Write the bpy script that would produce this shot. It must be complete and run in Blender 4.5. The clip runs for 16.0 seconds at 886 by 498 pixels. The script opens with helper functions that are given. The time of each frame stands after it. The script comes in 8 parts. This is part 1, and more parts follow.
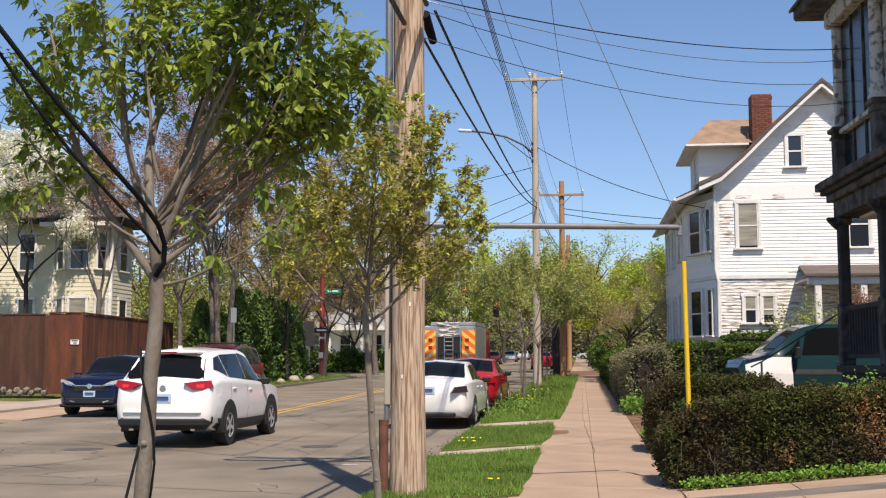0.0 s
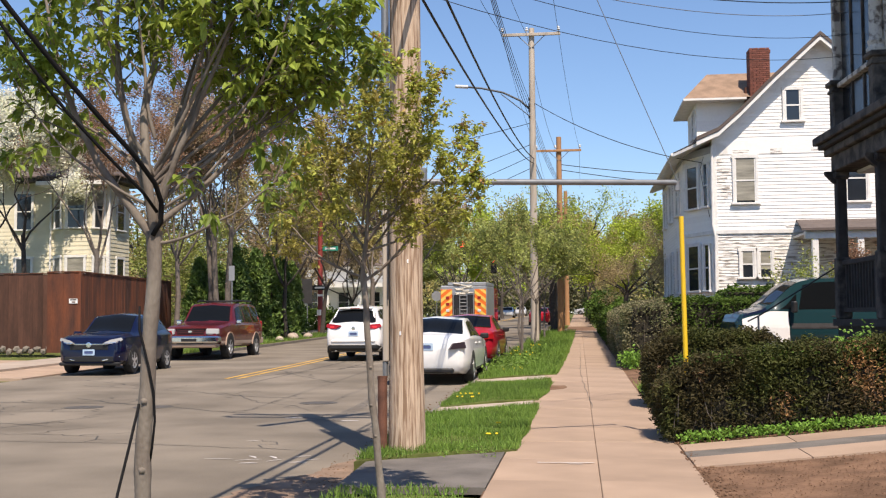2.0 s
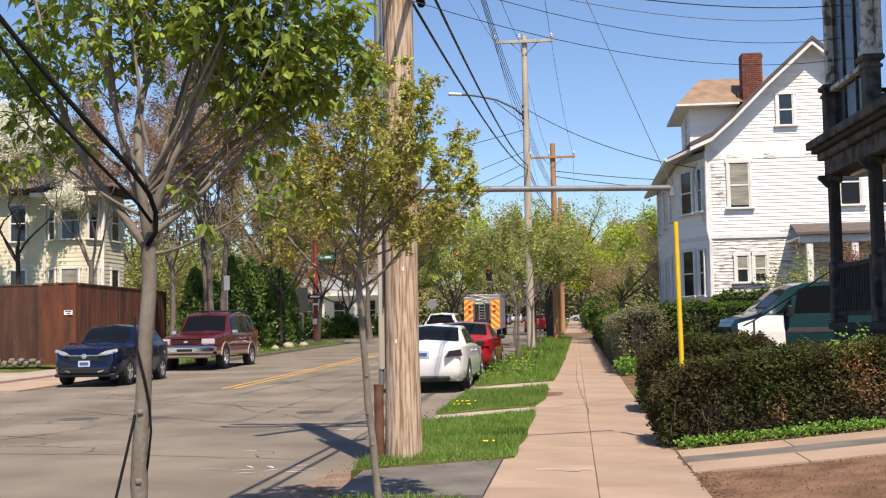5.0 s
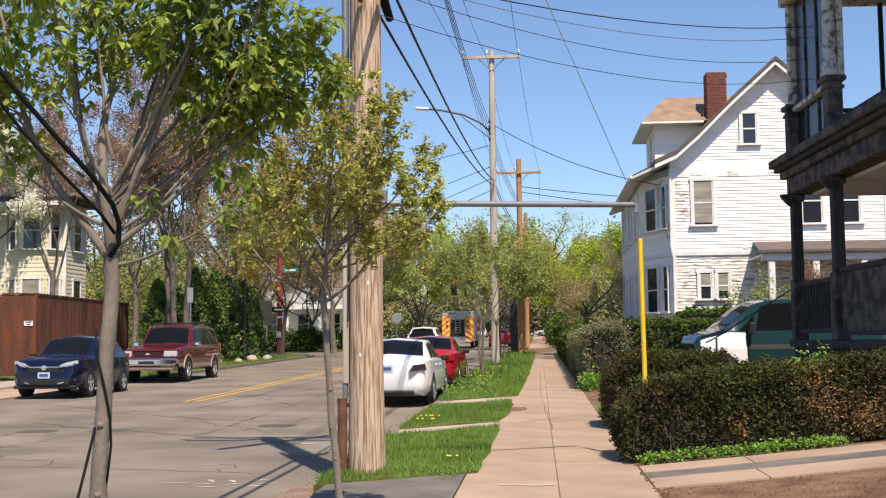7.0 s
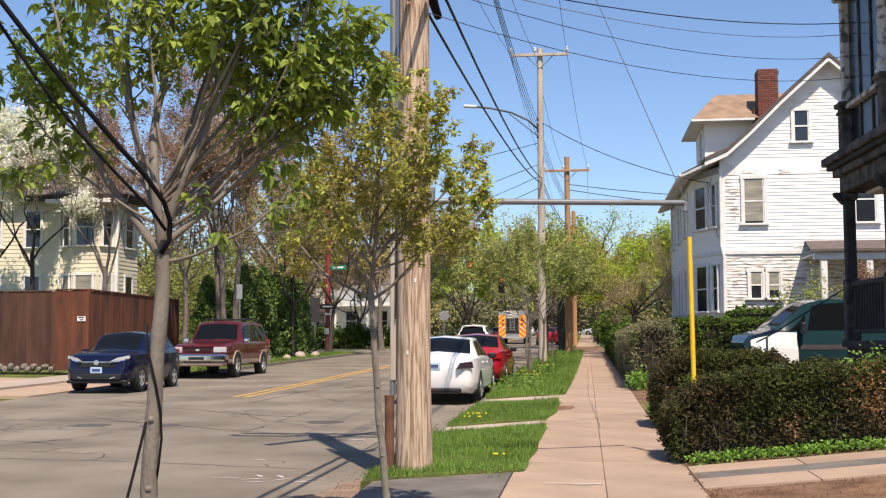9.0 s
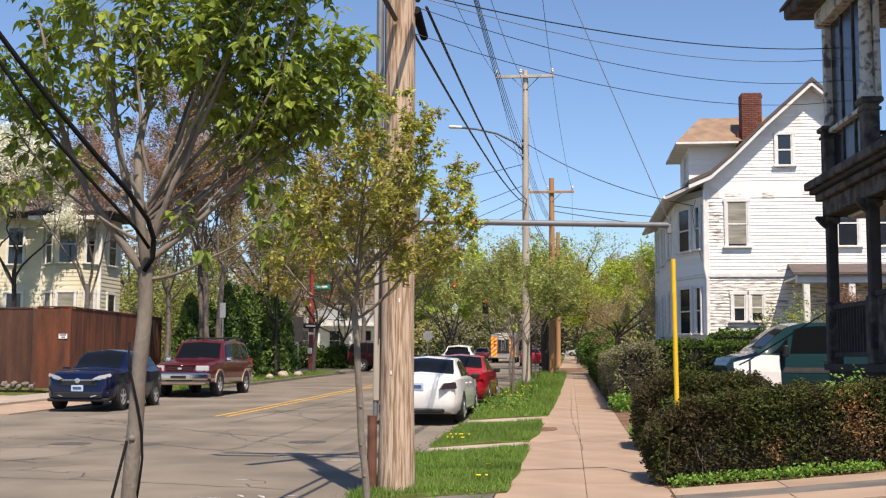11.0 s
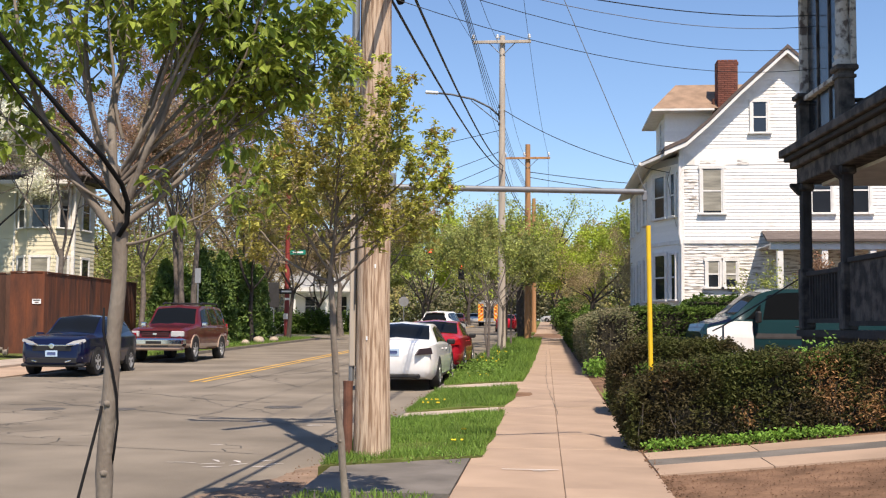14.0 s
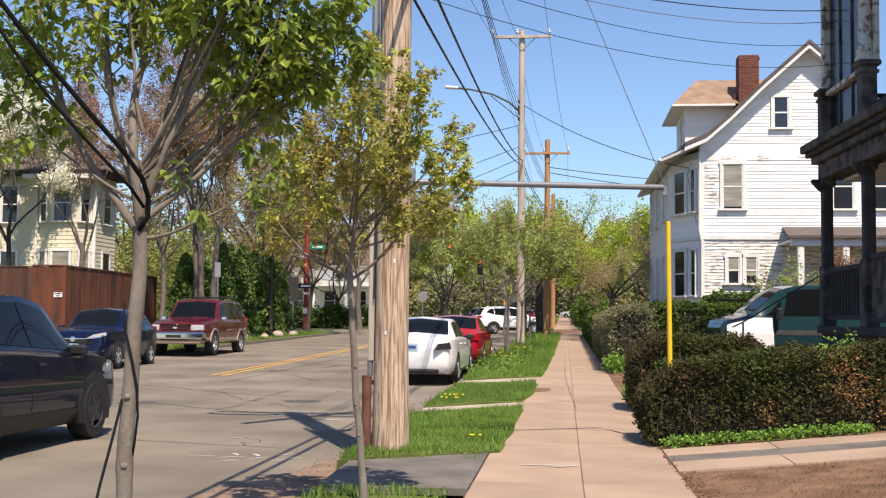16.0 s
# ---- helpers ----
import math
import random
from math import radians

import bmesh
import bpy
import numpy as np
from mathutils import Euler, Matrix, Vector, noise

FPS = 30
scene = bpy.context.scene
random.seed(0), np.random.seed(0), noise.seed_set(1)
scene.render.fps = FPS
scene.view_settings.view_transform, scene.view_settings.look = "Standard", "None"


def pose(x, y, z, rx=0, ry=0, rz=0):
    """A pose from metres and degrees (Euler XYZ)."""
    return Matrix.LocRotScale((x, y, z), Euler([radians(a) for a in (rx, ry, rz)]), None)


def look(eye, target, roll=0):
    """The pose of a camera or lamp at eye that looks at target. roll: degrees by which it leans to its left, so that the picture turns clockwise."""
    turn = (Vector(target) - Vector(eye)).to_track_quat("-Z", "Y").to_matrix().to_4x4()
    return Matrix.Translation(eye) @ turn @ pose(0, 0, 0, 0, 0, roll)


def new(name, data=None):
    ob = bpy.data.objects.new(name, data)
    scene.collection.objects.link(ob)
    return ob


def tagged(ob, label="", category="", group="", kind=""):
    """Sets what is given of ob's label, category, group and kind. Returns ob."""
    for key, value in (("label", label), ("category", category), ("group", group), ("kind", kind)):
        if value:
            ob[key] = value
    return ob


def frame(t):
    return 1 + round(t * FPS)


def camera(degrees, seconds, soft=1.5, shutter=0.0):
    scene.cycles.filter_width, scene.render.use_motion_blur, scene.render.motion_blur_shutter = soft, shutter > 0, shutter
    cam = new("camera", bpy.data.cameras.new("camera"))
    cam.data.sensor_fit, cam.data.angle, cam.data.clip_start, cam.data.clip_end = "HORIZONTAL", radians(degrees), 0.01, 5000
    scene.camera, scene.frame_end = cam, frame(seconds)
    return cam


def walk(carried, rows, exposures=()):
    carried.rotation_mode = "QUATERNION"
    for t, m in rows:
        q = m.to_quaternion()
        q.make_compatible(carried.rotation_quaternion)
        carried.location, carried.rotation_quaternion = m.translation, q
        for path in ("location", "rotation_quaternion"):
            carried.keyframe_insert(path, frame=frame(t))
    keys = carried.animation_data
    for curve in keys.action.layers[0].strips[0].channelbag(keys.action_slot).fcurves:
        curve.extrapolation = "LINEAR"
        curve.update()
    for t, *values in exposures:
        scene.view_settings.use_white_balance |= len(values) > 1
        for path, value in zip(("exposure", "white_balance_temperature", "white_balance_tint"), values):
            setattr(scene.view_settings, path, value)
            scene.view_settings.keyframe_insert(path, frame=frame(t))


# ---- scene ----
cam = camera(43.1, 16.0, 1.2)
EYE = (0.0, 0.0, 1.5)
PATH = [
    (0.0, pose(*EYE, 95.75, 0.03, 6.99)),
    (0.5, pose(*EYE, 94.82, 0.27, 6.69)),
    (1.0, pose(*EYE, 94.29, 0.32, 6.56)),
    (1.5, pose(*EYE, 93.88, 0.40, 6.71)),
    (2.0, pose(*EYE, 93.54, 0.41, 6.89)),
    (2.5, pose(*EYE, 93.55, 0.48, 6.68)),
    (3.0, pose(*EYE, 93.50, 0.69, 6.42)),
    (3.5, pose(*EYE, 93.41, 0.91, 6.43)),
    (4.0, pose(*EYE, 93.44, 1.06, 6.75)),
    (6.5, pose(*EYE, 94.68, 0.54, 5.55)),
    (7.0, pose(*EYE, 94.63, 0.52, 4.87)),
    (7.5, pose(*EYE, 94.39, 0.64, 4.80)),
    (8.0, pose(*EYE, 94.59, 0.30, 5.66)),
    (8.5, pose(*EYE, 94.76, -0.10, 6.52)),
    (9.0, pose(*EYE, 94.53, 0.13, 7.27)),
    (11.5, pose(*EYE, 95.68, -0.42, 5.86)),
    (12.0, pose(*EYE, 94.97, -0.38, 5.25)),
    (12.5, pose(*EYE, 94.50, -0.20, 5.05)),
    (13.0, pose(*EYE, 94.09, -0.15, 5.05)),
    (13.5, pose(*EYE, 93.89, -0.18, 5.12)),
    (14.0, pose(*EYE, 93.83, -0.35, 5.20)),
    (14.5, pose(*EYE, 93.82, -0.40, 5.28)),
    (15.0, pose(*EYE, 93.62, -0.30, 5.38)),
    (15.5, pose(*EYE, 93.39, -0.44, 5.61)),
    (16.0, pose(*EYE, 93.57, -0.61, 6.16)),
]
walk(cam, PATH, [(0, 0.48, 6700, 14), (1.5, 0.61, 6700, 14), (6.5, 0.65, 6700, 14), (9.0, 0.64, 6700, 14), (11.5, 0.60, 6700, 14), (14, 0.70, 6700, 14), (16, 0.70, 6700, 14)])

world = bpy.data.worlds.new("world")
scene.world = world
world.use_nodes = True
SUN_EL, SUN_AZ = radians(58), math.atan2(0.40, -0.92)   # the sun stands behind the camera, to its right
_nt = world.node_tree
_sky = _nt.nodes.new("ShaderNodeTexSky")
_sky.sky_type = "NISHITA"
_sky.sun_disc = False
_sky.sun_elevation, _sky.sun_rotation = SUN_EL, SUN_AZ
_sky.air_density, _sky.dust_density, _sky.ozone_density = 1.0, 0.4, 6.5
_nt.links.new(_sky.outputs[0], _nt.nodes["Background"].inputs[0])
_nt.nodes["Background"].inputs[1].default_value = 0.105
sun = new("sun", bpy.data.lights.new("sun", "SUN"))
sun.data.energy, sun.data.angle, sun.data.color = 4.6, radians(0.53), (1.0, 0.89, 0.74)
_s = Vector((math.sin(SUN_AZ) * math.cos(SUN_EL), math.cos(SUN_AZ) * math.cos(SUN_EL), math.sin(SUN_EL)))
sun.matrix_world = look(_s * 60, (0, 0, 0))


# ---- materials ----
def mat(name, col, rough=0.7, metal=0.0, var=0.25, scale=3.0, grain=60.0, bump=0.15, hue=None, spec=0.5, coat=0.0, stretch=(1, 1, 1),
        island=0.0, obj=0.0, clear=0.0, emit=None, edge=(0.35, 0.65)):
    """A procedural surface: base colour varied at two scales, bump, roughness variation."""
    m = bpy.data.materials.new(name)
    m.use_nodes = True
    nt, L = m.node_tree, m.node_tree.links
    b = nt.nodes["Principled BSDF"]
    b.inputs["Roughness"].default_value, b.inputs["Metallic"].default_value = rough, metal
    b.inputs["Specular IOR Level"].default_value = spec
    b.inputs["Coat Weight"].default_value = coat
    b.inputs["Coat Roughness"].default_value = 0.02
    tc = nt.nodes.new("ShaderNodeTexCoord")
    mp = nt.nodes.new("ShaderNodeMapping")
    mp.inputs["Scale"].default_value = stretch
    L.new(tc.outputs["Object"], mp.inputs[0])
    n1, n2 = nt.nodes.new("ShaderNodeTexNoise"), nt.nodes.new("ShaderNodeTexNoise")
    n1.inputs["Scale"].default_value, n1.inputs["Detail"].default_value = scale, 5
    n2.inputs["Scale"].default_value, n2.inputs["Detail"].default_value = grain, 3
    L.new(mp.outputs[0], n1.inputs[0]), L.new(mp.outputs[0], n2.inputs[0])
    ramp = nt.nodes.new("ShaderNodeValToRGB")
    c2 = hue or tuple(c * (1 - var) for c in col)
    ramp.color_ramp.elements[0].position, ramp.color_ramp.elements[1].position = edge
    ramp.color_ramp.elements[0].color, ramp.color_ramp.elements[1].color = (*c2, 1), (*col, 1)
    L.new(n1.outputs[0], ramp.inputs[0])
    hs = nt.nodes.new("ShaderNodeHueSaturation")
    L.new(ramp.outputs[0], hs.inputs["Color"])
    val = nt.nodes.new("ShaderNodeMath")
    val.operation = "MULTIPLY_ADD"
    val.inputs[1].default_value, val.inputs[2].default_value = var * 1.2, 1 - var * 0.6
    L.new(n2.outputs[0], val.inputs[0])
    out = val.outputs[0]
    for on, node, sock in ((island, "ShaderNodeNewGeometry", "Random Per Island"), (obj, "ShaderNodeObjectInfo", "Random")):
        if on:
            r = nt.nodes.new(node)
            k = nt.nodes.new("ShaderNodeMath")
            k.operation = "MULTIPLY_ADD"
            k.inputs[1].default_value, k.inputs[2].default_value = on * 2, 1 - on
            L.new(r.outputs[sock], k.inputs[0])
            mu = nt.nodes.new("ShaderNodeMath")
            mu.operation = "MULTIPLY"
            L.new(k.outputs[0], mu.inputs[0]), L.new(out, mu.inputs[1])
            out = mu.outputs[0]
    L.new(out, hs.inputs["Value"])
    L.new(hs.outputs[0], b.inputs["Base Color"])
    if bump:
        bp = nt.nodes.new("ShaderNodeBump")
        bp.inputs["Strength"].default_value, bp.inputs["Distance"].default_value = bump, 0.01
        L.new(n2.outputs[0], bp.inputs["Height"])
        L.new(bp.outputs[0], b.inputs["Normal"])
    if clear:
        tr = nt.nodes.new("ShaderNodeBsdfTranslucent")
        L.new(hs.outputs[0], tr.inputs[0])
        mx = nt.nodes.new("ShaderNodeMixShader")
        mx.inputs[0].default_value = clear
        L.new(b.outputs[0], mx.inputs[1]), L.new(tr.outputs[0], mx.inputs[2])
        L.new(mx.outputs[0], nt.nodes["Material Output"].inputs[0])
    if emit:
        b.inputs["Emission Color"].default_value = (*emit[:3], 1)
        b.inputs["Emission Strength"].default_value = emit[3]
    return m


def paint(name, col, rough=0.30, metal=0.0):
    return mat(name, col, rough, metal, var=0.06, scale=1.5, grain=300, bump=0.0, coat=0.8, spec=0.06)


M = dict(
    asphalt=mat("asphalt", (0.220, 0.189, 0.150), 0.9, var=0.38, scale=0.5, grain=55, bump=0.6, spec=0.2),
    tar=mat("tar", (0.055, 0.052, 0.048), 0.8, var=0.3, scale=2),
    sand=mat("sandy_road_edge", (0.26, 0.185, 0.135), 0.95, var=0.4, scale=2.5, grain=50, bump=0.6, spec=0.1),
    iron=mat("worn_iron_cover", (0.10, 0.09, 0.08), 0.8, 0.2, var=0.3, scale=8),
    apron=mat("apron_asphalt", (0.165, 0.150, 0.135), 0.95, var=0.35, scale=2, grain=80, bump=0.4, spec=0.2),
    walk=mat("red_concrete", (0.365, 0.268, 0.198), 0.9, var=0.22, scale=1.1, grain=120, bump=0.15, spec=0.2, obj=0.07),
    concrete=mat("concrete", (0.40, 0.33, 0.27), 0.9, var=0.2, scale=1.5, grain=100, bump=0.2, spec=0.2, obj=0.06),
    kerb=mat("kerb_stone", (0.19, 0.165, 0.135), 0.9, var=0.25, scale=2, grain=70),
    soil=mat("soil", (0.205, 0.124, 0.080), 1.0, var=0.45, scale=2.5, grain=30, bump=1.0, spec=0.1),
    lawn=mat("lawn_soil", (0.12, 0.15, 0.04), 1.0, var=0.45, scale=1.2, grain=25, bump=0.8, spec=0.1, hue=(0.07, 0.075, 0.025)),
    grass=mat("grass_blade", (0.19, 0.31, 0.055), 0.6, var=0.3, scale=0.8, grain=10, bump=0, island=0.3, clear=0.35, spec=0.3),
    weed=mat("weed_leaf", (0.21, 0.38, 0.06), 0.6, var=0.25, scale=3, grain=20, bump=0, island=0.3, clear=0.35, spec=0.3),
    dandelion=mat("dandelion_petals", (0.85, 0.62, 0.02), 0.7, var=0.1),
    yellow_line=mat("yellow_road_paint", (0.62, 0.36, 0.06), 0.8, var=0.35, scale=3, grain=40),
    white_line=mat("white_road_paint", (0.62, 0.58, 0.55), 0.8, var=0.4, scale=6, grain=40),
    pole_wood=mat("weathered_pole_wood", (0.51, 0.39, 0.285), 0.9, var=0.5, scale=46, grain=130, bump=1.0, stretch=(1, 1, 0.055), hue=(0.23, 0.145, 0.09), edge=(0.38, 0.56)),
    pole_pale=mat("pale_pole_wood", (0.47, 0.41, 0.34), 0.9, var=0.3, scale=4, grain=30, bump=0.5, stretch=(1, 1, 0.1)),
    pole_orange=mat("orange_pole_wood", (0.42, 0.22, 0.10), 0.9, var=0.3, scale=4, grain=30, bump=0.5, stretch=(1, 1, 0.1)),
    galv=mat("galvanised_steel", (0.24, 0.25, 0.26), 0.5, 0.6, var=0.2, scale=6, bump=0.05),
    rust=mat("rusty_steel", (0.16, 0.07, 0.045), 0.85, 0.2, var=0.4, scale=8),
    wire=mat("black_cable", (0.02, 0.021, 0.024), 0.6, var=0.1, bump=0),
    wire_bright=mat("bare_wire", (0.30, 0.33, 0.38), 0.4, 0.5, var=0.1, bump=0),
    porcelain=mat("porcelain", (0.62, 0.64, 0.66), 0.25, var=0.1, bump=0),
    yellow_guard=mat("yellow_plastic", (0.72, 0.47, 0.015), 0.45, var=0.12, scale=5),
    bark=mat("young_bark", (0.195, 0.17, 0.14), 0.85, var=0.42, scale=9, grain=60, bump=0.5, stretch=(1, 1, 0.5), hue=(0.13, 0.105, 0.085)),
    bark_dark=mat("dark_bark", (0.062, 0.050, 0.042), 0.9, var=0.4, scale=8, grain=50, bump=0.5),
    bark_grey=mat("grey_bark", (0.155, 0.13, 0.11), 0.9, var=0.4, scale=8, grain=50, bump=0.5),
    strap=mat("black_rubber", (0.008, 0.008, 0.009), 0.75, var=0.1, bump=0, spec=0.15),
    glass=mat("dark_window_glass", (0.018, 0.022, 0.028), 0.06, var=0.1, bump=0, spec=0.7),
    carglass=mat("tinted_car_glass", (0.006, 0.007, 0.008), 0.03, var=0.05, bump=0, spec=0.16),
    dark_rim=mat("dark_alloy_rim", (0.06, 0.062, 0.068), 0.35, 0.6, var=0.1, bump=0),
    tyre=mat("tyre_rubber", (0.013, 0.013, 0.014), 0.8, var=0.2, bump=0.1),
    alloy=mat("alloy_rim", (0.66, 0.67, 0.69), 0.35, 0.6, var=0.1, bump=0),
    chrome=mat("chrome", (0.75, 0.76, 0.78), 0.15, 1.0, var=0.05, bump=0),
    plastic=mat("black_plastic", (0.010, 0.010, 0.011), 0.55, var=0.15, bump=0.05),
    tail=mat("red_lens", (0.30, 0.008, 0.010), 0.15, var=0.1, bump=0, spec=0.6),
    tail_dark=mat("smoked_lens", (0.020, 0.008, 0.010), 0.4, var=0.1, bump=0, spec=0.6),
    head=mat("clear_lens", (0.36, 0.355, 0.34), 0.06, var=0.05, bump=0, spec=0.8),
    plate=mat("number_plate", (0.42, 0.55, 0.70), 0.4, var=0.1, bump=0),
    plate_bar=mat("plate_writing", (0.06, 0.09, 0.22), 0.5, var=0.1, bump=0),
)
for _n, _c in (("white", (0.80, 0.80, 0.79)), ("navy", (0.003, 0.005, 0.026)), ("maroon", (0.088, 0.009, 0.012)), ("red", (0.36, 0.012, 0.025)),
               ("black_blue", (0.004, 0.006, 0.020)), ("teal", (0.010, 0.036, 0.043)), ("silver", (0.45, 0.46, 0.47)), ("maroon_dark", (0.09, 0.012, 0.015)),
               ("tan", (0.38, 0.28, 0.22)), ("charcoal", (0.016, 0.005, 0.007))):
    M["paint_" + _n] = paint(_n + "_car_paint", _c)


# ---- mesh helpers ----
def gz(x, y):
    """The height of the road's surface: level here, rising gently up the street."""
    d = min(max(y - 16.0, 0.0), 190.0)
    return 0.0115 * (d * d / (d + 4.0))


def part(name, bm, material, parent=None, label="", smooth=False):
    me = bpy.data.meshes.new(name)
    if isinstance(bm, tuple):
        me.from_pydata(bm[0], [], bm[1])
    else:
        bmesh.ops.recalc_face_normals(bm, faces=bm.faces)
        bm.to_mesh(me)
        bm.free()
    if smooth:
        me.polygons.foreach_set("use_smooth", [True] * len(me.polygons))
        if smooth is not True:
            me.set_sharp_from_angle(angle=radians(smooth))
    for m in (material if isinstance(material, (list, tuple)) else [material]):
        me.materials.append(m)
    ob = new(name, me)
    ob.parent = parent
    if label:
        ob["label"] = label
    return ob


def thing(name, label, category, m=None, group="", kind=""):
    ob = new(name)
    ob.empty_display_size = 0.2
    if m is not None:
        ob.matrix_world = m
    return tagged(ob, label, category, group, kind)


def box(bm, x0, x1, y0, y1, z0, z1, bevel=0.0, m=None):
    vs = [bm.verts.new(Vector((x, y, z)) if m is None else m @ Vector((x, y, z))) for x in (x0, x1) for y in (y0, y1) for z in (z0, z1)]
    fs = [bm.faces.new([vs[i] for i in f]) for f in ((0, 1, 3, 2), (4, 6, 7, 5), (0, 4, 5, 1), (2, 3, 7, 6), (0, 2, 6, 4), (1, 5, 7, 3))]
    if bevel:
        es = list({e for f in fs for e in f.edges})
        bmesh.ops.bevel(bm, geom=es, offset=bevel, segments=1, affect="EDGES")
    return bm


def boxpart(name, b, material, parent=None, bevel=0.0, label="", m=None):
    return part(name, box(bmesh.new(), *b, bevel, m), material, parent, label)


def tube(bm, pts, radii, seg=8, cap=True):
    """A tapered tube through points."""
    pts = [Vector(p) for p in pts]
    if not isinstance(radii, (list, tuple)):
        radii = [radii] * len(pts)
    rings, side = [], None
    for i, p in enumerate(pts):
        d = (pts[min(i + 1, len(pts) - 1)] - pts[max(i - 1, 0)])
        d = d.normalized() if d.length > 1e-9 else Vector((0, 0, 1))
        if side is None:
            side = d.orthogonal().normalized()
        side = (side - d * side.dot(d))
        side = side.normalized() if side.length > 1e-6 else d.orthogonal().normalized()
        up = d.cross(side)
        rings.append([bm.verts.new(p + radii[i] * (math.cos(2 * math.pi * k / seg) * side + math.sin(2 * math.pi * k / seg) * up)) for k in range(seg)])
    for a, b in zip(rings, rings[1:]):
        for k in range(seg):
            bm.faces.new((a[k], a[(k + 1) % seg], b[(k + 1) % seg], b[k]))
    if cap:
        bm.faces.new(rings[0][::-1]), bm.faces.new(rings[-1])
    return bm


def lathe(bm, prof, seg=16, m=Matrix()):
    """Turns a profile of (radius, z) round the z axis."""
    rings = [[bm.verts.new(m @ Vector((r * math.cos(2 * math.pi * k / seg), r * math.sin(2 * math.pi * k / seg), z))) for k in range(seg)] for r, z in prof]
    for a, b in zip(rings, rings[1:]):
        for k in range(seg):
            bm.faces.new((a[k], a[(k + 1) % seg], b[(k + 1) % seg], b[k]))
    bm.faces.new(rings[0][::-1]), bm.faces.new(rings[-1])
    return bm


def prism(bm, poly, h0, h1, m=Matrix()):
    """A polygon in (x, z) pushed from y = h0 to y = h1."""
    a = [bm.verts.new(m @ Vector((x, h0, z))) for x, z in poly]
    b = [bm.verts.new(m @ Vector((x, h1, z))) for x, z in poly]
    n = len(poly)
    bm.faces.new(a), bm.faces.new(b[::-1])
    for i in range(n):
        bm.faces.new((a[i], b[i], b[(i + 1) % n], a[(i + 1) % n]))
    return bm


def leaves(rng, centres, spread, per, size, long=1.6, droop=0.3, fold=0.0):
    """Many small leaf blades round centres; each a bent quad pair. Returns (verts, faces)."""
    c = np.repeat(np.asarray(centres, float), per, axis=0)
    n = len(c)
    p = c + rng.normal(0, 1, (n, 3)) * np.asarray(spread)
    d = rng.normal(0, 1, (n, 3))
    d[:, 2] = d[:, 2] * 0.6 - droop
    d /= np.linalg.norm(d, axis=1)[:, None]
    s = np.cross(d, rng.normal(0, 1, (n, 3)))
    s /= np.linalg.norm(s, axis=1)[:, None] + 1e-9
    nn = np.cross(d, s)
    z = size * rng.uniform(0.6, 1.25, n)[:, None]
    L, W = z * long * 0.5, z * 0.36
    tip, tail = p + d * L - nn * L * 0.25, p - d * L
    a, b = p + s * W + nn * W * 0.3, p - s * W + nn * W * 0.3
    v = np.stack([tail, a, tip, b], 1).reshape(-1, 3)
    i = np.arange(n)[:, None] * 4
    f = np.concatenate([i + [0, 1, 2], i + [0, 2, 3]], 1).reshape(-1, 3)
    return v.tolist(), f.tolist()


def grow(rng, bm, base, direction, length, radius, depth, tips, spread=0.6, split=(2, 3), bend=0.15, up=0.25, seg=6, shrink=0.68, leafy=1):
    """A limb that forks; fills tips with the places where leaves grow."""
    d = Vector(direction).normalized()
    pts, rad = [Vector(base)], [radius]
    steps = 4
    for k in range(steps):
        d = (d + Vector(rng.normal(0, bend, 3)) + Vector((0, 0, up * 0.25))).normalized()
        pts.append(pts[-1] + d * length / steps)
        rad.append(radius * (1 - 0.42 * (k + 1) / steps))
        if depth <= leafy:
            tips.append(tuple(pts[-1]))
    tube(bm, pts, rad, seg, cap=False)
    if depth <= 0:
        return
    for k in range(rng.integers(split[0], split[1] + 1)):
        side = Vector(rng.normal(0, 1, 3))
        side = (side - d * side.dot(d)).normalized()
        nd = (d + side * spread * rng.uniform(0.6, 1.3)).normalized()
        start = pts[-1] if k < 2 else pts[-2]
        grow(rng, bm, start, nd, length * shrink * rng.uniform(0.8, 1.2), rad[-1] * 0.8, depth - 1, tips, spread, split, bend, up, max(seg - 1, 4), shrink, leafy)

# ---- the ground, the road and the pavements ----
KERB_R, KERB_L = -2.25, -13.45          # the two kerb lines
WALK_L, WALK_R = -0.78, 1.06           # the pavement underfoot
CROSS0, CROSS1 = 70.0, 80.5            # the side street's two edges


def hz(x, y):
    """The height of the gardens on this side, which climb away from the pavement."""
    return gz(x, y) + 0.1 + 0.10 * min(max(x - 1.15, 0.0), 3.2)


def sheet(name, xs, ys, zf, material, kind="structure", label="", category=""):
    v = [(x, y, zf(x, y)) for y in ys for x in xs]
    n = len(xs)
    f = [(j * n + i, j * n + i + 1, (j + 1) * n + i + 1, (j + 1) * n + i) for j in range(len(ys) - 1) for i in range(n - 1)]
    if name not in ("ground", "road", "road_side_street"):      # a rim down to the earth
        m = len(ys)
        edge = list(range(n)) + [j * n + n - 1 for j in range(1, m)] + [(m - 1) * n + i for i in range(n - 2, -1, -1)] + [j * n for j in range(m - 2, 0, -1)]
        b0 = len(v)
        v += [(v[e][0], v[e][1], v[e][2] - 0.2) for e in edge]
        f += [(edge[k], b0 + k, b0 + (k + 1) % len(edge), edge[(k + 1) % len(edge)]) for k in range(len(edge))]
    return tagged(part(name, (v, f), material, smooth=30), label, category, kind=kind)


def span(a, b, step):
    n = max(1, round((b - a) / step))
    return [a + (b - a) * k / n for k in range(n + 1)]


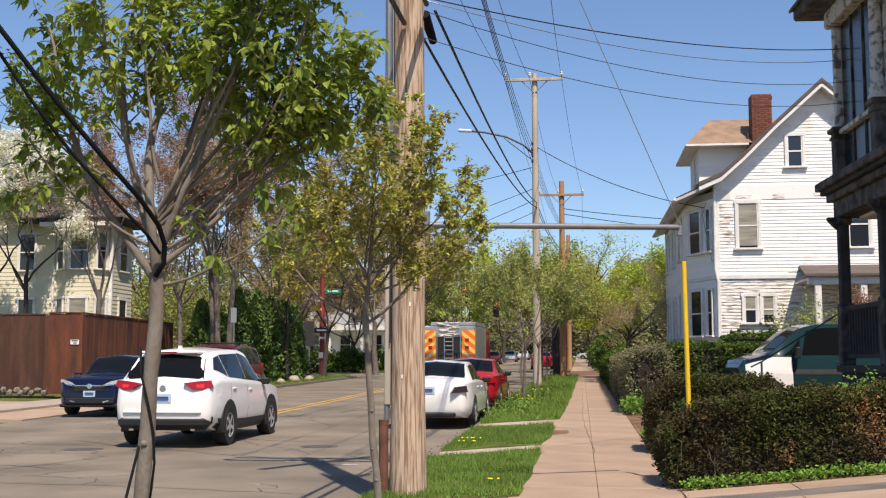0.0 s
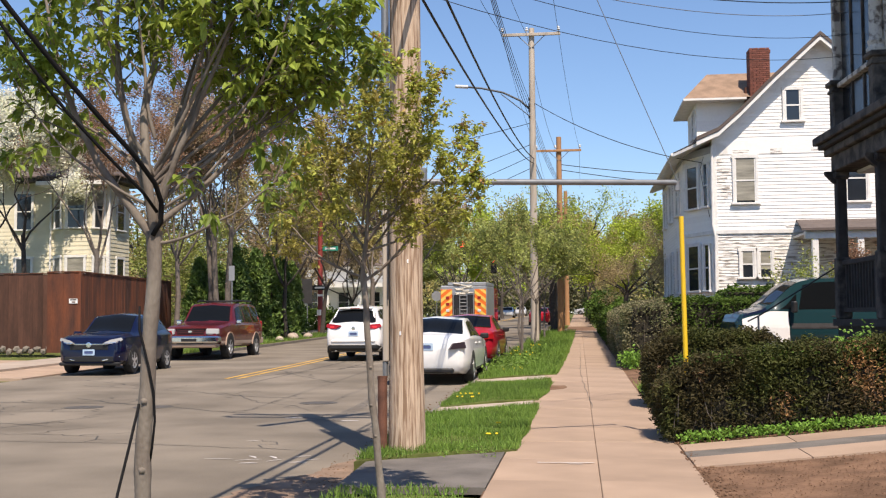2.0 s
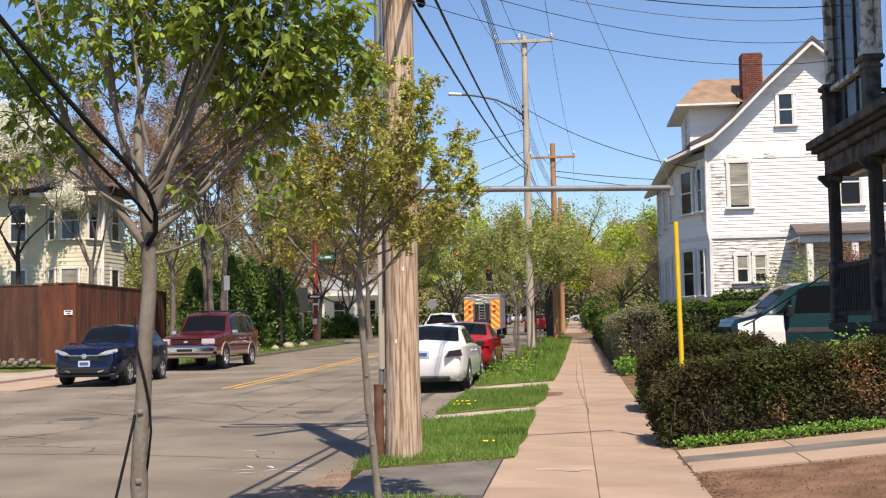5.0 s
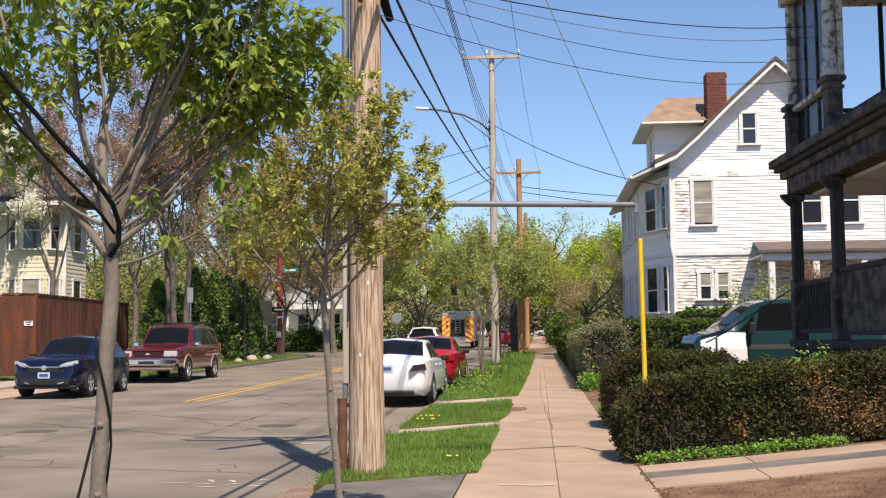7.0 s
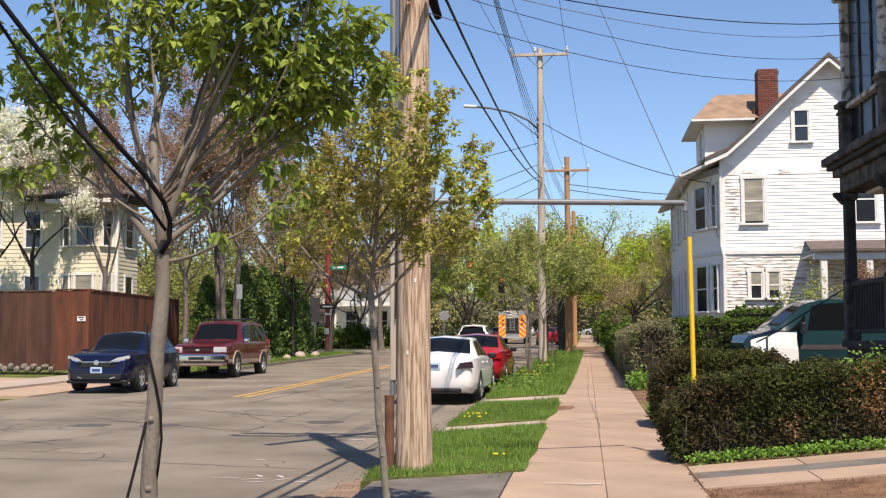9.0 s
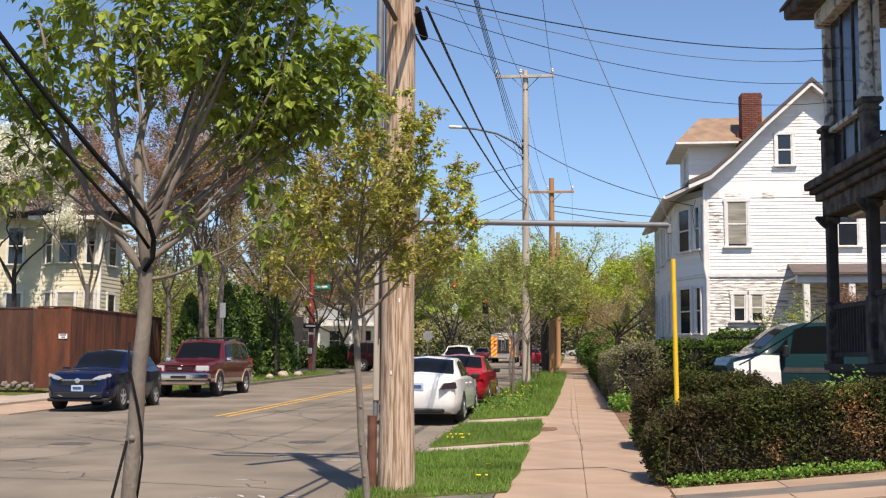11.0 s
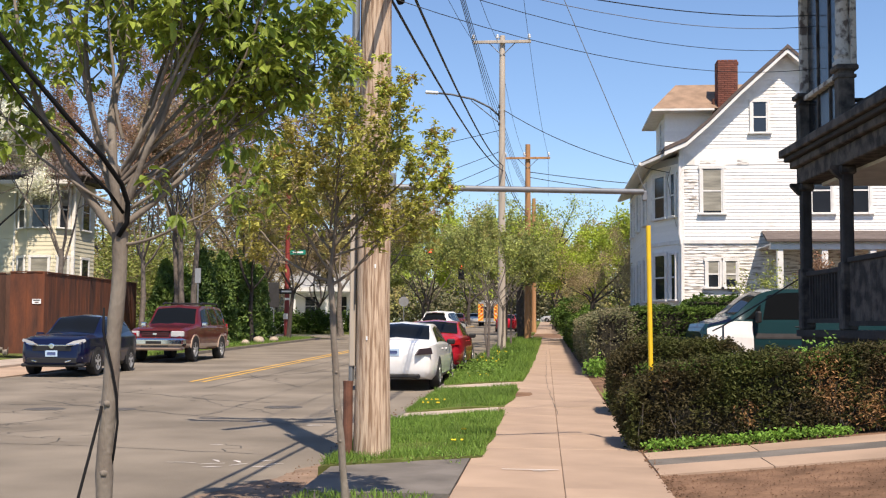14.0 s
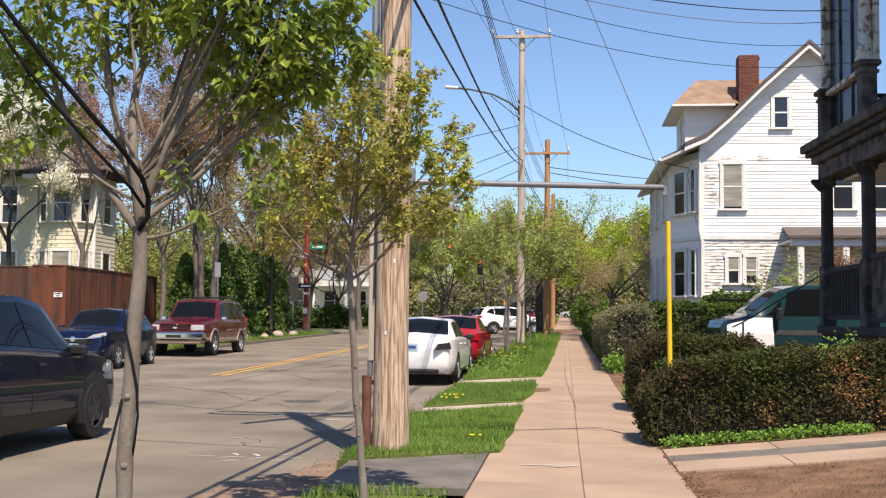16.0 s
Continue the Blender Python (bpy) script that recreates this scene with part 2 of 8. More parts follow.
YS = [-400, -60, -20] + span(-10, 100, 2) + [130, 170, 210, 300, 600, 1500]
sheet("ground", [-1500, -300, -80, -30, -18, -14.5, -8, -2, 2, 5, 15, 40, 80, 300, 1500], YS, lambda x, y: gz(x, y) - 0.04, M["lawn"], label="level earth and lawns under the street", category="ground")
sheet("road", span(KERB_L, KERB_R, 2), [-180, -100, -50] + span(-20, 210, 2), lambda x, y: gz(x, y), M["asphalt"], label="worn grey asphalt street with patched cracks", category="road")
sheet("road_side_street", [-90, -60, -30, KERB_L - 0.02], span(CROSS0, CROSS1, 2), lambda x, y: gz(x, y) - 0.002, M["asphalt"], label="grey asphalt side street meeting the road", category="road")
sheet("road_side_street", [KERB_R + 0.02, 1, 4, 20, 60, 90], span(CROSS0, CROSS1, 2), lambda x, y: gz(x, y) - 0.002, M["asphalt"], label="grey asphalt side street meeting the road", category="road")


def kerb_line(x, y0, y1, side):
    bm = bmesh.new()
    ys = span(y0, y1, 2)
    for a, b in zip(ys, ys[1:]):
        vs = [bm.verts.new((xx, yy, gz(xx, yy) + z)) for yy in (a, b) for xx, z in ((x, -0.05), (x, 0.11), (x + side * 0.07, 0.115), (x + side * 0.07, -0.05))]
        for k in range(3):
            bm.faces.new((vs[k], vs[k + 1], vs[k + 5], vs[k + 4]))
    tagged(part("kerb", bm, M["kerb"]), "weathered stone kerb along the street", "kerb", kind="structure")


kerb_line(KERB_R, 13.2, CROSS0 - 3, 1)
kerb_line(KERB_R, CROSS1 + 3, 200, 1)
kerb_line(KERB_L, 34.5, CROSS0 - 3, -1)
kerb_line(KERB_L, CROSS1 + 3, 200, -1)


# the grass verge between road and pavement, in bays parted by paved crossings; it creeps over the slabs
def turf_edge(y):
    """Where the turf ends on the pavement."""
    x = float(np.interp(y, [9, 12.4, 17.3, 18.6, 21.2, 23.9, 26.8, 37.7, 57.8, 70], [-0.76, -0.66, -0.64, -0.70, -0.57, -0.60, -0.51, -0.36, -0.26, -0.24]))
    return x + 0.05 * noise.noise((y * 0.9, 0, 3)) + 0.012 * noise.noise((y * 3.1, 0, 9))


def verge(y0, y1, x0=KERB_R + 0.05, k0=0.0, k1=0.0, edge_at=turf_edge):
    n = 9
    rows = max(2, round((y1 - y0) / 0.25))
    v = []
    for j in range(rows + 1):
        for i in range(n):
            u = i / (n - 1)
            y = (y0 + k0 * u) + (y1 + k1 * u - y0 - k0 * u) * j / rows
            y += 0.07 * noise.noise((u * 9, y * 3, 1)) * (j in (0, rows))
            x = x0 + (edge_at(y) - x0) * u
            v.append((x, y, gz(x, y) + 0.108 + math.sin(math.pi * u) * 0.03))
    f = [(j * n + i, j * n + i + 1, (j + 1) * n + i + 1, (j + 1) * n + i) for j in range(rows) for i in range(n - 1)]
    edge = list(range(n)) + [j * n + n - 1 for j in range(1, rows + 1)] + [rows * n + i for i in range(n - 2, -1, -1)] + [j * n for j in range(rows - 1, 0, -1)]
    b0 = len(v)
    v += [(v[e][0], v[e][1], v[e][2] - 0.13) for e in edge]
    f += [(edge[k], b0 + k, b0 + (k + 1) % len(edge), edge[(k + 1) % len(edge)]) for k in range(len(edge))]
    tagged(part("verge", (v, f), M["lawn"]), "grass verge between the kerb and the pavement", "verge", kind="structure")


VERGES = [(10.9, 16.3, 1.05, 1.75), (17.5, 22.8, 1.55, 1.4), (24.3, 66.0, 1.8, 0.2)]
for _a, _b, _k, _l in VERGES:
    verge(_a, _b, k0=_k, k1=_l)
verge(84.0, 190.0, edge_at=lambda y: WALK_L)
verge(4.0, 8.6, KERB_R + 0.2, 0.14, 0.14, lambda y: WALK_L)


def patch(name, pts, material, lift, label, category, zf=None, kind="structure"):
    """A flat ground patch from a polygon, with a little thickness."""
    zf = zf or (lambda x, y: gz(x, y))
    bm = bmesh.new()
    top = [bm.verts.new((x, y, zf(x, y) + lift)) for x, y in pts]
    low = [bm.verts.new((x, y, zf(x, y) + lift - 0.06)) for x, y in pts]
    bm.faces.new(top)
    for i in range(len(pts)):
        bm.faces.new((top[i], low[i], low[(i + 1) % len(pts)], top[(i + 1) % len(pts)]))
    return tagged(part(name, bm, material), label, category, kind=kind)


# the paved crossings through the verge
patch("verge_path", [(KERB_R, 16.0), (WALK_L, 17.9), (WALK_L, 19.0), (KERB_R, 17.9)], M["concrete"], 0.106, "narrow concrete crossing through the grass verge", "path")
patch("verge_path", [(KERB_R, 22.5), (WALK_L, 24.0), (WALK_L, 26.3), (KERB_R, 24.6)], M["concrete"], 0.106, "narrow concrete crossing through the grass verge", "path")
# the asphalt apron before the pole and the broken edge of the road
patch("driveway_apron", [(-2.05, 9.3), (-0.79, 9.35), (-0.79, 11.95), (-1.5, 11.45), (-2.1, 11.1)], M["apron"], 0.102, "dark asphalt driveway apron across the verge", "driveway")
_edge = [(-2.25 - 0.85 * math.exp(-((y - 8.5) / 2.6) ** 2) + 0.16 * noise.noise((y * 1.7, 0, 5)) + 0.08 * noise.noise((y * 6, 0, 7)), y) for y in np.arange(5.0, 12.9, 0.12)]
patch("road_edge", [(-1.95, 5.0), (-1.95, 10.9), (-2.2, 12.9)] + _edge[::-1], M["sand"], 0.006, "crumbling reddish road edge by the apron", "road edge")

# the pavement's slabs, two abreast
pavement = thing("pavement", "reddish concrete slab pavement with thin joints", "pavement", kind="structure")
PAVE_Y = [14.43 + 1.55 * k for k in range(-14, 36)]
_half = {}
for side, (a, b) in enumerate(((WALK_L, 0.165), (0.165, WALK_R))):
    _half[side] = box(bmesh.new(), a + 0.002, b - 0.002, 0.002, 1.548, -0.12, 0.0, 0.006)
_sl = None
for side in (0, 1):
    first = None
    for y in PAVE_Y + [84 + 1.55 * k for k in range(60)]:
        tilt = math.degrees(math.atan2(gz(0, y + 1.55) - gz(0, y), 1.55))
        if first is None:
            first = part("slab", _half[side], M["walk"], pavement)
            ob = first
        else:
            ob = new("slab", first.data)
            ob.parent = pavement
        ob.matrix_basis = pose(0, y, gz(0, y) + 0.1 + 0.004 * math.sin(y * 7 + side), tilt, 0, 0)
sheet("pavement_bed", [WALK_L - 0.02, WALK_R + 0.02], span(-10, 190, 2), lambda x, y: gz(x, y) + 0.075, M["soil"], label="dark bed under the pavement slabs", category="pavement")

# the gardens on this side
sheet("garden_ground", [WALK_R - 0.001, 1.6, 2.2, 3.0, 4.35, 8, 20, 60], span(-10, CROSS0 - 1, 2), lambda x, y: hz(x, y) - 0.012, M["soil"], label="bare brown garden earth beside the pavement", category="soil")
sheet("garden_ground", [WALK_R + 0.01, 3.0, 8, 20, 60], span(CROSS1 + 1, 190, 5), lambda x, y: hz(x, y) - 0.012, M["lawn"], label="grassy gardens beyond the side street", category="lawn")
# two concrete wheel strips of the driveway, made of slabs
driveway = thing("driveway", "ribbon driveway of two concrete slab strips", "driveway", kind="structure")
for y0, y1 in ((10.75, 11.45), (11.95, 12.55)):
    x = WALK_R + 0.004
    k = 0
    while x < 9:
        w = 1.25 + 0.2 * math.sin(k * 2.3 + y0)
        bm = bmesh.new()
        vs = []
        for xx in (x + 0.006, x + w - 0.006):
            for yy in (y0, y1):
                for dz in (-0.08, 0.006):
                    vs.append(bm.verts.new((xx, yy, hz(xx, 12) + dz)))
        for f in ((0, 1, 3, 2), (4, 6, 7, 5), (0, 4, 5, 1), (2, 3, 7, 6), (0, 2, 6, 4), (1, 5, 7, 3)):
            bm.faces.new([vs[i] for i in f])
        part("slab", bm, M["walk"], driveway)
        x += w
        k += 1
sheet("driveway_gap", [1.064, 1.5, 2.2, 3, 4.35, 9], [11.452, 11.948], lambda x, y: hz(x, y) + 0.003, M["apron"], label="dark tarred strip between the driveway slabs", category="driveway")

# bare earth where the grass is worn at the pavement's edge
for px, py, pr, sd in ((-0.56, 22.1, 0.46, 1), (-1.55, 23.6, 0.34, 2)):
    ring = [(px + pr * math.cos(a) * (0.75 + 0.35 * noise.noise((math.cos(a) * 1.5, math.sin(a) * 1.5, sd))), py + 1.7 * pr * math.sin(a) * (0.75 + 0.35 * noise.noise((math.sin(a) * 1.5, math.cos(a) * 1.5, sd + 5)))) for a in np.linspace(0, 2 * math.pi, 28, endpoint=False)]
    patch("bare_earth", ring, M["soil"], 0.108, "bare brown earth worn through the grass", "soil")

# the far side: verge, driveway and pavement
sheet("far_verge", [KERB_L - 1.9, KERB_L - 0.13], span(36.5, CROSS0 - 3, 2), lambda x, y: gz(x, y) + 0.11, M["lawn"], label="grass verge across the street", category="verge")
sheet("far_verge", [KERB_L - 1.9, KERB_L - 0.13], span(CROSS1 + 3, 190, 4), lambda x, y: gz(x, y) + 0.11, M["lawn"], label="grass verge across the street", category="verge")
sheet("far_pavement", [KERB_L - 3.7, KERB_L - 1.9], span(20, CROSS0 - 1, 2), lambda x, y: gz(x, y) + 0.112, M["concrete"], label="pale concrete pavement across the street", category="pavement")
sheet("far_driveway", [-26, -19, KERB_L - 0.02], span(26, 34.4, 2), lambda x, y: gz(x, y) + 0.03 + 0.05 * min(1, (KERB_L - x)), M["walk"], label="reddish concrete driveway across the street", category="driveway")
sheet("far_lawn", [-60, -30, KERB_L - 3.7], span(50, CROSS0 - 1, 2), lambda x, y: gz(x, y) + 0.11, M["lawn"], label="lawn behind the far pavement", category="lawn")


# ---- markings, cracks and covers in the road ----
def strip(bm, pts, w, lift):
    pts = [Vector((x, y, gz(x, y) + lift)) for x, y in pts]
    pr = None
    for i, p in enumerate(pts):
        d = (pts[min(i + 1, len(pts) - 1)] - pts[max(0, i - 1)]).normalized()
        s = Vector((-d.y, d.x, 0)) * w * (0.5 if i not in (0, len(pts) - 1) else 0.2)
        cur = (bm.verts.new(p + s), bm.verts.new(p - s))
        if pr:
            bm.faces.new((pr[0], pr[1], cur[1], cur[0]))
        pr = cur
    return bm


for dx in (-0.15, 0.15):
    for y0, y1 in ((26.3, CROSS0 - 4), (CROSS1 + 4, 180)):
        bm = bmesh.new()
        x0 = -8.30 + dx
        for a, b in zip(span(y0, y1, 2), span(y0, y1, 2)[1:]):
            vs = [bm.verts.new((x, y, gz(x, y) + 0.005)) for x, y in ((x0 - 0.055, a), (x0 + 0.055, a), (x0 + 0.055, b), (x0 - 0.055, b))]
            bm.faces.new(vs)
        tagged(part("centre_line", bm, M["yellow_line"]), "worn yellow centre line on the asphalt", "road marking", kind="structure")
rng = np.random.default_rng(5)
bm = bmesh.new()
CRACKS = [((-13, 13.6), (-8.2, 12.2)), ((-12.8, 19.4), (-10.4, 15.0)), ((-9.6, 14.8), (-6.2, 14.1)), ((-10.6, 17.6), (-7.6, 17.9)), ((-7.2, 22.0), (-4.4, 18.2)), ((-6.5, 30), (-6.2, 44)), ((-12, 26), (-8.9, 23)), ((-13, 17.5), (-7.5, 15.3)), ((-12, 14.4), (-3.1, 12.6)), ((-9.5, 20.5), (-3.4, 16.3)), ((-11, 24), (-5.0, 20.5)), ((-12.5, 21), (-9, 17.2)), ((-8, 27), (-4.4, 36)), ((-9, 12.5), (-7.5, 17)),
          ((-11.5, 19.5), (-8, 19.3)), ((-7.4, 24), (-7.0, 60)), ((-8.8, 31), (-5.4, 24.8)), ((-10.5, 16.5), (-9.2, 13.2))]
for (ax, ay), (bx, by) in CRACKS:
    n = 26
    pts, off = [], 0.0
    for k in range(n + 1):
        off = off * 0.86 + rng.normal(0, 0.038)
        u = k / n
        pts.append((ax + (bx - ax) * u + off * 0.5, ay + (by - ay) * u + off))
    strip(bm, pts, rng.uniform(0.015, 0.04), 0.003)
    for k in range(3, n, 7):
        q = [pts[k]]
        for j in range(6):
            q.append((q[-1][0] + rng.normal(0.0, 0.14), q[-1][1] + rng.normal(0.14, 0.10)))
        strip(bm, q, 0.018, 0.0035)
tagged(part("road_cracks", bm, M["tar"]), "dark tarred cracks in the asphalt", "cracks", kind="stuff")
for x, y in ((-8.5, 18.6), (-4.6, 19.6), (-7.3, 18.7)):
    bm = lathe(bmesh.new(), [(0.34, -0.02), (0.34, 0.004), (0.30, 0.006)], 24, pose(x, y, gz(x, y)))
    tagged(part("manhole_cover", bm, M["iron"]), "round iron cover set in the asphalt", "manhole cover", kind="structure")
bm = bmesh.new()
for a, b, w in (((-4.05, 11.85), (-3.72, 11.83), 0.03), ((-3.66, 11.72), (-3.4, 11.84), 0.03), ((-3.62, 12.12), (-3.5, 11.95), 0.05), ((-3.55, 11.5), (-3.35, 11.52), 0.05), ((-3.38, 12.1), (-3.26, 11.92), 0.05), ((-3.3, 11.66), (-3.16, 11.86), 0.04), ((-3.1, 12.02), (-2.95, 12.2), 0.04), ((-3.05, 11.6), (-2.85, 11.62), 0.05), ((-2.95, 11.75), (-2.78, 11.9), 0.04),
                ((-4.45, 16.75), (-4.2, 16.8), 0.11), ((-3.5, 16.35), (-3.25, 16.4), 0.12), ((-2.75, 16.2), (-2.5, 16.25), 0.11), ((-4.1, 13.6), (-3.95, 13.62), 0.05)):
    strip(bm, [a, ((a[0] + b[0]) / 2, (a[1] + b[1]) / 2 + 0.02), b], w, 0.006)
tagged(part("survey_marks", bm, M["white_line"]), "faded white survey marks sprayed on the asphalt", "road marking", kind="structure")
bm = bmesh.new()
for y, x0, x1 in ((10.95, -0.42, 0.13), (10.85, -0.12, 0.02)):
    vs = [bm.verts.new((x, yy, 0.108)) for x, yy in ((x0, y), (x1, y), (x1, y + 0.035), (x0, y + 0.03))]
    bm.faces.new(vs)
tagged(part("survey_marks", bm, M["white_line"]), "faded white survey marks sprayed on the pavement", "road marking", kind="structure")

# the wandering crack in the pavement
bm = bmesh.new()
pr = None
for k in range(60):
    y = 17.6 + k * 0.5
    x = 0.19 - 0.16 * min(1, (y - 17.6) / 8) + 0.05 * noise.noise((y * 0.9, 3, 0)) + 0.02 * noise.noise((y * 4, 1, 0))
    cur = [bm.verts.new((x + d, y, gz(x, y) + 0.109)) for d in (-0.0035, 0.0035)]
    if pr:
        bm.faces.new((pr[0], pr[1], cur[1], cur[0]))
    pr = cur
tagged(part("pavement_crack", bm, M["tar"]), "thin dark crack wandering along the pavement", "crack", kind="structure")


def crumbs(label, x0, x1, y0, y1, n, size, material, seed, zf):
    """Clods and grit scattered over bare ground, joined."""
    rg = np.random.default_rng(seed)
    V, F = [], []
    tri = [(0, 1, 2), (0, 2, 3), (0, 3, 4), (0, 4, 1), (5, 2, 1), (5, 3, 2), (5, 4, 3), (5, 1, 4)]
    for k in range(n):
        x, y = rg.uniform(x0, x1), rg.uniform(y0, y1)
        s = size * rg.uniform(0.3, 1.3) ** 1.6
        b = len(V)
        for d in ((0, 0, 1), (1, 0, 0), (0, 1, 0), (-1, 0, 0), (0, -1, 0), (0, 0, -1)):
            j = rg.uniform(0.6, 1.3)
            V.append((x + d[0] * s * j, y + d[1] * s * j, zf(x, y) + s * 0.3 + d[2] * s * 0.6 * j))
        F += [tuple(b + i for i in t) for t in tri]
    tagged(part("crumbs", (V, F), material), label, "clods", kind="stuff")


crumbs("loose clods of brown garden soil", 1.2, 6.5, 7.0, 10.7, 9000, 0.0075, M["soil"], 61, lambda x, y: hz(x, y))
crumbs("grit and dead leaves along the road's broken edge", -2.6, -1.97, 7.6, 12.6, 420, 0.009, M["soil"], 62, lambda x, y: gz(x, y) + 0.004)
crumbs("grit along the pavement's edge", 1.03, 1.25, 9.0, 12.9, 520, 0.012, M["soil"], 63, lambda x, y: gz(x, y) + 0.1)
crumbs("grit in the gutter", -2.6, -2.27, 13, 40, 500, 0.014, M["soil"], 64, lambda x, y: gz(x, y) + 0.002)

# ---- vehicles ----
M["red_bright"] = mat("bright_red_lens", (0.75, 0.03, 0.03), 0.2, var=0.1, bump=0)
ROWS_V = 7


def hermite(xs, ys, x):
    """Smooth interpolation through stations without overshoot."""
    if x <= xs[0]:
        return ys[0]
    for i in range(len(xs) - 1):
        if x <= xs[i + 1]:
            def slope(k):
                if k == 0 or k == len(xs) - 1:
                    return 0.0
                a, b = (ys[k] - ys[k - 1]) / (xs[k] - xs[k - 1]), (ys[k + 1] - ys[k]) / (xs[k + 1] - xs[k])
                return 0.0 if a * b <= 0 else 2 * a * b / (a + b)
            h = xs[i + 1] - xs[i]
            u = (x - xs[i]) / h
            return ((1 + 2 * u) * (1 - u) ** 2 * ys[i] + u * (1 - u) ** 2 * h * slope(i)
                    + u * u * (3 - 2 * u) * ys[i + 1] + u * u * (u - 1) * h * slope(i + 1))
    return ys[-1]


class Shell:
    """A car's skin: stations along y (the nose at +y), each (y, half width, underside, belt, half roof width, top)."""

    def __init__(self, st):
        self.st = sorted(st)
        self.c = list(zip(*self.st))

    def row(self, y):
        return [hermite(self.c[0], self.c[k], y) for k in range(1, 6)]

    def at(self, y, v):
        """v: 0 middle of the underside .. 1 edge .. 2 sill .. 3 flank .. 4 belt .. 5 roof edge .. 6 roof middle."""
        w, zb, zt, wr, zr = self.row(y)
        pts = [(0, zb), (w * 0.86, zb), (w * 0.97, zb + 0.14 * (zt - zb)), (w, zb + 0.55 * (zt - zb)), (w * 0.965, zt), (wr, zr - 0.045 * (zr > zt + 0.1) - 0.01), (0, zr)]
        i = min(int(v), 5)
        u = v - i
        a, b = pts[i], pts[i + 1]
        x, z = a[0] + (b[0] - a[0]) * u, a[1] + (b[1] - a[1]) * u
        return Vector((x, y, z))

    def body(self, step=0.11):
        bm = bmesh.new()
        ys = []
        a, b = self.c[0][0], self.c[0][-1]
        n = int((b - a) / step)
        ys = sorted(set([a + (b - a) * k / n for k in range(n + 1)] + list(self.c[0])))
        vs = [0, 1, 1.6, 2, 2.5, 3, 3.5, 3.9, 4, 4.08, 4.5, 4.93, 5, 5.12, 5.5, 6]
        rings = []
        for y in ys:
            r = [self.at(y, v) for v in vs]
            r += [Vector((-p.x, p.y, p.z)) for p in r[-2:0:-1]]
            rings.append([bm.verts.new(p) for p in r])
        for p, q in zip(rings, rings[1:]):
            for k in range(len(p)):
                bm.faces.new((p[k], p[(k + 1) % len(p)], q[(k + 1) % len(p)], q[k]))
        bm.faces.new(rings[0]), bm.faces.new(rings[-1][::-1])
        return bm

    def patch(self, corners, side=1, lift=0.006, n=8):
        """A panel that lies on the skin between four (y, v) corners."""
        bm = bmesh.new()
        g = []
        for i in range(n + 1):
            for j in range(n + 1):
                u, t = i / n, j / n
                y = (1 - u) * (1 - t) * corners[0][0] + u * (1 - t) * corners[1][0] + u * t * corners[2][0] + (1 - u) * t * corners[3][0]
                v = (1 - u) * (1 - t) * corners[0][1] + u * (1 - t) * corners[1][1] + u * t * corners[2][1] + (1 - u) * t * corners[3][1]
                g.append((y, v))
        return self._grid(bm, g, n, side, lift)

    def _grid(self, bm, g, n, side, lift):
        vs = []
        for y, v in g:
            e = 0.004
            p = self.at(y, abs(v) if v <= 6 else 12 - v)
            sx = side if v <= 6 else -side
            dy = self.at(y + e, v if v <= 6 else 12 - v) - self.at(y - e, v if v <= 6 else 12 - v)
            vv = min(v if v <= 6 else 12 - v, 5.98)
            dv = self.at(y, vv + 0.01) - self.at(y, max(0, vv - 0.01))
            nrm = dy.cross(dv)
            nrm = nrm.normalized() if nrm.length > 1e-9 else Vector((1, 0, 0))
            c = Vector((0, y, self.row(y)[2] * 0.8))
            if nrm.dot(p - c) < 0:
                nrm = -nrm
            q = p + nrm * lift
            vs.append(bm.verts.new((q.x * sx, q.y, q.z)))
        for i in range(n):
            for j in range(n):
                bm.faces.new((vs[i * (n + 1) + j], vs[(i + 1) * (n + 1) + j], vs[(i + 1) * (n + 1) + j + 1], vs[i * (n + 1) + j + 1]))
        return bm


def wheel(parent, x, y, r, w, side, rim="alloy", spokes=5):
    ob = part("wheel", lathe(bmesh.new(), [(r * 0.60, -w / 2), (r * 0.93, -w / 2), (r, -w * 0.32), (r, w * 0.32), (r * 0.93, w / 2), (r * 0.66, w / 2), (r * 0.62, w / 2 - 0.03)], 28), M["tyre"], parent, smooth=40)
    ob.matrix_basis = pose(x, y, r, 0, 90 * side, 0)
    bm = lathe(bmesh.new(), [(r * 0.62, w * 0.25), (r * 0.655, w * 0.5 + 0.004), (r * 0.61, w * 0.5 + 0.004), (r * 0.585, w * 0.30), (0.02, w * 0.30)], 28)
    part("rim_well", bm, M["plastic"], ob, smooth=40)
    bm = lathe(bmesh.new(), [(0.07, w * 0.3), (0.065, w * 0.47), (0.02, w * 0.49)], 14)
    for k in range(spokes):
        box(bm, 0.04, r * 0.63, -0.032, 0.032, w * 0.33, w * 0.47, 0.0, pose(0, 0, 0, 0, 0, 360 * k / spokes))
    lathe(bm, [(r * 0.66, w * 0.42), (r * 0.655, w * 0.51), (r * 0.57, w * 0.47), (r * 0.57, w * 0.42)], 28)
    part("rim", bm, M[rim], ob, "silver alloy rim")
    return ob


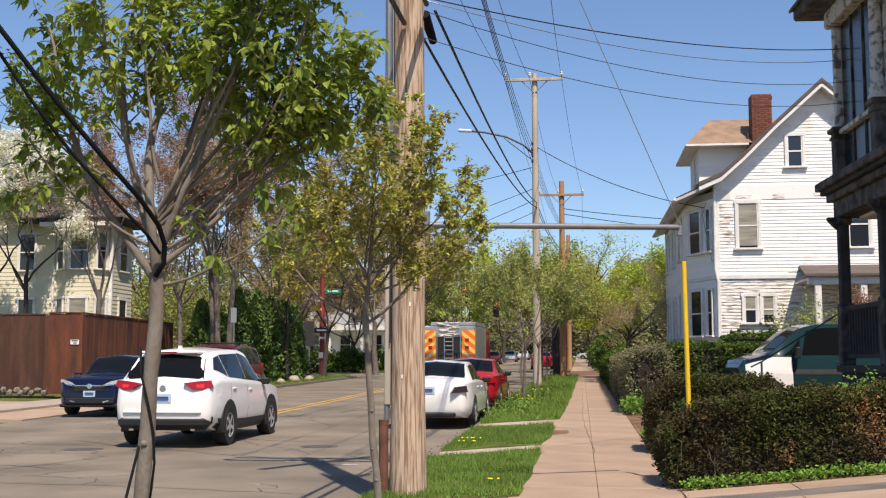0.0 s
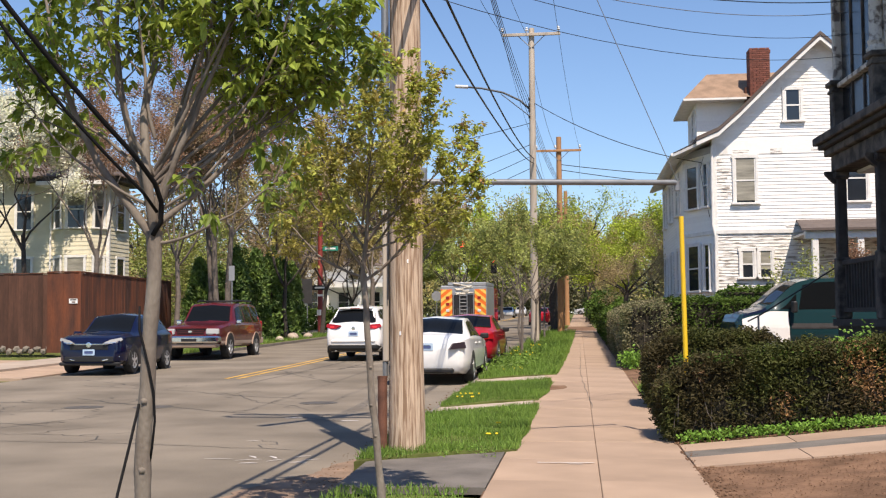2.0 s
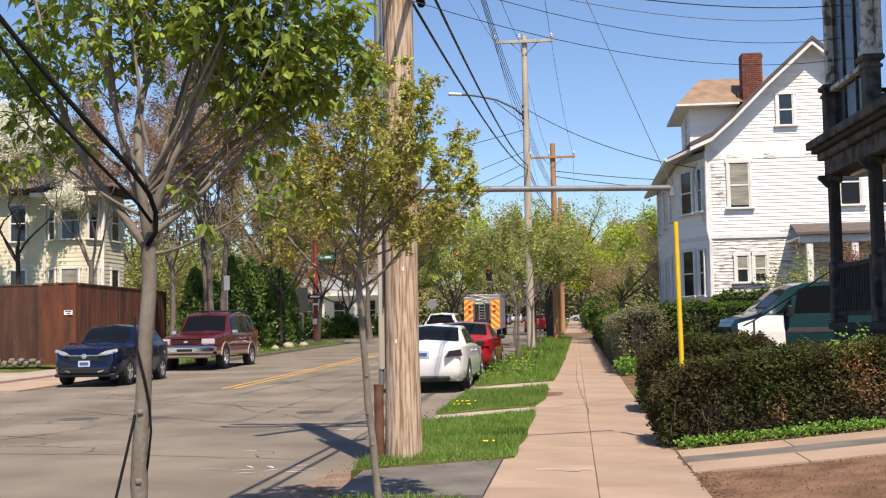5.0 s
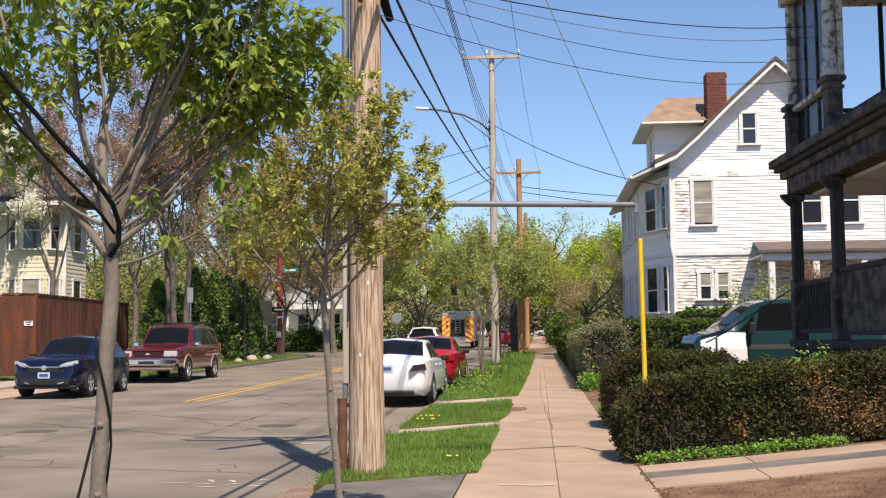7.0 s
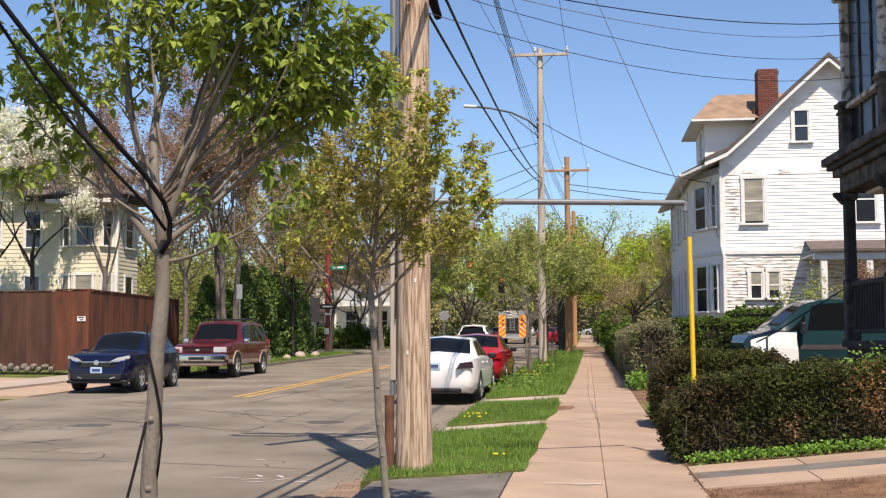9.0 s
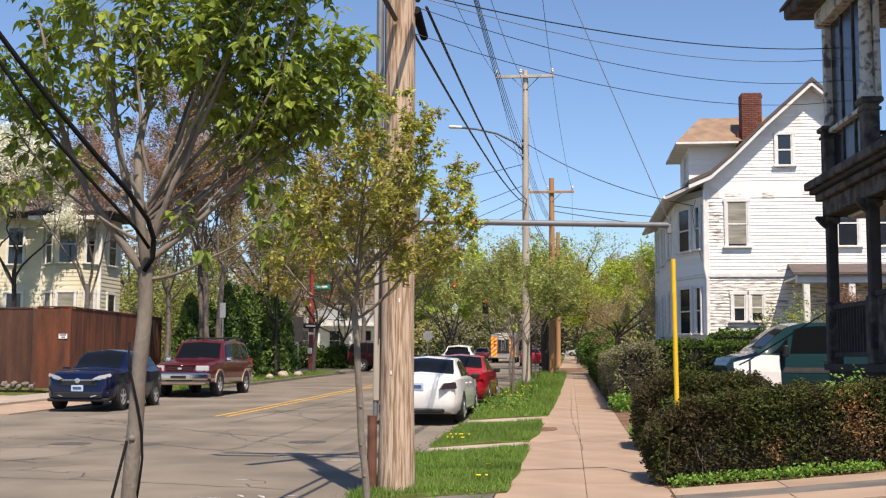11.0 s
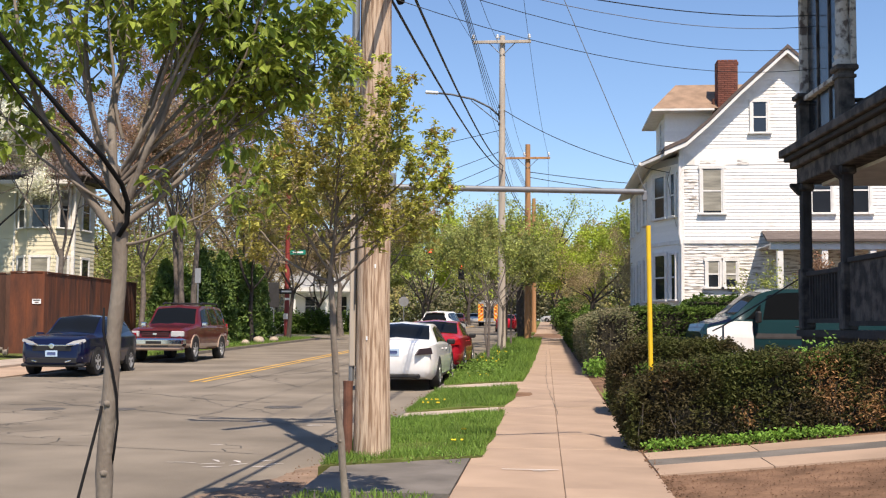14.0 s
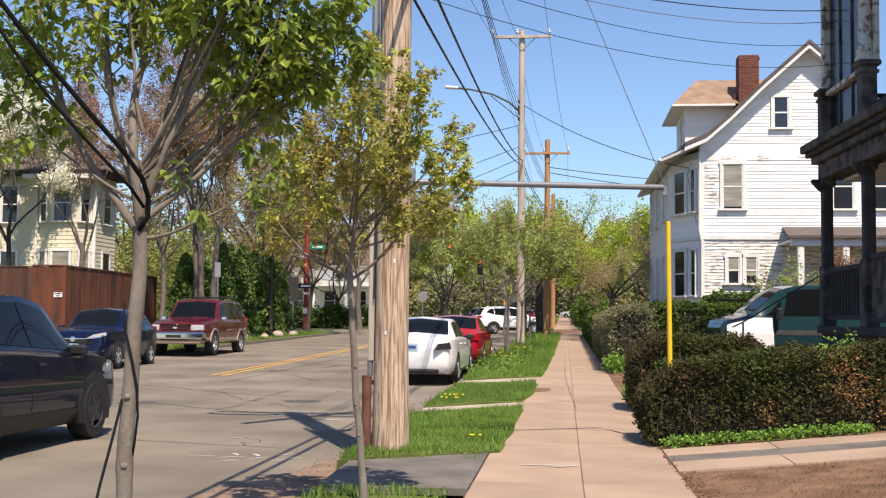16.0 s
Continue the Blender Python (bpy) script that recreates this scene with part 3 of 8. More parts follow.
def car(label, paintname, st, wheels, r, tw, windows, group="", rim="alloy", category="car", clad=False, name="car", arch="plastic"):
    """windows: name -> corners on the shell. wheels: the two axles' y."""
    c = thing(name, label, category, group=group)
    s = Shell(st)
    body = part("body", s.body(), M["paint_" + paintname], c, smooth=38)
    for wy in wheels:
        for side in (1, -1):
            wdt = s.row(wy)[0]
            bm = bmesh.new()
            k = 1.27 if clad else 1.15
            lathe(bm, [(r * k, -0.12), (r * k, 0.004), (r * (k - 0.05), 0.006), (0.05, 0.006)], 30, Matrix.Translation((side * (wdt - 0.002), wy, r * 1.03)) @ pose(0, 0, 0, 0, 90 * side, 0))
            bmesh.ops.bisect_plane(bm, geom=bm.verts[:] + bm.edges[:] + bm.faces[:], plane_co=(0, 0, s.row(wy)[1]), plane_no=(0, 0, -1), clear_outer=True)
            part("wheel_arch", bm, M["plastic"], c, "black wheel arch")
            if arch != "plastic":
                fl = lathe(bmesh.new(), [(r * 1.12, -0.02), (r * 1.12, 0.016), (r * 1.24, 0.016), (r * 1.24, -0.02)], 30, Matrix.Translation((side * (wdt - 0.002), wy, r * 1.06)) @ pose(0, 0, 0, 0, 90 * side, 0))
                bmesh.ops.bisect_plane(fl, geom=fl.verts[:] + fl.edges[:] + fl.faces[:], plane_co=(0, 0, r * 1.15), plane_no=(0, 0, -1), clear_outer=True)
                part("arch_flare", fl, M[arch], c, "tan wheel arch flare")
            wheel(c, side * (wdt + 0.012 - tw / 2), wy, r, tw, side, rim)
    if clad:
        for side in (1, -1):
            y0, y1 = s.c[0][0] + 0.1, s.c[0][-1] - 0.1
            part("sill_trim", s.patch([(y0, 1.2), (y1, 1.2), (y1, 2.25), (y0, 2.25)], side, 0.007, 14), M["plastic"], c, "black lower cladding")
    for nm, corners in windows:
        if nm in ("windscreen", "rear_window"):
            part(nm, s.patch(corners, 1, 0.007, 10), M["carglass"], c, "dark tinted glass", smooth=True)
        else:
            for side in (1, -1):
                part(nm, s.patch(corners, side, 0.007, 8), M["carglass"], c, "dark tinted glass", smooth=True)
    return c, s


def face_box(c, nm, x, y, z, w, d, h, material, label="", bevel=0.012, rz=0, parent=None):
    return boxpart(nm, (-w / 2, w / 2, -d / 2, d / 2, -h / 2, h / 2), material, parent or c, bevel, label, pose(x, y, z, 0, 0, rz))


def plate(c, y, z, face):
    p = face_box(c, "number_plate", 0, y, z, 0.31, 0.012, 0.155, M["plate"], "pale blue number plate")
    face_box(c, "plate_bar", 0, y + face * 0.007, z, 0.22, 0.004, 0.065, M["plate_bar"], parent=p)


def mirrors(c, y, x, z, material):
    for side in (1, -1):
        m = part("door_mirror", box(bmesh.new(), -0.10, 0.10, -0.06, 0.07, -0.065, 0.065, 0.03, pose(side * (x + 0.10), y, z)), material, c)
        boxpart("mirror_arm", (-0.05, 0.05, -0.02, 0.02, -0.03, 0.0), M["plastic"], m, m=pose(side * (x + 0.0), y, z - 0.03))


def door_lines(c, s, ys, v0=1.7, v1=3.95):
    for y in ys:
        for side in (1, -1):
            part("door_gap", s.patch([(y - 0.006, v0), (y + 0.006, v0), (y + 0.006, v1), (y - 0.006, v1)], side, 0.004, 4), M["plastic"], c)


def handles(c, s, ys, material):
    for y in ys:
        for side in (1, -1):
            p = s.at(y, 3.7)
            boxpart("door_handle", (-0.012, 0.022, -0.09, 0.09, -0.015, 0.015), material, c, 0.006, m=pose(side * p.x, y, p.z, 0, 0, 0))


# a compact white sport utility car, nose at +y, tail at -y
def compact_suv(paintname, label, name="suv", rim="alloy"):
    st = [(-2.26, 0.76, 0.50, 0.92, 0.72, 0.97), (-2.21, 0.84, 0.40, 1.06, 0.70, 1.15), (-2.02, 0.90, 0.34, 1.12, 0.64, 1.47), (-1.74, 0.92, 0.28, 1.14, 0.585, 1.68), (-1.1, 0.925, 0.24, 1.12, 0.60, 1.745),
          (-0.2, 0.925, 0.22, 1.08, 0.62, 1.755), (0.35, 0.925, 0.22, 1.05, 0.62, 1.69), (1.2, 0.925, 0.22, 1.02, 0.73, 1.13), (1.45, 0.92, 0.22, 1.0, 0.75, 1.08), (1.98, 0.89, 0.24, 0.92, 0.70, 0.98), (2.22, 0.80, 0.30, 0.76, 0.64, 0.84), (2.28, 0.68, 0.38, 0.62, 0.58, 0.70)]
    c, s = car(label, paintname, st, (-1.36, 1.36), 0.355, 0.235,
               [("rear_window", [(-2.17, 4.86), (-1.86, 4.92), (-1.86, 7.08), (-2.17, 7.14)]), ("windscreen", [(0.42, 5.1), (1.08, 5.06), (1.08, 6.94), (0.42, 6.9)]),
                ("rear_side_window", [(-1.82, 4.45), (-1.28, 4.16), (-1.28, 4.84), (-1.55, 4.80)]), ("side_window", [(-1.24, 4.15), (-0.25, 4.1), (-0.25, 4.88), (-1.24, 4.86)]), ("front_side_window", [(-0.22, 4.1), (0.85, 4.1), (0.42, 4.86), (-0.22, 4.9)])], clad=True, name=name, rim=rim)
    part("roof_spoiler", box(bmesh.new(), -0.54, 0.54, -1.98, -1.62, 1.63, 1.68, 0.02), M["paint_" + paintname], c)
    face_box(c, "brake_light", 0, -1.985, 1.655, 0.30, 0.02, 0.025, M["tail"])
    for sd in (1, -1):
        lm = pose(sd * 0.65, -2.225, 1.07, -14, 0, sd * 13)
        t = part("tail_light", prism(bmesh.new(), [(sd * x, z) for x, z in ((-0.27, 0.05), (-0.02, 0.085), (0.20, 0.10), (0.235, 0.0), (0.05, -0.075), (-0.12, -0.06))], -0.03, 0.2, lm), M["tail"], c, "red tail lamp")
        part("lens", prism(bmesh.new(), [(sd * x, z) for x, z in ((-0.06, 0.02), (0.08, 0.03), (0.08, -0.03), (-0.04, -0.03))], -0.034, -0.029, lm), M["red_bright"], t)
        part("head_light", box(bmesh.new(), -0.2, 0.2, -0.1, 0.1, -0.06, 0.06, 0.02, pose(sd * 0.62, 2.06, 0.78, 20, 0, -sd * 25)), M["head"], c)
        face_box(c, "exhaust_pipe", sd * 0.55, -2.22, 0.33, 0.09, 0.1, 0.05, M["chrome"])
    part("bumper", box(bmesh.new(), -0.82, 0.82, -2.285, -2.0, 0.32, 0.58, 0.09), M["plastic"], c, "black lower bumper")
    part("bumper_step", box(bmesh.new(), -0.70, 0.70, -2.30, -2.22, 0.60, 0.66, 0.02), M["paint_" + paintname], c)
    part("badge", lathe(bmesh.new(), [(0.06, 0), (0.06, 0.014), (0.045, 0.018)], 16, pose(0, -2.245, 1.03, 90, 0, 0)), M["chrome"], c)
    part("roof_aerial", prism(bmesh.new(), [(-0.02, 0), (0.02, 0), (0.012, 0.06), (-0.012, 0.06)], -1.5, -1.36, pose(0, 0, 1.715)), M["paint_" + paintname], c)
    part("tailgate_lip", box(bmesh.new(), -0.56, 0.56, -2.262, -2.20, 0.955, 0.97, 0.005), M["paint_" + paintname], c)
    face_box(c, "plate_recess", 0, -2.235, 0.87, 0.5, 0.03, 0.17, M["plastic"])
    plate(c, -2.262, 0.86, -1)
    face_box(c, "grille", 0, 2.24, 0.62, 0.9, 0.06, 0.2, M["plastic"])
    mirrors(c, 0.80, 0.84, 1.09, M["plastic"])
    door_lines(c, s, (-1.25, -0.25, 0.85))
    handles(c, s, (-1.05, -0.05), M["paint_" + paintname])
    return c


def sedan(paintname, label, tail="tail_dark", long=1.0, name="sedan", h=1.0):
    st = [(-2.40, 0.72, 0.42, 0.86, 0.66, 0.90), (-2.33, 0.80, 0.30, 0.96, 0.70, 1.02), (-2.05, 0.88, 0.24, 0.98, 0.72, 1.08), (-1.75, 0.91, 0.22, 0.99, 0.74, 1.13), (-1.05, 0.92, 0.20, 0.98, 0.66, 1.43), (-0.45, 0.92, 0.20, 0.97, 0.65, 1.475),
          (0.25, 0.92, 0.20, 0.95, 0.64, 1.42), (1.05, 0.92, 0.20, 0.93, 0.70, 1.0), (1.3, 0.91, 0.2, 0.90, 0.72, 0.97), (2.0, 0.87, 0.22, 0.80, 0.68, 0.87), (2.36, 0.74, 0.3, 0.66, 0.6, 0.72), (2.42, 0.64, 0.36, 0.58, 0.5, 0.62)]
    st = [(a * long, b, z0, zt * h, wr, zr * h) for a, b, z0, zt, wr, zr in st]
    k = long
    c, s = car(label, paintname, st, (-1.42 * k, 1.38 * k), 0.33, 0.22,
               [("rear_window", [(-1.74 * k, 5.03), (-1.04 * k, 5.03), (-1.04 * k, 6.97), (-1.74 * k, 6.97)]), ("windscreen", [(0.28 * k, 5.1), (0.98 * k, 5.06), (0.98 * k, 6.94), (0.28 * k, 6.9)]),
                ("rear_side_window", [(-1.45 * k, 4.16), (-0.45 * k, 4.12), (-0.45 * k, 4.88), (-0.98 * k, 4.86)]), ("front_side_window", [(-0.38 * k, 4.12), (0.75 * k, 4.1), (0.30 * k, 4.86), (-0.38 * k, 4.88)])], name=name)
    for sd in (1, -1):
        part("tail_light", prism(bmesh.new(), [(sd * x, z) for x, z in ((-0.20, -0.07), (-0.12, 0.06), (0.14, 0.085), (0.17, -0.05))], -0.03, 0.22, pose(sd * 0.70, -2.395 * k, 0.845 * h, -6, 0, sd * 26)), M[tail], c, "tail lamp")
        part("head_light", box(bmesh.new(), -0.2, 0.2, -0.1, 0.1, -0.06, 0.06, 0.02, pose(sd * 0.6, 2.18 * k, 0.68, 20, 0, -sd * 25)), M["head"], c)
        part("exhaust_pipe", tube(bmesh.new(), [(sd * 0.56, -2.40 * k, 0.30), (sd * 0.56, -2.2 * k, 0.30)], 0.034, 12), M["plastic"], c)
    plate(c, -2.405 * k, 0.83 * h, -1)
    part("bumper", box(bmesh.new(), -0.60, 0.60, -2.40 * k, -2.2 * k, 0.27, 0.37, 0.03), M["plastic"], c, "black bumper insert")
    mirrors(c, 0.68 * k, 0.85, 0.99, M["plastic"])
    door_lines(c, s, (-1.3 * k, -0.42 * k, 0.78 * k))
    handles(c, s, (-0.7 * k, 0.1 * k), M["paint_" + paintname])
    return c


def crossover(paintname, label):
    """A small dark blue car seen from its nose."""
    st = [(-2.14, 0.70, 0.46, 0.84, 0.6, 0.9), (-2.06, 0.80, 0.34, 0.98, 0.6, 1.05), (-1.8, 0.87, 0.26, 1.02, 0.56, 1.40), (-1.45, 0.885, 0.24, 1.02, 0.56, 1.55), (-0.6, 0.89, 0.22, 1.00, 0.58, 1.60), (0.1, 0.89, 0.22, 0.98, 0.59, 1.56),
          (0.95, 0.89, 0.22, 0.96, 0.66, 1.10), (1.25, 0.885, 0.22, 0.95, 0.70, 1.05), (1.8, 0.87, 0.24, 0.93, 0.68, 1.0), (2.05, 0.79, 0.26, 0.84, 0.64, 0.92), (2.14, 0.68, 0.30, 0.72, 0.56, 0.80)]
    c, s = car(label, paintname, st, (-1.32, 1.29), 0.335, 0.215,
               [("windscreen", [(0.16, 5.1), (0.90, 5.06), (0.90, 6.94), (0.16, 6.9)]), ("rear_window", [(-2.0, 5.15), (-1.62, 5.1), (-1.62, 6.9), (-2.0, 6.85)]),
                ("rear_side_window", [(-1.6, 4.3), (-0.5, 4.12), (-0.5, 4.88), (-1.25, 4.8)]), ("front_side_window", [(-0.43, 4.12), (0.66, 4.1), (0.2, 4.86), (-0.43, 4.88)])], clad=False, name="crossover_car")
    for sd in (1, -1):
        lm = pose(sd * 0.57, 2.085, 0.83, 10, 0, -sd * 26)
        h = part("head_light", prism(bmesh.new(), [(sd * x, z) for x, z in ((-0.22, -0.05), (-0.05, 0.035), (0.24, 0.095), (0.27, 0.035), (0.14, -0.05), (-0.16, -0.075))], -0.12, 0.045, lm), M["head"], c, "clear headlamp")
        part("lamp_trim", prism(bmesh.new(), [(sd * x, z) for x, z in ((-0.2, -0.045), (0.1, -0.025), (0.1, -0.04), (-0.2, -0.058))], 0.046, 0.05, lm), M["chrome"], h)
        part("fog_light", lathe(bmesh.new(), [(0.07, -0.04), (0.07, 0.03), (0.05, 0.04)], 14, pose(sd * 0.62, 2.09, 0.47, -90, 0, 0)), M["head"], c)
        part("bumper_fin", box(bmesh.new(), -0.22, 0.22, -0.02, 0.03, -0.018, 0.018, 0.008, pose(sd * 0.56, 2.10, 0.40, 0, sd * -14, -sd * 18)), M["chrome"], c)
        part("tail_light", box(bmesh.new(), -0.15, 0.15, -0.02, 0.16, -0.1, 0.1, 0.02, pose(sd * 0.66, -2.06, 1.0, -6, 0, sd * 14)), M["tail"], c)
    part("grille_bar", box(bmesh.new(), -0.46, 0.46, 2.06, 2.15, 0.745, 0.78, 0.01), M["chrome"], c, "chrome grille bar")
    part("grille", box(bmesh.new(), -0.50, 0.50, 2.05, 2.148, 0.62, 0.74, 0.01), M["plastic"], c)
    part("skirt", box(bmesh.new(), -0.80, 0.80, 1.95, 2.12, 0.22, 0.31, 0.03), M["plastic"], c, "black lower skirt")
    for sd in (1, -1):
        part("sill_trim", s.patch([(-1.9, 1.1), (1.85, 1.1), (1.85, 1.95), (-1.9, 1.95)], sd, 0.007, 12), M["plastic"], c, "black lower cladding")
    part("badge", lathe(bmesh.new(), [(0.07, 0), (0.07, 0.02), (0.05, 0.024)], 16, pose(0, 2.15, 0.745, -90, 0, 0)), M["chrome"], c)
    part("air_intake", box(bmesh.new(), -0.66, 0.66, 2.03, 2.15, 0.30, 0.47, 0.03), M["plastic"], c, "black lower intake")
    plate(c, 2.155, 0.56, 1)
    mirrors(c, 0.62, 0.83, 1.03, M["paint_" + paintname])
    door_lines(c, s, (-1.2, -0.46, 0.72))
    handles(c, s, (-0.9, 0.0), M["paint_" + paintname])
    return c


def big_suv(paintname, label, trim=None, name="suv", black=False):
    st = [(-2.56, 0.84, 0.56, 1.08, 0.74, 1.12), (-2.52, 0.92, 0.44, 1.14, 0.74, 1.30), (-2.36, 0.97, 0.40, 1.15, 0.72, 1.78), (-2.15, 0.99, 0.38, 1.15, 0.72, 1.87), (-1.2, 1.0, 0.38, 1.14, 0.74, 1.92), (-0.1, 1.0, 0.38, 1.13, 0.745, 1.91), (0.35, 1.0, 0.38, 1.13, 0.74, 1.83),
          (1.0, 1.0, 0.38, 1.12, 0.84, 1.22), (1.3, 1.0, 0.38, 1.10, 0.86, 1.18), (2.2, 0.97, 0.42, 1.00, 0.82, 1.08), (2.48, 0.92, 0.46, 0.92, 0.80, 1.0), (2.56, 0.86, 0.5, 0.8, 0.76, 0.88)]
    c, s = car(label, paintname, st, (-1.55, 1.48), 0.385, 0.26,
               [("windscreen", [(0.42, 5.1), (0.96, 5.06), (0.96, 6.94), (0.42, 6.9)]), ("rear_window", [(-2.47, 5.12), (-2.28, 5.1), (-2.28, 6.9), (-2.47, 6.88)]),
                ("rear_side_window", [(-2.28, 4.14), (-1.3, 4.12), (-1.3, 4.88), (-2.2, 4.86)]), ("side_window", [(-1.2, 4.12), (-0.4, 4.12), (-0.4, 4.88), (-1.2, 4.88)]), ("front_side_window", [(-0.3, 4.12), (0.72, 4.1), (0.38, 4.84), (-0.3, 4.88)])], name=name, arch=trim or "plastic")
    tm = M[trim] if trim else M["paint_" + paintname]
    for sd in (1, -1):
        part("sill_trim", s.patch([(-2.4, 1.5), (2.3, 1.5), (2.3, 2.35), (-2.4, 2.35)], sd, 0.012, 14), tm, c, "tan lower body panel" if trim else "")
        part("roof_rail", tube(bmesh.new(), [(sd * 0.66, -2.0, 1.90), (sd * 0.66, -1.9, 1.965), (sd * 0.66, -0.2, 1.965), (sd * 0.66, 0.0, 1.91)], 0.03, 8), M["plastic"] if trim else M["chrome"], c)
        part("head_light", box(bmesh.new(), -0.21, 0.22, -0.16, 0.06, -0.095, 0.09, 0.03, pose(sd * 0.735, 2.52, 0.89, 6, 0, -sd * 16)), M["head"], c, "clear headlamp")
        part("tail_light", box(bmesh.new(), -0.08, 0.08, -0.03, 0.1, -0.22, 0.22, 0.02, pose(sd * 0.86, -2.48, 1.05)), M["tail"], c, "tall red tail lamp")
    for y in (-1.6, -0.6):
        part("roof_bar", tube(bmesh.new(), [(-0.66, y, 1.965), (0.66, y, 1.965)], 0.018, 8), M["plastic"], c)
    g = part("grille", box(bmesh.new(), -0.46, 0.46, 2.42, 2.575, 0.79, 0.98, 0.02), M["plastic"], c)
    part("grille_frame", box(box(bmesh.new(), -0.52, 0.52, 2.46, 2.60, 0.975, 1.02, 0.015), -0.52, 0.52, 2.46, 2.60, 0.745, 0.79, 0.015), M["paint_" + paintname], g)
    for z in (0.85, 0.915):
        part("grille_bar", box(bmesh.new(), -0.45, 0.45, 2.56, 2.592, z - 0.011, z + 0.011, 0.004), M["paint_" + paintname] if trim else M["plastic"], g)
    part("badge", lathe(bmesh.new(), [(0.06, 0), (0.055, 0.012)], 16, pose(0, 2.592, 0.885, -90, 0, 0) @ Matrix.Diagonal((1.3, 0.6, 1, 1))), M["chrome"], g)
    fb = part("front_bumper", box(bmesh.new(), -0.97, 0.97, 2.30, 2.72, 0.52, 0.745, 0.05), M["chrome"] if trim else M["plastic"], c, "chrome front bumper" if trim else "")
    part("bumper_inset", box(bmesh.new(), -0.26, 0.26, 2.70, 2.73, 0.57, 0.66, 0.01), M["plastic"], fb)
    part("bumper_apron", box(bmesh.new(), -0.90, 0.90, 2.25, 2.64, 0.36, 0.52, 0.05), tm, c)
    part("air_intake", box(bmesh.new(), -0.45, 0.45, 2.6, 2.635, 0.40, 0.53, 0.01), M["plastic"], c)
    part("rear_bumper", box(bmesh.new(), -0.95, 0.95, -2.66, -2.4, 0.46, 0.68, 0.04), tm, c)
    mirrors(c, 0.70, 0.96, 1.22, M["chrome"] if trim else M["plastic"])
    door_lines(c, s, (-1.25, -0.35, 0.9))
    handles(c, s, (-1.05, -0.1), M["plastic"])
    return c


navy_car = crossover("navy", "dark blue crossover car parked at the far kerb")
navy_car.matrix_world = pose(-12.48, 29.5, gz(0, 29.5), 0.6, 0, 182.4)
red_suv = big_suv("maroon", "dark red sport utility car with tan sills, parked", "paint_tan", "parked_suv")
red_suv.matrix_world = pose(-12.55, 37.9, gz(0, 37.9), 0.6, 0, 180)
white_sedan = sedan("white", "white sedan with smoked tail lamps, parked at the kerb")
white_sedan.matrix_world = pose(-3.22, 26.3, gz(0, 26.3), 0.5, 0, -1)
red_sedan = sedan("red", "red sedan parked ahead of the white one", "tail", 0.95, h=1.0)
red_sedan.matrix_world = pose(-3.15, 33.2, gz(0, 33.2), 0.6, 0, -1)
white_suv = compact_suv("white", "white compact sport utility car driving up the street", "moving_suv")
dark_suv = compact_suv("black_blue", "blue-black sport utility car driving past", "passing_suv", "dark_rim")
cross_suv = big_suv("charcoal", "black sport utility car crossing on the side street", None, "crossing_suv")

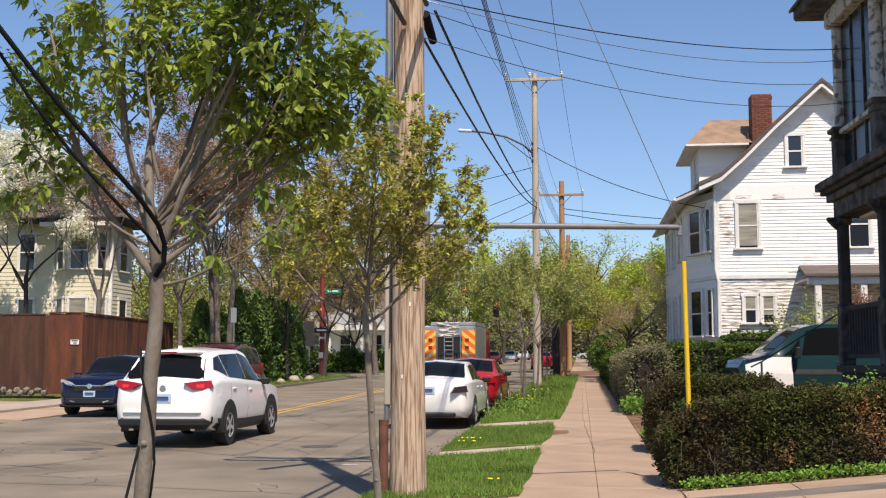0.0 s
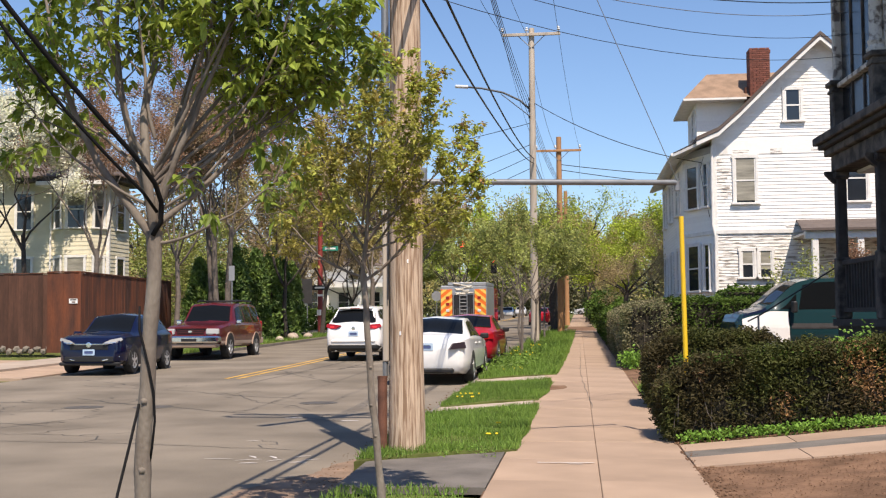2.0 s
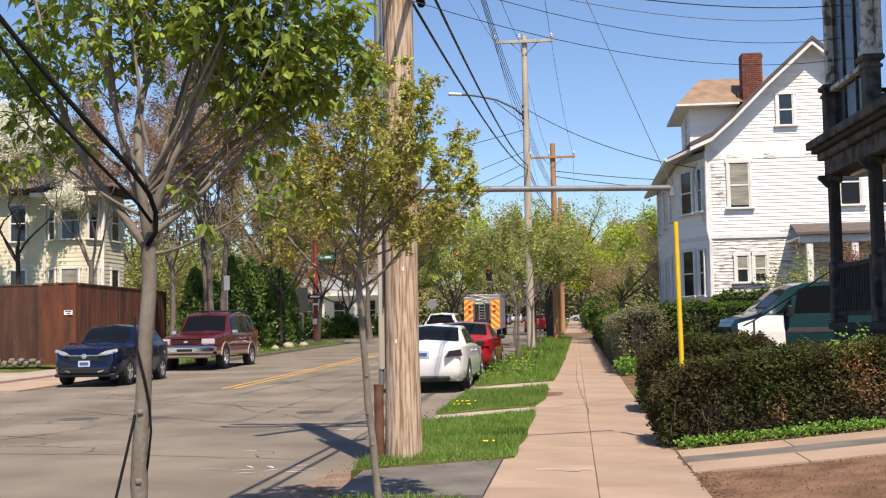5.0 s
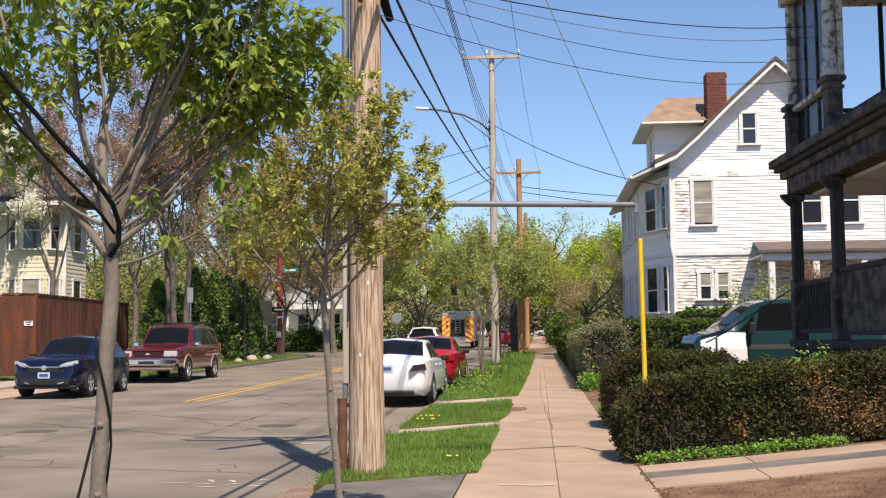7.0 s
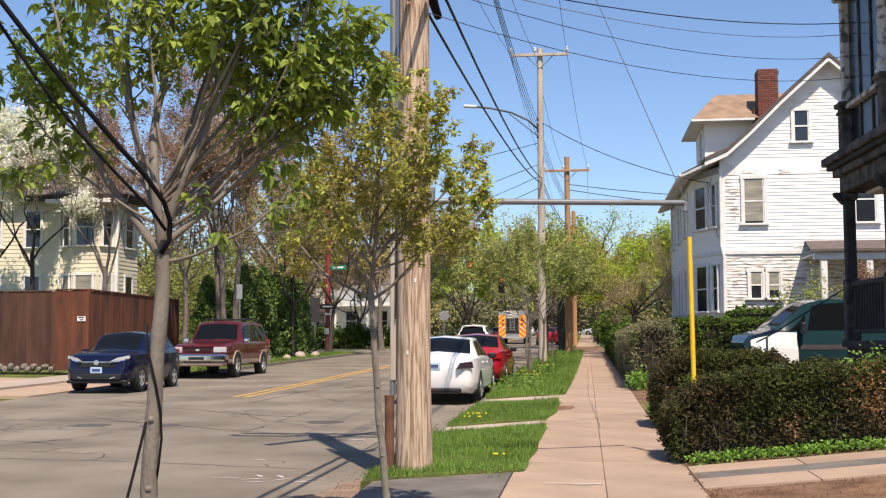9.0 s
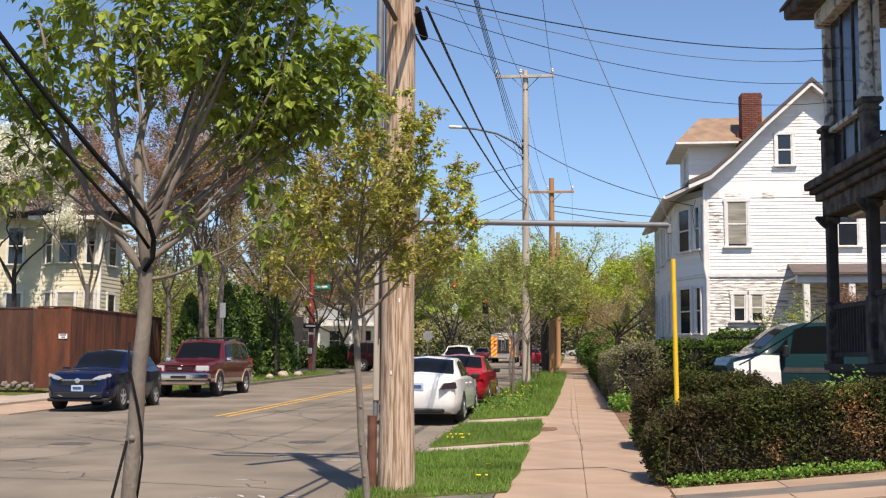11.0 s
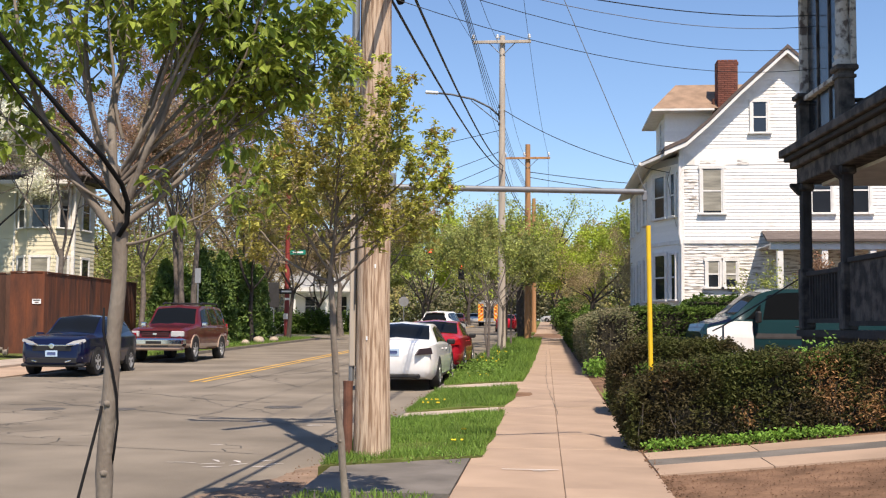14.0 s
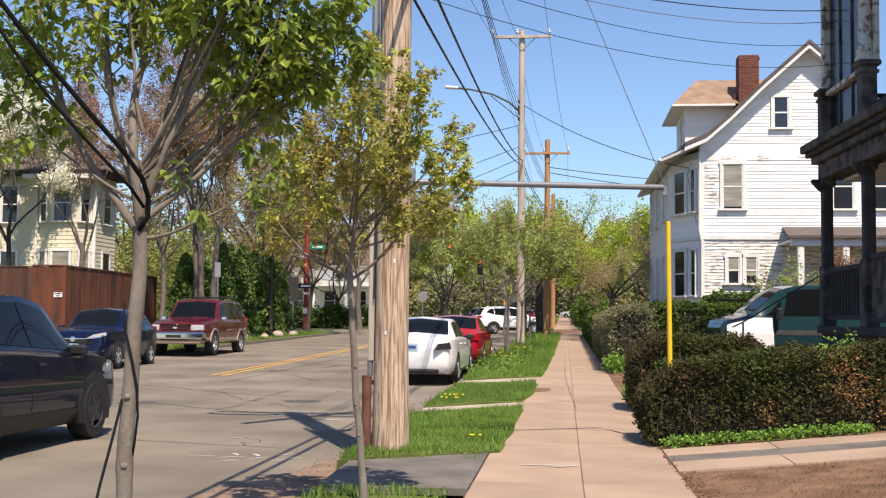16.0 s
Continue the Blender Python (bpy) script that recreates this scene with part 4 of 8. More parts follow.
# ---- houses ----
M.update(
    white_siding=mat("peeling_white_paint", (0.80, 0.79, 0.76), 0.8, var=0.10, scale=1.6, grain=14, bump=0.2, hue=(0.66, 0.64, 0.60), edge=(0.30, 0.42), obj=0.03),
    worn_siding=mat("badly_peeling_white_paint", (0.74, 0.72, 0.68), 0.85, var=0.12, scale=7, grain=40, bump=0.4, hue=(0.30, 0.27, 0.24), stretch=(0.35, 1, 3.0), edge=(0.40, 0.50), obj=0.04),
    white_trim=mat("white_trim_paint", (0.74, 0.73, 0.70), 0.7, var=0.15, scale=4, grain=30, bump=0.1),
    yellow_siding=mat("pale_yellow_siding", (0.68, 0.63, 0.47), 0.7, var=0.10, scale=1.2, grain=20, bump=0.1, obj=0.03),
    shingle=mat("brown_roof_shingles", (0.28, 0.19, 0.13), 0.95, var=0.3, scale=2.5, grain=18, bump=0.6),
    shingle_dark=mat("dark_roof_shingles", (0.12, 0.095, 0.085), 0.95, var=0.3, scale=2, grain=18, bump=0.6),
    brick=mat("red_brick", (0.19, 0.066, 0.046), 0.9, var=0.3, scale=6, grain=40, bump=0.4, obj=0.25),
    mortar=mat("mortar", (0.22, 0.17, 0.15), 0.95, var=0.2),
    fascia=mat("dark_fascia_paint", (0.035, 0.034, 0.036), 0.7, var=0.3, scale=5),
    grey_wood=mat("weathered_grey_wood", (0.105, 0.092, 0.080), 0.9, var=0.5, scale=5, grain=30, bump=0.8, hue=(0.028, 0.025, 0.024), edge=(0.40, 0.60)),
    dark_wood=mat("dark_weathered_wood", (0.040, 0.037, 0.036), 0.85, var=0.5, scale=4, grain=30, bump=0.5),
    old_white=mat("flaking_column_paint", (0.52, 0.50, 0.46), 0.85, var=0.3, scale=9, grain=40, bump=0.3, hue=(0.14, 0.12, 0.11), edge=(0.38, 0.5)),
    screen=mat("dark_insect_screen", (0.012, 0.013, 0.015), 0.25, var=0.1, bump=0),
    curtain=mat("window_blind", (0.33, 0.315, 0.26), 0.8, var=0.45, scale=3, stretch=(0.4, 1, 2.5)),
    fence=mat("rust_brown_fence_boards", (0.150, 0.043, 0.016), 0.85, var=0.5, scale=2.2, grain=24, bump=0.4, stretch=(1, 1, 0.25), obj=0.08, hue=(0.055, 0.020, 0.012)),
    fence_dark=mat("grey_brown_fence_boards", (0.085, 0.036, 0.022), 0.9, var=0.45, scale=3, grain=24, bump=0.4, stretch=(1, 1, 0.2), obj=0.25),
    red_paint=mat("red_pole_paint", (0.23, 0.03, 0.025), 0.6, var=0.2, scale=4),
    green_sign=mat("green_sign", (0.01, 0.22, 0.16), 0.5, var=0.1, bump=0),
    sign_grey=mat("sign_back_metal", (0.30, 0.31, 0.32), 0.5, 0.4, var=0.15),
    sign_white=mat("white_sign", (0.75, 0.75, 0.75), 0.5, var=0.1, bump=0),
    # the white house's street front: its shade is painted in as blue-grey
    blue_grey=mat("shade_tinted_siding", (0.36, 0.40, 0.47), 0.8, var=0.12, scale=2, grain=20, obj=0.04),
)


def window(parent, x, y, z0, z1, w, m=Matrix(), blind=0.0, frame_w=0.09, trim="white_trim", muntin=True, glass="glass"):
    """A sash window in a wall whose face lies at local y, looking towards -y; its pane stands clear of the boards."""
    y = y - 0.022
    win = boxpart("window", (x - w / 2, x + w / 2, y - 0.02, y + 0.06, z0, z1), M[glass], parent, m=m, label="dark glazed sash window")
    for a, b, c, d in ((x - w / 2 - frame_w, x - w / 2, z0, z1), (x + w / 2, x + w / 2 + frame_w, z0, z1), (x - w / 2 - frame_w - 0.03, x + w / 2 + frame_w + 0.03, z1, z1 + frame_w * 1.3)):
        boxpart("casing", (a, b, y - 0.055, y + 0.03, c, d), M[trim], win, 0.006, m=m)
    boxpart("sill", (x - w / 2 - frame_w - 0.06, x + w / 2 + frame_w + 0.06, y - 0.11, y + 0.03, z0 - 0.07, z0), M[trim], win, 0.008, m=m)
    zm = (z0 + z1) / 2
    if muntin:
        boxpart("sash_rail", (x - w / 2, x + w / 2, y - 0.04, y, zm - 0.025, zm + 0.025), M[trim], win, m=m)
    for sx in (-1, 1):
        boxpart("sash_stile", (x + sx * (w / 2 - 0.02) - 0.02, x + sx * (w / 2 - 0.02) + 0.02, y - 0.035, y, z0, z1), M[trim], win, m=m)
    if blind:
        boxpart("blind", (x - w / 2 + 0.04, x + w / 2 - 0.04, y - 0.026, y - 0.021, z1 - (z1 - z0) * blind, z1), M["curtain"], win, m=m, label="pale blind behind the pane")
    return win


def clapboards(parent, z0, z1, pitch, span_at, y, material, m=Matrix()):
    """Lapped boards on a wall facing -y; span_at(z) gives the board's two ends."""
    z = z0
    while z < z1 - 0.02:
        h = min(pitch, z1 - z)
        a, b = span_at(z + h / 2)
        if b - a > 0.1:
            bm = bmesh.new()
            vs = [bm.verts.new(m @ Vector(p)) for p in ((a, y - 0.020, z), (b, y - 0.020, z), (b, y - 0.004, z + h), (a, y - 0.004, z + h), (a, y + 0.02, z), (b, y + 0.02, z), (b, y + 0.02, z + h), (a, y + 0.02, z + h))]
            for f in ((0, 1, 2, 3), (0, 4, 5, 1), (3, 2, 6, 7), (0, 3, 7, 4), (1, 5, 6, 2)):
                bm.faces.new([vs[i] for i in f])
            part("clapboard", bm, material, parent)
        z += pitch


def slab_quad(bm, pts, t):
    """A roof plane with thickness t downwards."""
    top = [bm.verts.new(p) for p in pts]
    low = [bm.verts.new((p[0], p[1], p[2] - t)) for p in pts]
    bm.faces.new(top), bm.faces.new(low[::-1])
    n = len(pts)
    for i in range(n):
        bm.faces.new((top[i], low[i], low[(i + 1) % n], top[(i + 1) % n]))
    return bm


def white_house():
    h = thing("white_house", "tall white clapboard house with peeling paint, steep gable", "house")
    Y, XL, XR, XA, ZA = 39.0, 4.64, 11.9, 8.21, 10.97
    rake = [(4.05, 7.48), (4.80, 7.80), (5.55, 8.46), (6.68, 9.58), (XA, ZA)]
    rake += [(2 * XA - x, z) for x, z in rake[-2::-1]]

    def z_roof(x):
        for (a, za), (b, zb) in zip(rake, rake[1:]):
            if a <= x <= b:
                return za + (zb - za) * (x - a) / (b - a)
        return 7.4
    poly = [(XL, 0.3), (XR, 0.3), (XR, 7.7)] + [(x, z - 0.12) for x, z in rake[::-1] if XL < x < XR] + [(XL, 7.6)]
    w = part("wall", prism(bmesh.new(), poly, Y, Y + 12), M["white_siding"], h, "white painted wall")

    def ends(z):
        xs = [x for x in np.linspace(XL, XR, 200) if z_roof(x) - 0.14 > z]
        return (min(xs), max(xs)) if xs else (0, 0)
    clapboards(w, 0.5, 4.30, 0.112, lambda z: (XL, XR), Y, M["worn_siding"])
    clapboards(w, 4.45, 7.0, 0.116, lambda z: (XL, XR), Y, M["white_siding"])
    clapboards(w, 7.5, 11.1, 0.116, ends, Y, M["white_siding"])
    clapboards(w, 5.378, 6.9, 0.116, lambda z: (XL + 0.12, XL + 0.5 + 0.12 * math.sin(z * 9)), Y - 0.004, M["worn_siding"])
    clapboards(w, 4.45, 4.75, 0.116, lambda z: (8.2, 9.4 + 0.3 * math.sin(z * 9)), Y - 0.004, M["worn_siding"])
    boxpart("bare_patch", (6.55, 6.95, Y - 0.028, Y - 0.02, 7.02, 7.22), M["worn_siding"], w)
    for bx, bz, bw, bh in ((5.3, 7.06, 0.55, 0.10), (7.9, 7.10, 0.3, 0.09), (6.9, 8.05, 0.5, 0.05), (8.7, 6.3, 0.25, 0.12), (7.0, 4.5, 0.8, 0.07)):
        boxpart("bare_patch", (bx, bx + bw, Y - 0.027, Y - 0.021, bz, bz + bh), M["worn_siding"], w)
    boxpart("band", (XL - 0.03, XR, Y - 0.06, Y + 0.02, 4.30, 4.44), M["white_trim"], w, 0.01)
    boxpart("smooth_panel", (XL - 0.01, XR, Y - 0.022, Y + 0.02, 7.02, 7.50), M["white_siding"], w, 0.004)
    for x in (XL + 0.05, XR - 0.05):
        boxpart("corner_board", (x - 0.09, x + 0.06, Y - 0.045, Y + 0.05, 0.3, 7.6), M["white_trim"], w, 0.008)
    window(h, 5.70, Y, 5.36, 6.88, 0.68, blind=0.95)
    window(h, 7.33, Y, 8.14, 9.18, 0.50)
    window(h, 9.35, Y, 5.36, 6.88, 0.68)
    window(h, 5.715, Y, 2.82, 3.70, 0.40, blind=0.5)
    window(h, 6.305, Y, 2.82, 3.70, 0.40, blind=0.7)
    window(h, 10.6, Y, 5.36, 6.88, 0.68)
    # the roof: two flared slopes, with rake boards
    for pts in (rake[:5], rake[4:]):
        bm = bmesh.new()
        for (a, za), (b, zb) in zip(pts, pts[1:]):
            slab_quad(bm, [(a, Y - 0.50, za + 0.11), (b, Y - 0.50, zb + 0.11), (b, Y + 12.4, zb + 0.11), (a, Y + 12.4, za + 0.11)], 0.13)
        part("roof", bm, M["shingle_dark"], h, "dark shingled roof slope")
        for (a, za), (b, zb) in zip(pts, pts[1:]):
            part("rake_board", slab_quad(bmesh.new(), [(a, Y - 0.47, za - 0.035), (b, Y - 0.47, zb - 0.035), (b, Y - 0.40, zb - 0.035), (a, Y - 0.40, za - 0.035)], 0.15), M["white_trim"], h)
            part("soffit", slab_quad(bmesh.new(), [(a, Y - 0.40, za - 0.10), (b, Y - 0.40, zb - 0.10), (b, Y + 0.0, zb - 0.10), (a, Y + 0.0, za - 0.10)], 0.03), M["white_trim"], h)
    # the street front: a canted face and the long front wall
    for k, (a, b, cut) in enumerate((((3.82, 40.95), (4.64, 39.02), 0.0), ((3.82, 51.0), (3.82, 40.95), 0.0))):
        d = Vector((b[0] - a[0], b[1] - a[1], 0))
        L = d.length
        m = Matrix.Translation((a[0], a[1], 0)) @ Matrix.Rotation(math.atan2(d.y, d.x), 4, "Z")
        f = boxpart("front_wall", (0, L, 0.0, 0.2, 0.3, 7.35), M["blue_grey"], h, m=m, label="front wall with shade put into its blue-grey colour")
        clapboards(f, 0.5, 7.1, 0.116, lambda z: (0.0, L), 0.0, M["white_siding"], m)
        if k == 0:
            for z0, z1 in ((2.4, 3.95), (5.3, 6.75)):
                window(h, 0.75, -0.03, z0, z1, 0.75, m)
                window(h, 1.68, -0.03, z0, z1, 0.30, m, frame_w=0.05)
            boxpart("band", (0, L, -0.05, 0.02, 4.30, 4.44), M["white_trim"], f, 0.01, m=m)
        else:
            for xx in (2, 5, 8):
                for z0, z1 in ((2.4, 3.95), (5.3, 6.75)):
                    window(h, xx, -0.03, z0, z1, 0.8, m)
    bm = bmesh.new()
    slab_quad(bm, [(3.35, 39.6, 7.22), (4.8, 38.7, 7.80), (4.9, 51.4, 7.80), (3.35, 51.4, 7.22)], 0.03)
    part("eave", bm, M["shingle_dark"], h, "overhanging eave with a dark edge")
    bm = bmesh.new()
    slab_quad(bm, [(3.36, 39.58, 7.18), (4.8, 38.68, 7.72), (4.9, 51.3, 7.72), (3.36, 51.3, 7.18)], 0.10)
    part("soffit", bm, M["white_trim"], h)
    part("gutter", tube(bmesh.new(), [(3.33, 39.6, 7.16), (3.33, 51.4, 7.16)], 0.06, 8), M["white_trim"], h)
    part("downpipe", tube(bmesh.new(), [(4.60, 38.93, 7.3), (4.58, 38.92, 4.6), (4.66, 38.92, 4.2), (4.64, 38.92, 0.5)], 0.045, 8), M["white_trim"], h)
    part("meter_cable", tube(bmesh.new(), [(4.35, 39.3, 7.0), (4.25, 39.5, 6.6), (4.3, 39.4, 6.2), (4.5, 39.1, 4.9)], 0.009, 6), M["wire"], h)
    # the front dormer with its hipped roof
    dm = boxpart("dormer", (4.45, 6.6, 42.2, 45.4, 7.6, 9.5), M["white_siding"], h, label="white dormer with a brown hipped roof")
    clapboards(dm, 7.8, 9.5, 0.19, lambda z: (4.45, 6.6), 42.2, M["white_siding"])
    window(dm, 0.0, 0.0, 8.2, 9.15, 0.6, Matrix.Translation((4.45, 43.0, 0)) @ Matrix.Rotation(radians(-90), 4, "Z"))
    bm = bmesh.new()
    e = [bm.verts.new(p) for p in ((3.95, 41.6, 9.50), (7.6, 41.6, 9.50), (7.6, 46.0, 9.50), (3.95, 46.0, 9.50), (5.0, 43.4, 10.75), (7.6, 43.4, 10.75))]
    for f in ((0, 1, 5, 4), (4, 5, 2, 3), (0, 4, 3), (1, 2, 5)):
        bm.faces.new([e[i] for i in f])
    part("dormer_roof", bm, M["shingle"], dm, "brown shingled hipped roof")
    boxpart("dormer_eave", (3.93, 6.2, 41.58, 46.02, 9.42, 9.495), M["white_trim"], dm)
    # the brick chimney, course by course
    ch = boxpart("chimney", (6.36, 7.07, 41.65, 42.35, 8.0, 11.10), M["mortar"], h, label="red brick chimney")
    full = part("brick", box(bmesh.new(), 0, 0.225, -0.012, 0.06, 0, 0.066, 0.004), M["brick"], ch)
    half = part("brick", box(bmesh.new(), 0, 0.108, -0.012, 0.06, 0, 0.066, 0.004), M["brick"], ch)
    full.location, half.location = (6.34, 41.63, 8.92), (6.60, 41.63, 8.92)
    for k in range(31):
        z = 9.0 + k * 0.0745
        row = [(full, 6.34), (full, 6.58), (full, 6.82)] if k % 2 else [(half, 6.34), (full, 6.46), (full, 6.70), (half, 6.94)]
        for ref, x in row:
            ob = new("brick", ref.data)
            ob.parent = ch
            ob.location = (x, 41.63, z)
        for y in (41.872, 42.108, 42.344):
            ob = new("brick", full.data)
            ob.parent = ch
            ob.matrix_basis = pose(6.345, y, z, 0, 0, -90)
    boxpart("chimney_cap", (6.335, 7.095, 41.625, 42.375, 11.10, 11.24), M["brick"], ch, 0.02)
    part("flue_pipe", tube(bmesh.new(), [(6.22, 41.9, 8.6), (6.22, 41.9, 9.9)], 0.06, 10), M["rust"], h)
    # the side porch
    p = boxpart("porch", (7.35, 12.2, 36.9, 39.0, 0.9, 1.1), M["grey_wood"], h, label="small side porch with a shingled roof")
    bm = bmesh.new()
    slab_quad(bm, [(7.05, 36.55, 4.28), (12.5, 36.55, 4.28), (12.5, 39.0, 4.75), (7.35, 39.0, 4.75)], 0.08)
    part("porch_roof", bm, M["shingle_dark"], p, "dark brown shingles")
    boxpart("porch_beam", (7.2, 12.3, 36.7, 36.95, 3.95, 4.2), M["white_trim"], p, 0.01)
    boxpart("porch_ceiling", (7.2, 12.3, 36.95, 39.0, 4.10, 4.16), M["white_trim"], p)
    for x in (7.5, 8.9, 10.4, 12.0):
        boxpart("porch_post", (x - 0.1, x + 0.1, 36.72, 36.92, 1.1, 3.95), M["white_trim"], p, 0.015)
    boxpart("porch_rail", (7.5, 12.0, 36.78, 36.86, 1.85, 1.93), M["white_trim"], p)
    return h


def porch_house():
    h = thing("porch_house", "old two-storey house with dark weathered porches", "house")
    X, YF, D = 3.86, 17.05, 1.45
    YM = 15.15
    g = hz(4.2, 15)
    boxpart("wall", (6.9, 14, 11.8, 17.0, 0.2, 6.95), M["old_white"], h, label="flaking painted house wall")
    deck = boxpart("deck", (X - 0.12, 6.95, 11.8, YF + 0.15, D - 0.1, D), M["dark_wood"], h)
    boxpart("skirt_beam", (X - 0.06, X + 0.06, 11.8, YF + 0.1, D - 0.42, D - 0.1), M["dark_wood"], deck)
    boxpart("skirt_beam", (X, 6.95, YF - 0.02, YF + 0.1, D - 0.42, D - 0.1), M["dark_wood"], deck)
    for k in range(42):
        y = 11.85 + k * 0.26
        if y < YF:
            boxpart("skirt_board", (X - 0.02, X + 0.01, y, y + 0.23, g - 0.05, D - 0.42), M["grey_wood"], deck)
    for k in range(11):
        x = X + 0.02 + k * 0.26
        boxpart("skirt_board", (x, x + 0.23, YF + 0.02, YF + 0.05, g - 0.05, D - 0.42), M["grey_wood"], deck)
    for y in (YF, YM, 12.1):
        post = boxpart("porch_post", (X - 0.075, X + 0.075, y - 0.075, y + 0.075, D, 3.62), M["dark_wood"], h, 0.02, "dark weathered square post")
        boxpart("post_base", (X - 0.10, X + 0.10, y - 0.10, y + 0.10, D, D + 0.9), M["grey_wood"], post, 0.02)
        boxpart("post_cap", (X - 0.11, X + 0.11, y - 0.11, y + 0.11, 3.50, 3.62), M["grey_wood"], post, 0.025)
        bm = prism(bmesh.new(), [(0, 0), (0.20, 0), (0.20, -0.04), (0.10, -0.15), (0, -0.22)], -0.05, 0.05, pose(X - 0.02, y, 3.62, 0, 0, 180))
        part("bracket", bm, M["grey_wood"], post)
    # rails on the far side and the solid panel on the street side
    def rail(a, b, z0, z1, solid=False):
        a, b = Vector(a), Vector(b)
        L = (b - a).length
        m = Matrix.Translation((a.x, a.y, 0)) @ Matrix.Rotation(math.atan2(b.y - a.y, b.x - a.x), 4, "Z")
        r = boxpart("railing", (0, L, -0.04, 0.04, z1 - 0.07, z1), M["dark_wood"], h, 0.01, m=m)
        boxpart("low_rail", (0, L, -0.03, 0.03, z0, z0 + 0.06), M["dark_wood"], r, m=m)
        n = int(L / 0.13)
        if solid:
            n = int(L / 0.2)
            for k in range(n):
                boxpart("panel_board", (k * L / n + 0.004, (k + 1) * L / n - 0.004, -0.015, 0.015, z0 + 0.06, z1 - 0.07), M["grey_wood"], r, m=m)
        else:
            for k in range(1, n):
                boxpart("baluster", (k * L / n - 0.022, k * L / n + 0.022, -0.022, 0.022, z0 + 0.06, z1 - 0.07), M["dark_wood"], r, m=m)
    rail((X + 0.1, YF), (6.9, YF), D + 0.10, D + 0.85)
    rail((X, 12.2), (X, YM - 0.11), D + 0.06, D + 0.95, True)
    rail((X, YM + 0.1), (X, YF - 0.1), D + 0.10, D + 0.85)
    # the cornice between the storeys, built up in steps, and the ceiling
    for nm, o, z0, z1, mt in (("frieze", 0.10, 3.62, 3.86, "grey_wood"), ("cornice", 0.18, 3.86, 3.97, "grey_wood"), ("cornice", 0.25, 3.97, 4.04, "dark_wood"), ("gutter_board", 0.31, 4.04, 4.16, "grey_wood")):
        f = boxpart(nm, (X - o, 6.95, 11.8, YF + o, z0, z1), M[mt], h, 0.015)
    boxpart("porch_ceiling", (X + 0.2, 6.9, 11.8, YF - 0.15, 3.57, 3.615), M["white_trim"], h, label="pale boarded porch ceiling")
    bm = bmesh.new()
    slab_quad(bm, [(X - 0.29, 11.8, 4.16), (X + 0.25, 11.8, 4.40), (X + 0.25, YF - 0.25, 4.40), (X - 0.29, YF + 0.29, 4.16)], 0.03)
    slab_quad(bm, [(X - 0.29, YF + 0.29, 4.16), (X + 0.25, YF - 0.25, 4.40), (6.95, YF - 0.25, 4.40), (6.95, YF + 0.29, 4.16)], 0.03)
    part("apron_roof", bm, M["shingle_dark"], h, "dark shingled skirt roof")
    boxpart("upper_deck", (X + 0.05, 6.95, 11.8, YF + 0.02, 4.16, 4.40), M["dark_wood"], h)
    # the upper storey: pedestals, rail, screens and the white round columns
    for y in (YF - 0.02, YM, 12.1):
        ped = boxpart("pedestal", (X - 0.105, X + 0.105, y - 0.105, y + 0.105, 4.22, 4.93), M["grey_wood"], h, 0.02, "weathered grey pedestal")
        boxpart("pedestal_cap", (X - 0.15, X + 0.15, y - 0.15, y + 0.15, 4.88, 4.96), M["grey_wood"], ped, 0.02)
        boxpart("pedestal_neck", (X - 0.125, X + 0.125, y - 0.125, y + 0.125, 4.78, 4.83), M["grey_wood"], ped, 0.01)
        if y < 16:
            part("column", lathe(bmesh.new(), [(0.13, 4.96), (0.13, 5.0), (0.10, 5.04), (0.115, 5.10), (0.09, 5.14), (0.08, 6.42), (0.11, 6.46), (0.13, 6.5)], 18, pose(X - 0.02, y, 0)), M["old_white"], ped, "white round column", smooth=40)
            boxpart("screen_post", (X + 0.06, X + 0.14, y - 0.10, y + 0.10, 4.96, 6.5), M["old_white"], ped, 0.01)
        else:
            boxpart("upper_post", (X - 0.06, X + 0.06, y - 0.06, y + 0.06, 4.96, 6.5), M["old_white"], ped, 0.02, "flaking white corner post")
    boxpart("upper_rail", (X - 0.05, X + 0.07, YM + 0.15, YF - 0.16, 4.84, 4.91), M["old_white"], h, 0.01)
    for a, b in ((YM + 0.15, 15.85), (15.88, 16.4), (16.43, YF - 0.12)):
        sc = boxpart("screen", (X + 0.04, X + 0.055, a, b, 4.25, 6.5), M["screen"], h, label="dark insect screen")
        boxpart("screen_frame", (X + 0.02, X + 0.07, a - 0.02, a + 0.02, 4.25, 6.5), M["grey_wood"], sc)
    for x in (5.2, 6.4):
        boxpart("far_screen_frame", (x - 0.03, x + 0.03, YF - 0.08, YF - 0.03, 4.4, 6.5), M["dark_wood"], h)
    boxpart("far_rail", (X + 0.1, 6.9, YF - 0.08, YF - 0.02, 4.84, 4.90), M["dark_wood"], h)
    boxpart("upper_beam", (X - 0.14, 6.95, 11.8, YF + 0.12, 6.5, 6.75), M["old_white"], h, 0.02)
    boxpart("eave", (X - 0.5, 7.2, 11.6, YF + 0.5, 6.75, 6.95), M["grey_wood"], h, 0.03)
    bm = bmesh.new()
    slab_quad(bm, [(X - 0.55, 11.6, 6.95), (9, 11.6, 8.6), (9, YF - 3, 8.6), (X - 0.55, YF + 0.55, 6.95)], 0.05)
    part("roof", bm, M["shingle_dark"], h)
    corner = Vector((X, YF, 0))
    turn = Matrix.Translation(corner) @ Matrix.Rotation(radians(3), 4, "Z") @ Matrix.Translation(-corner)
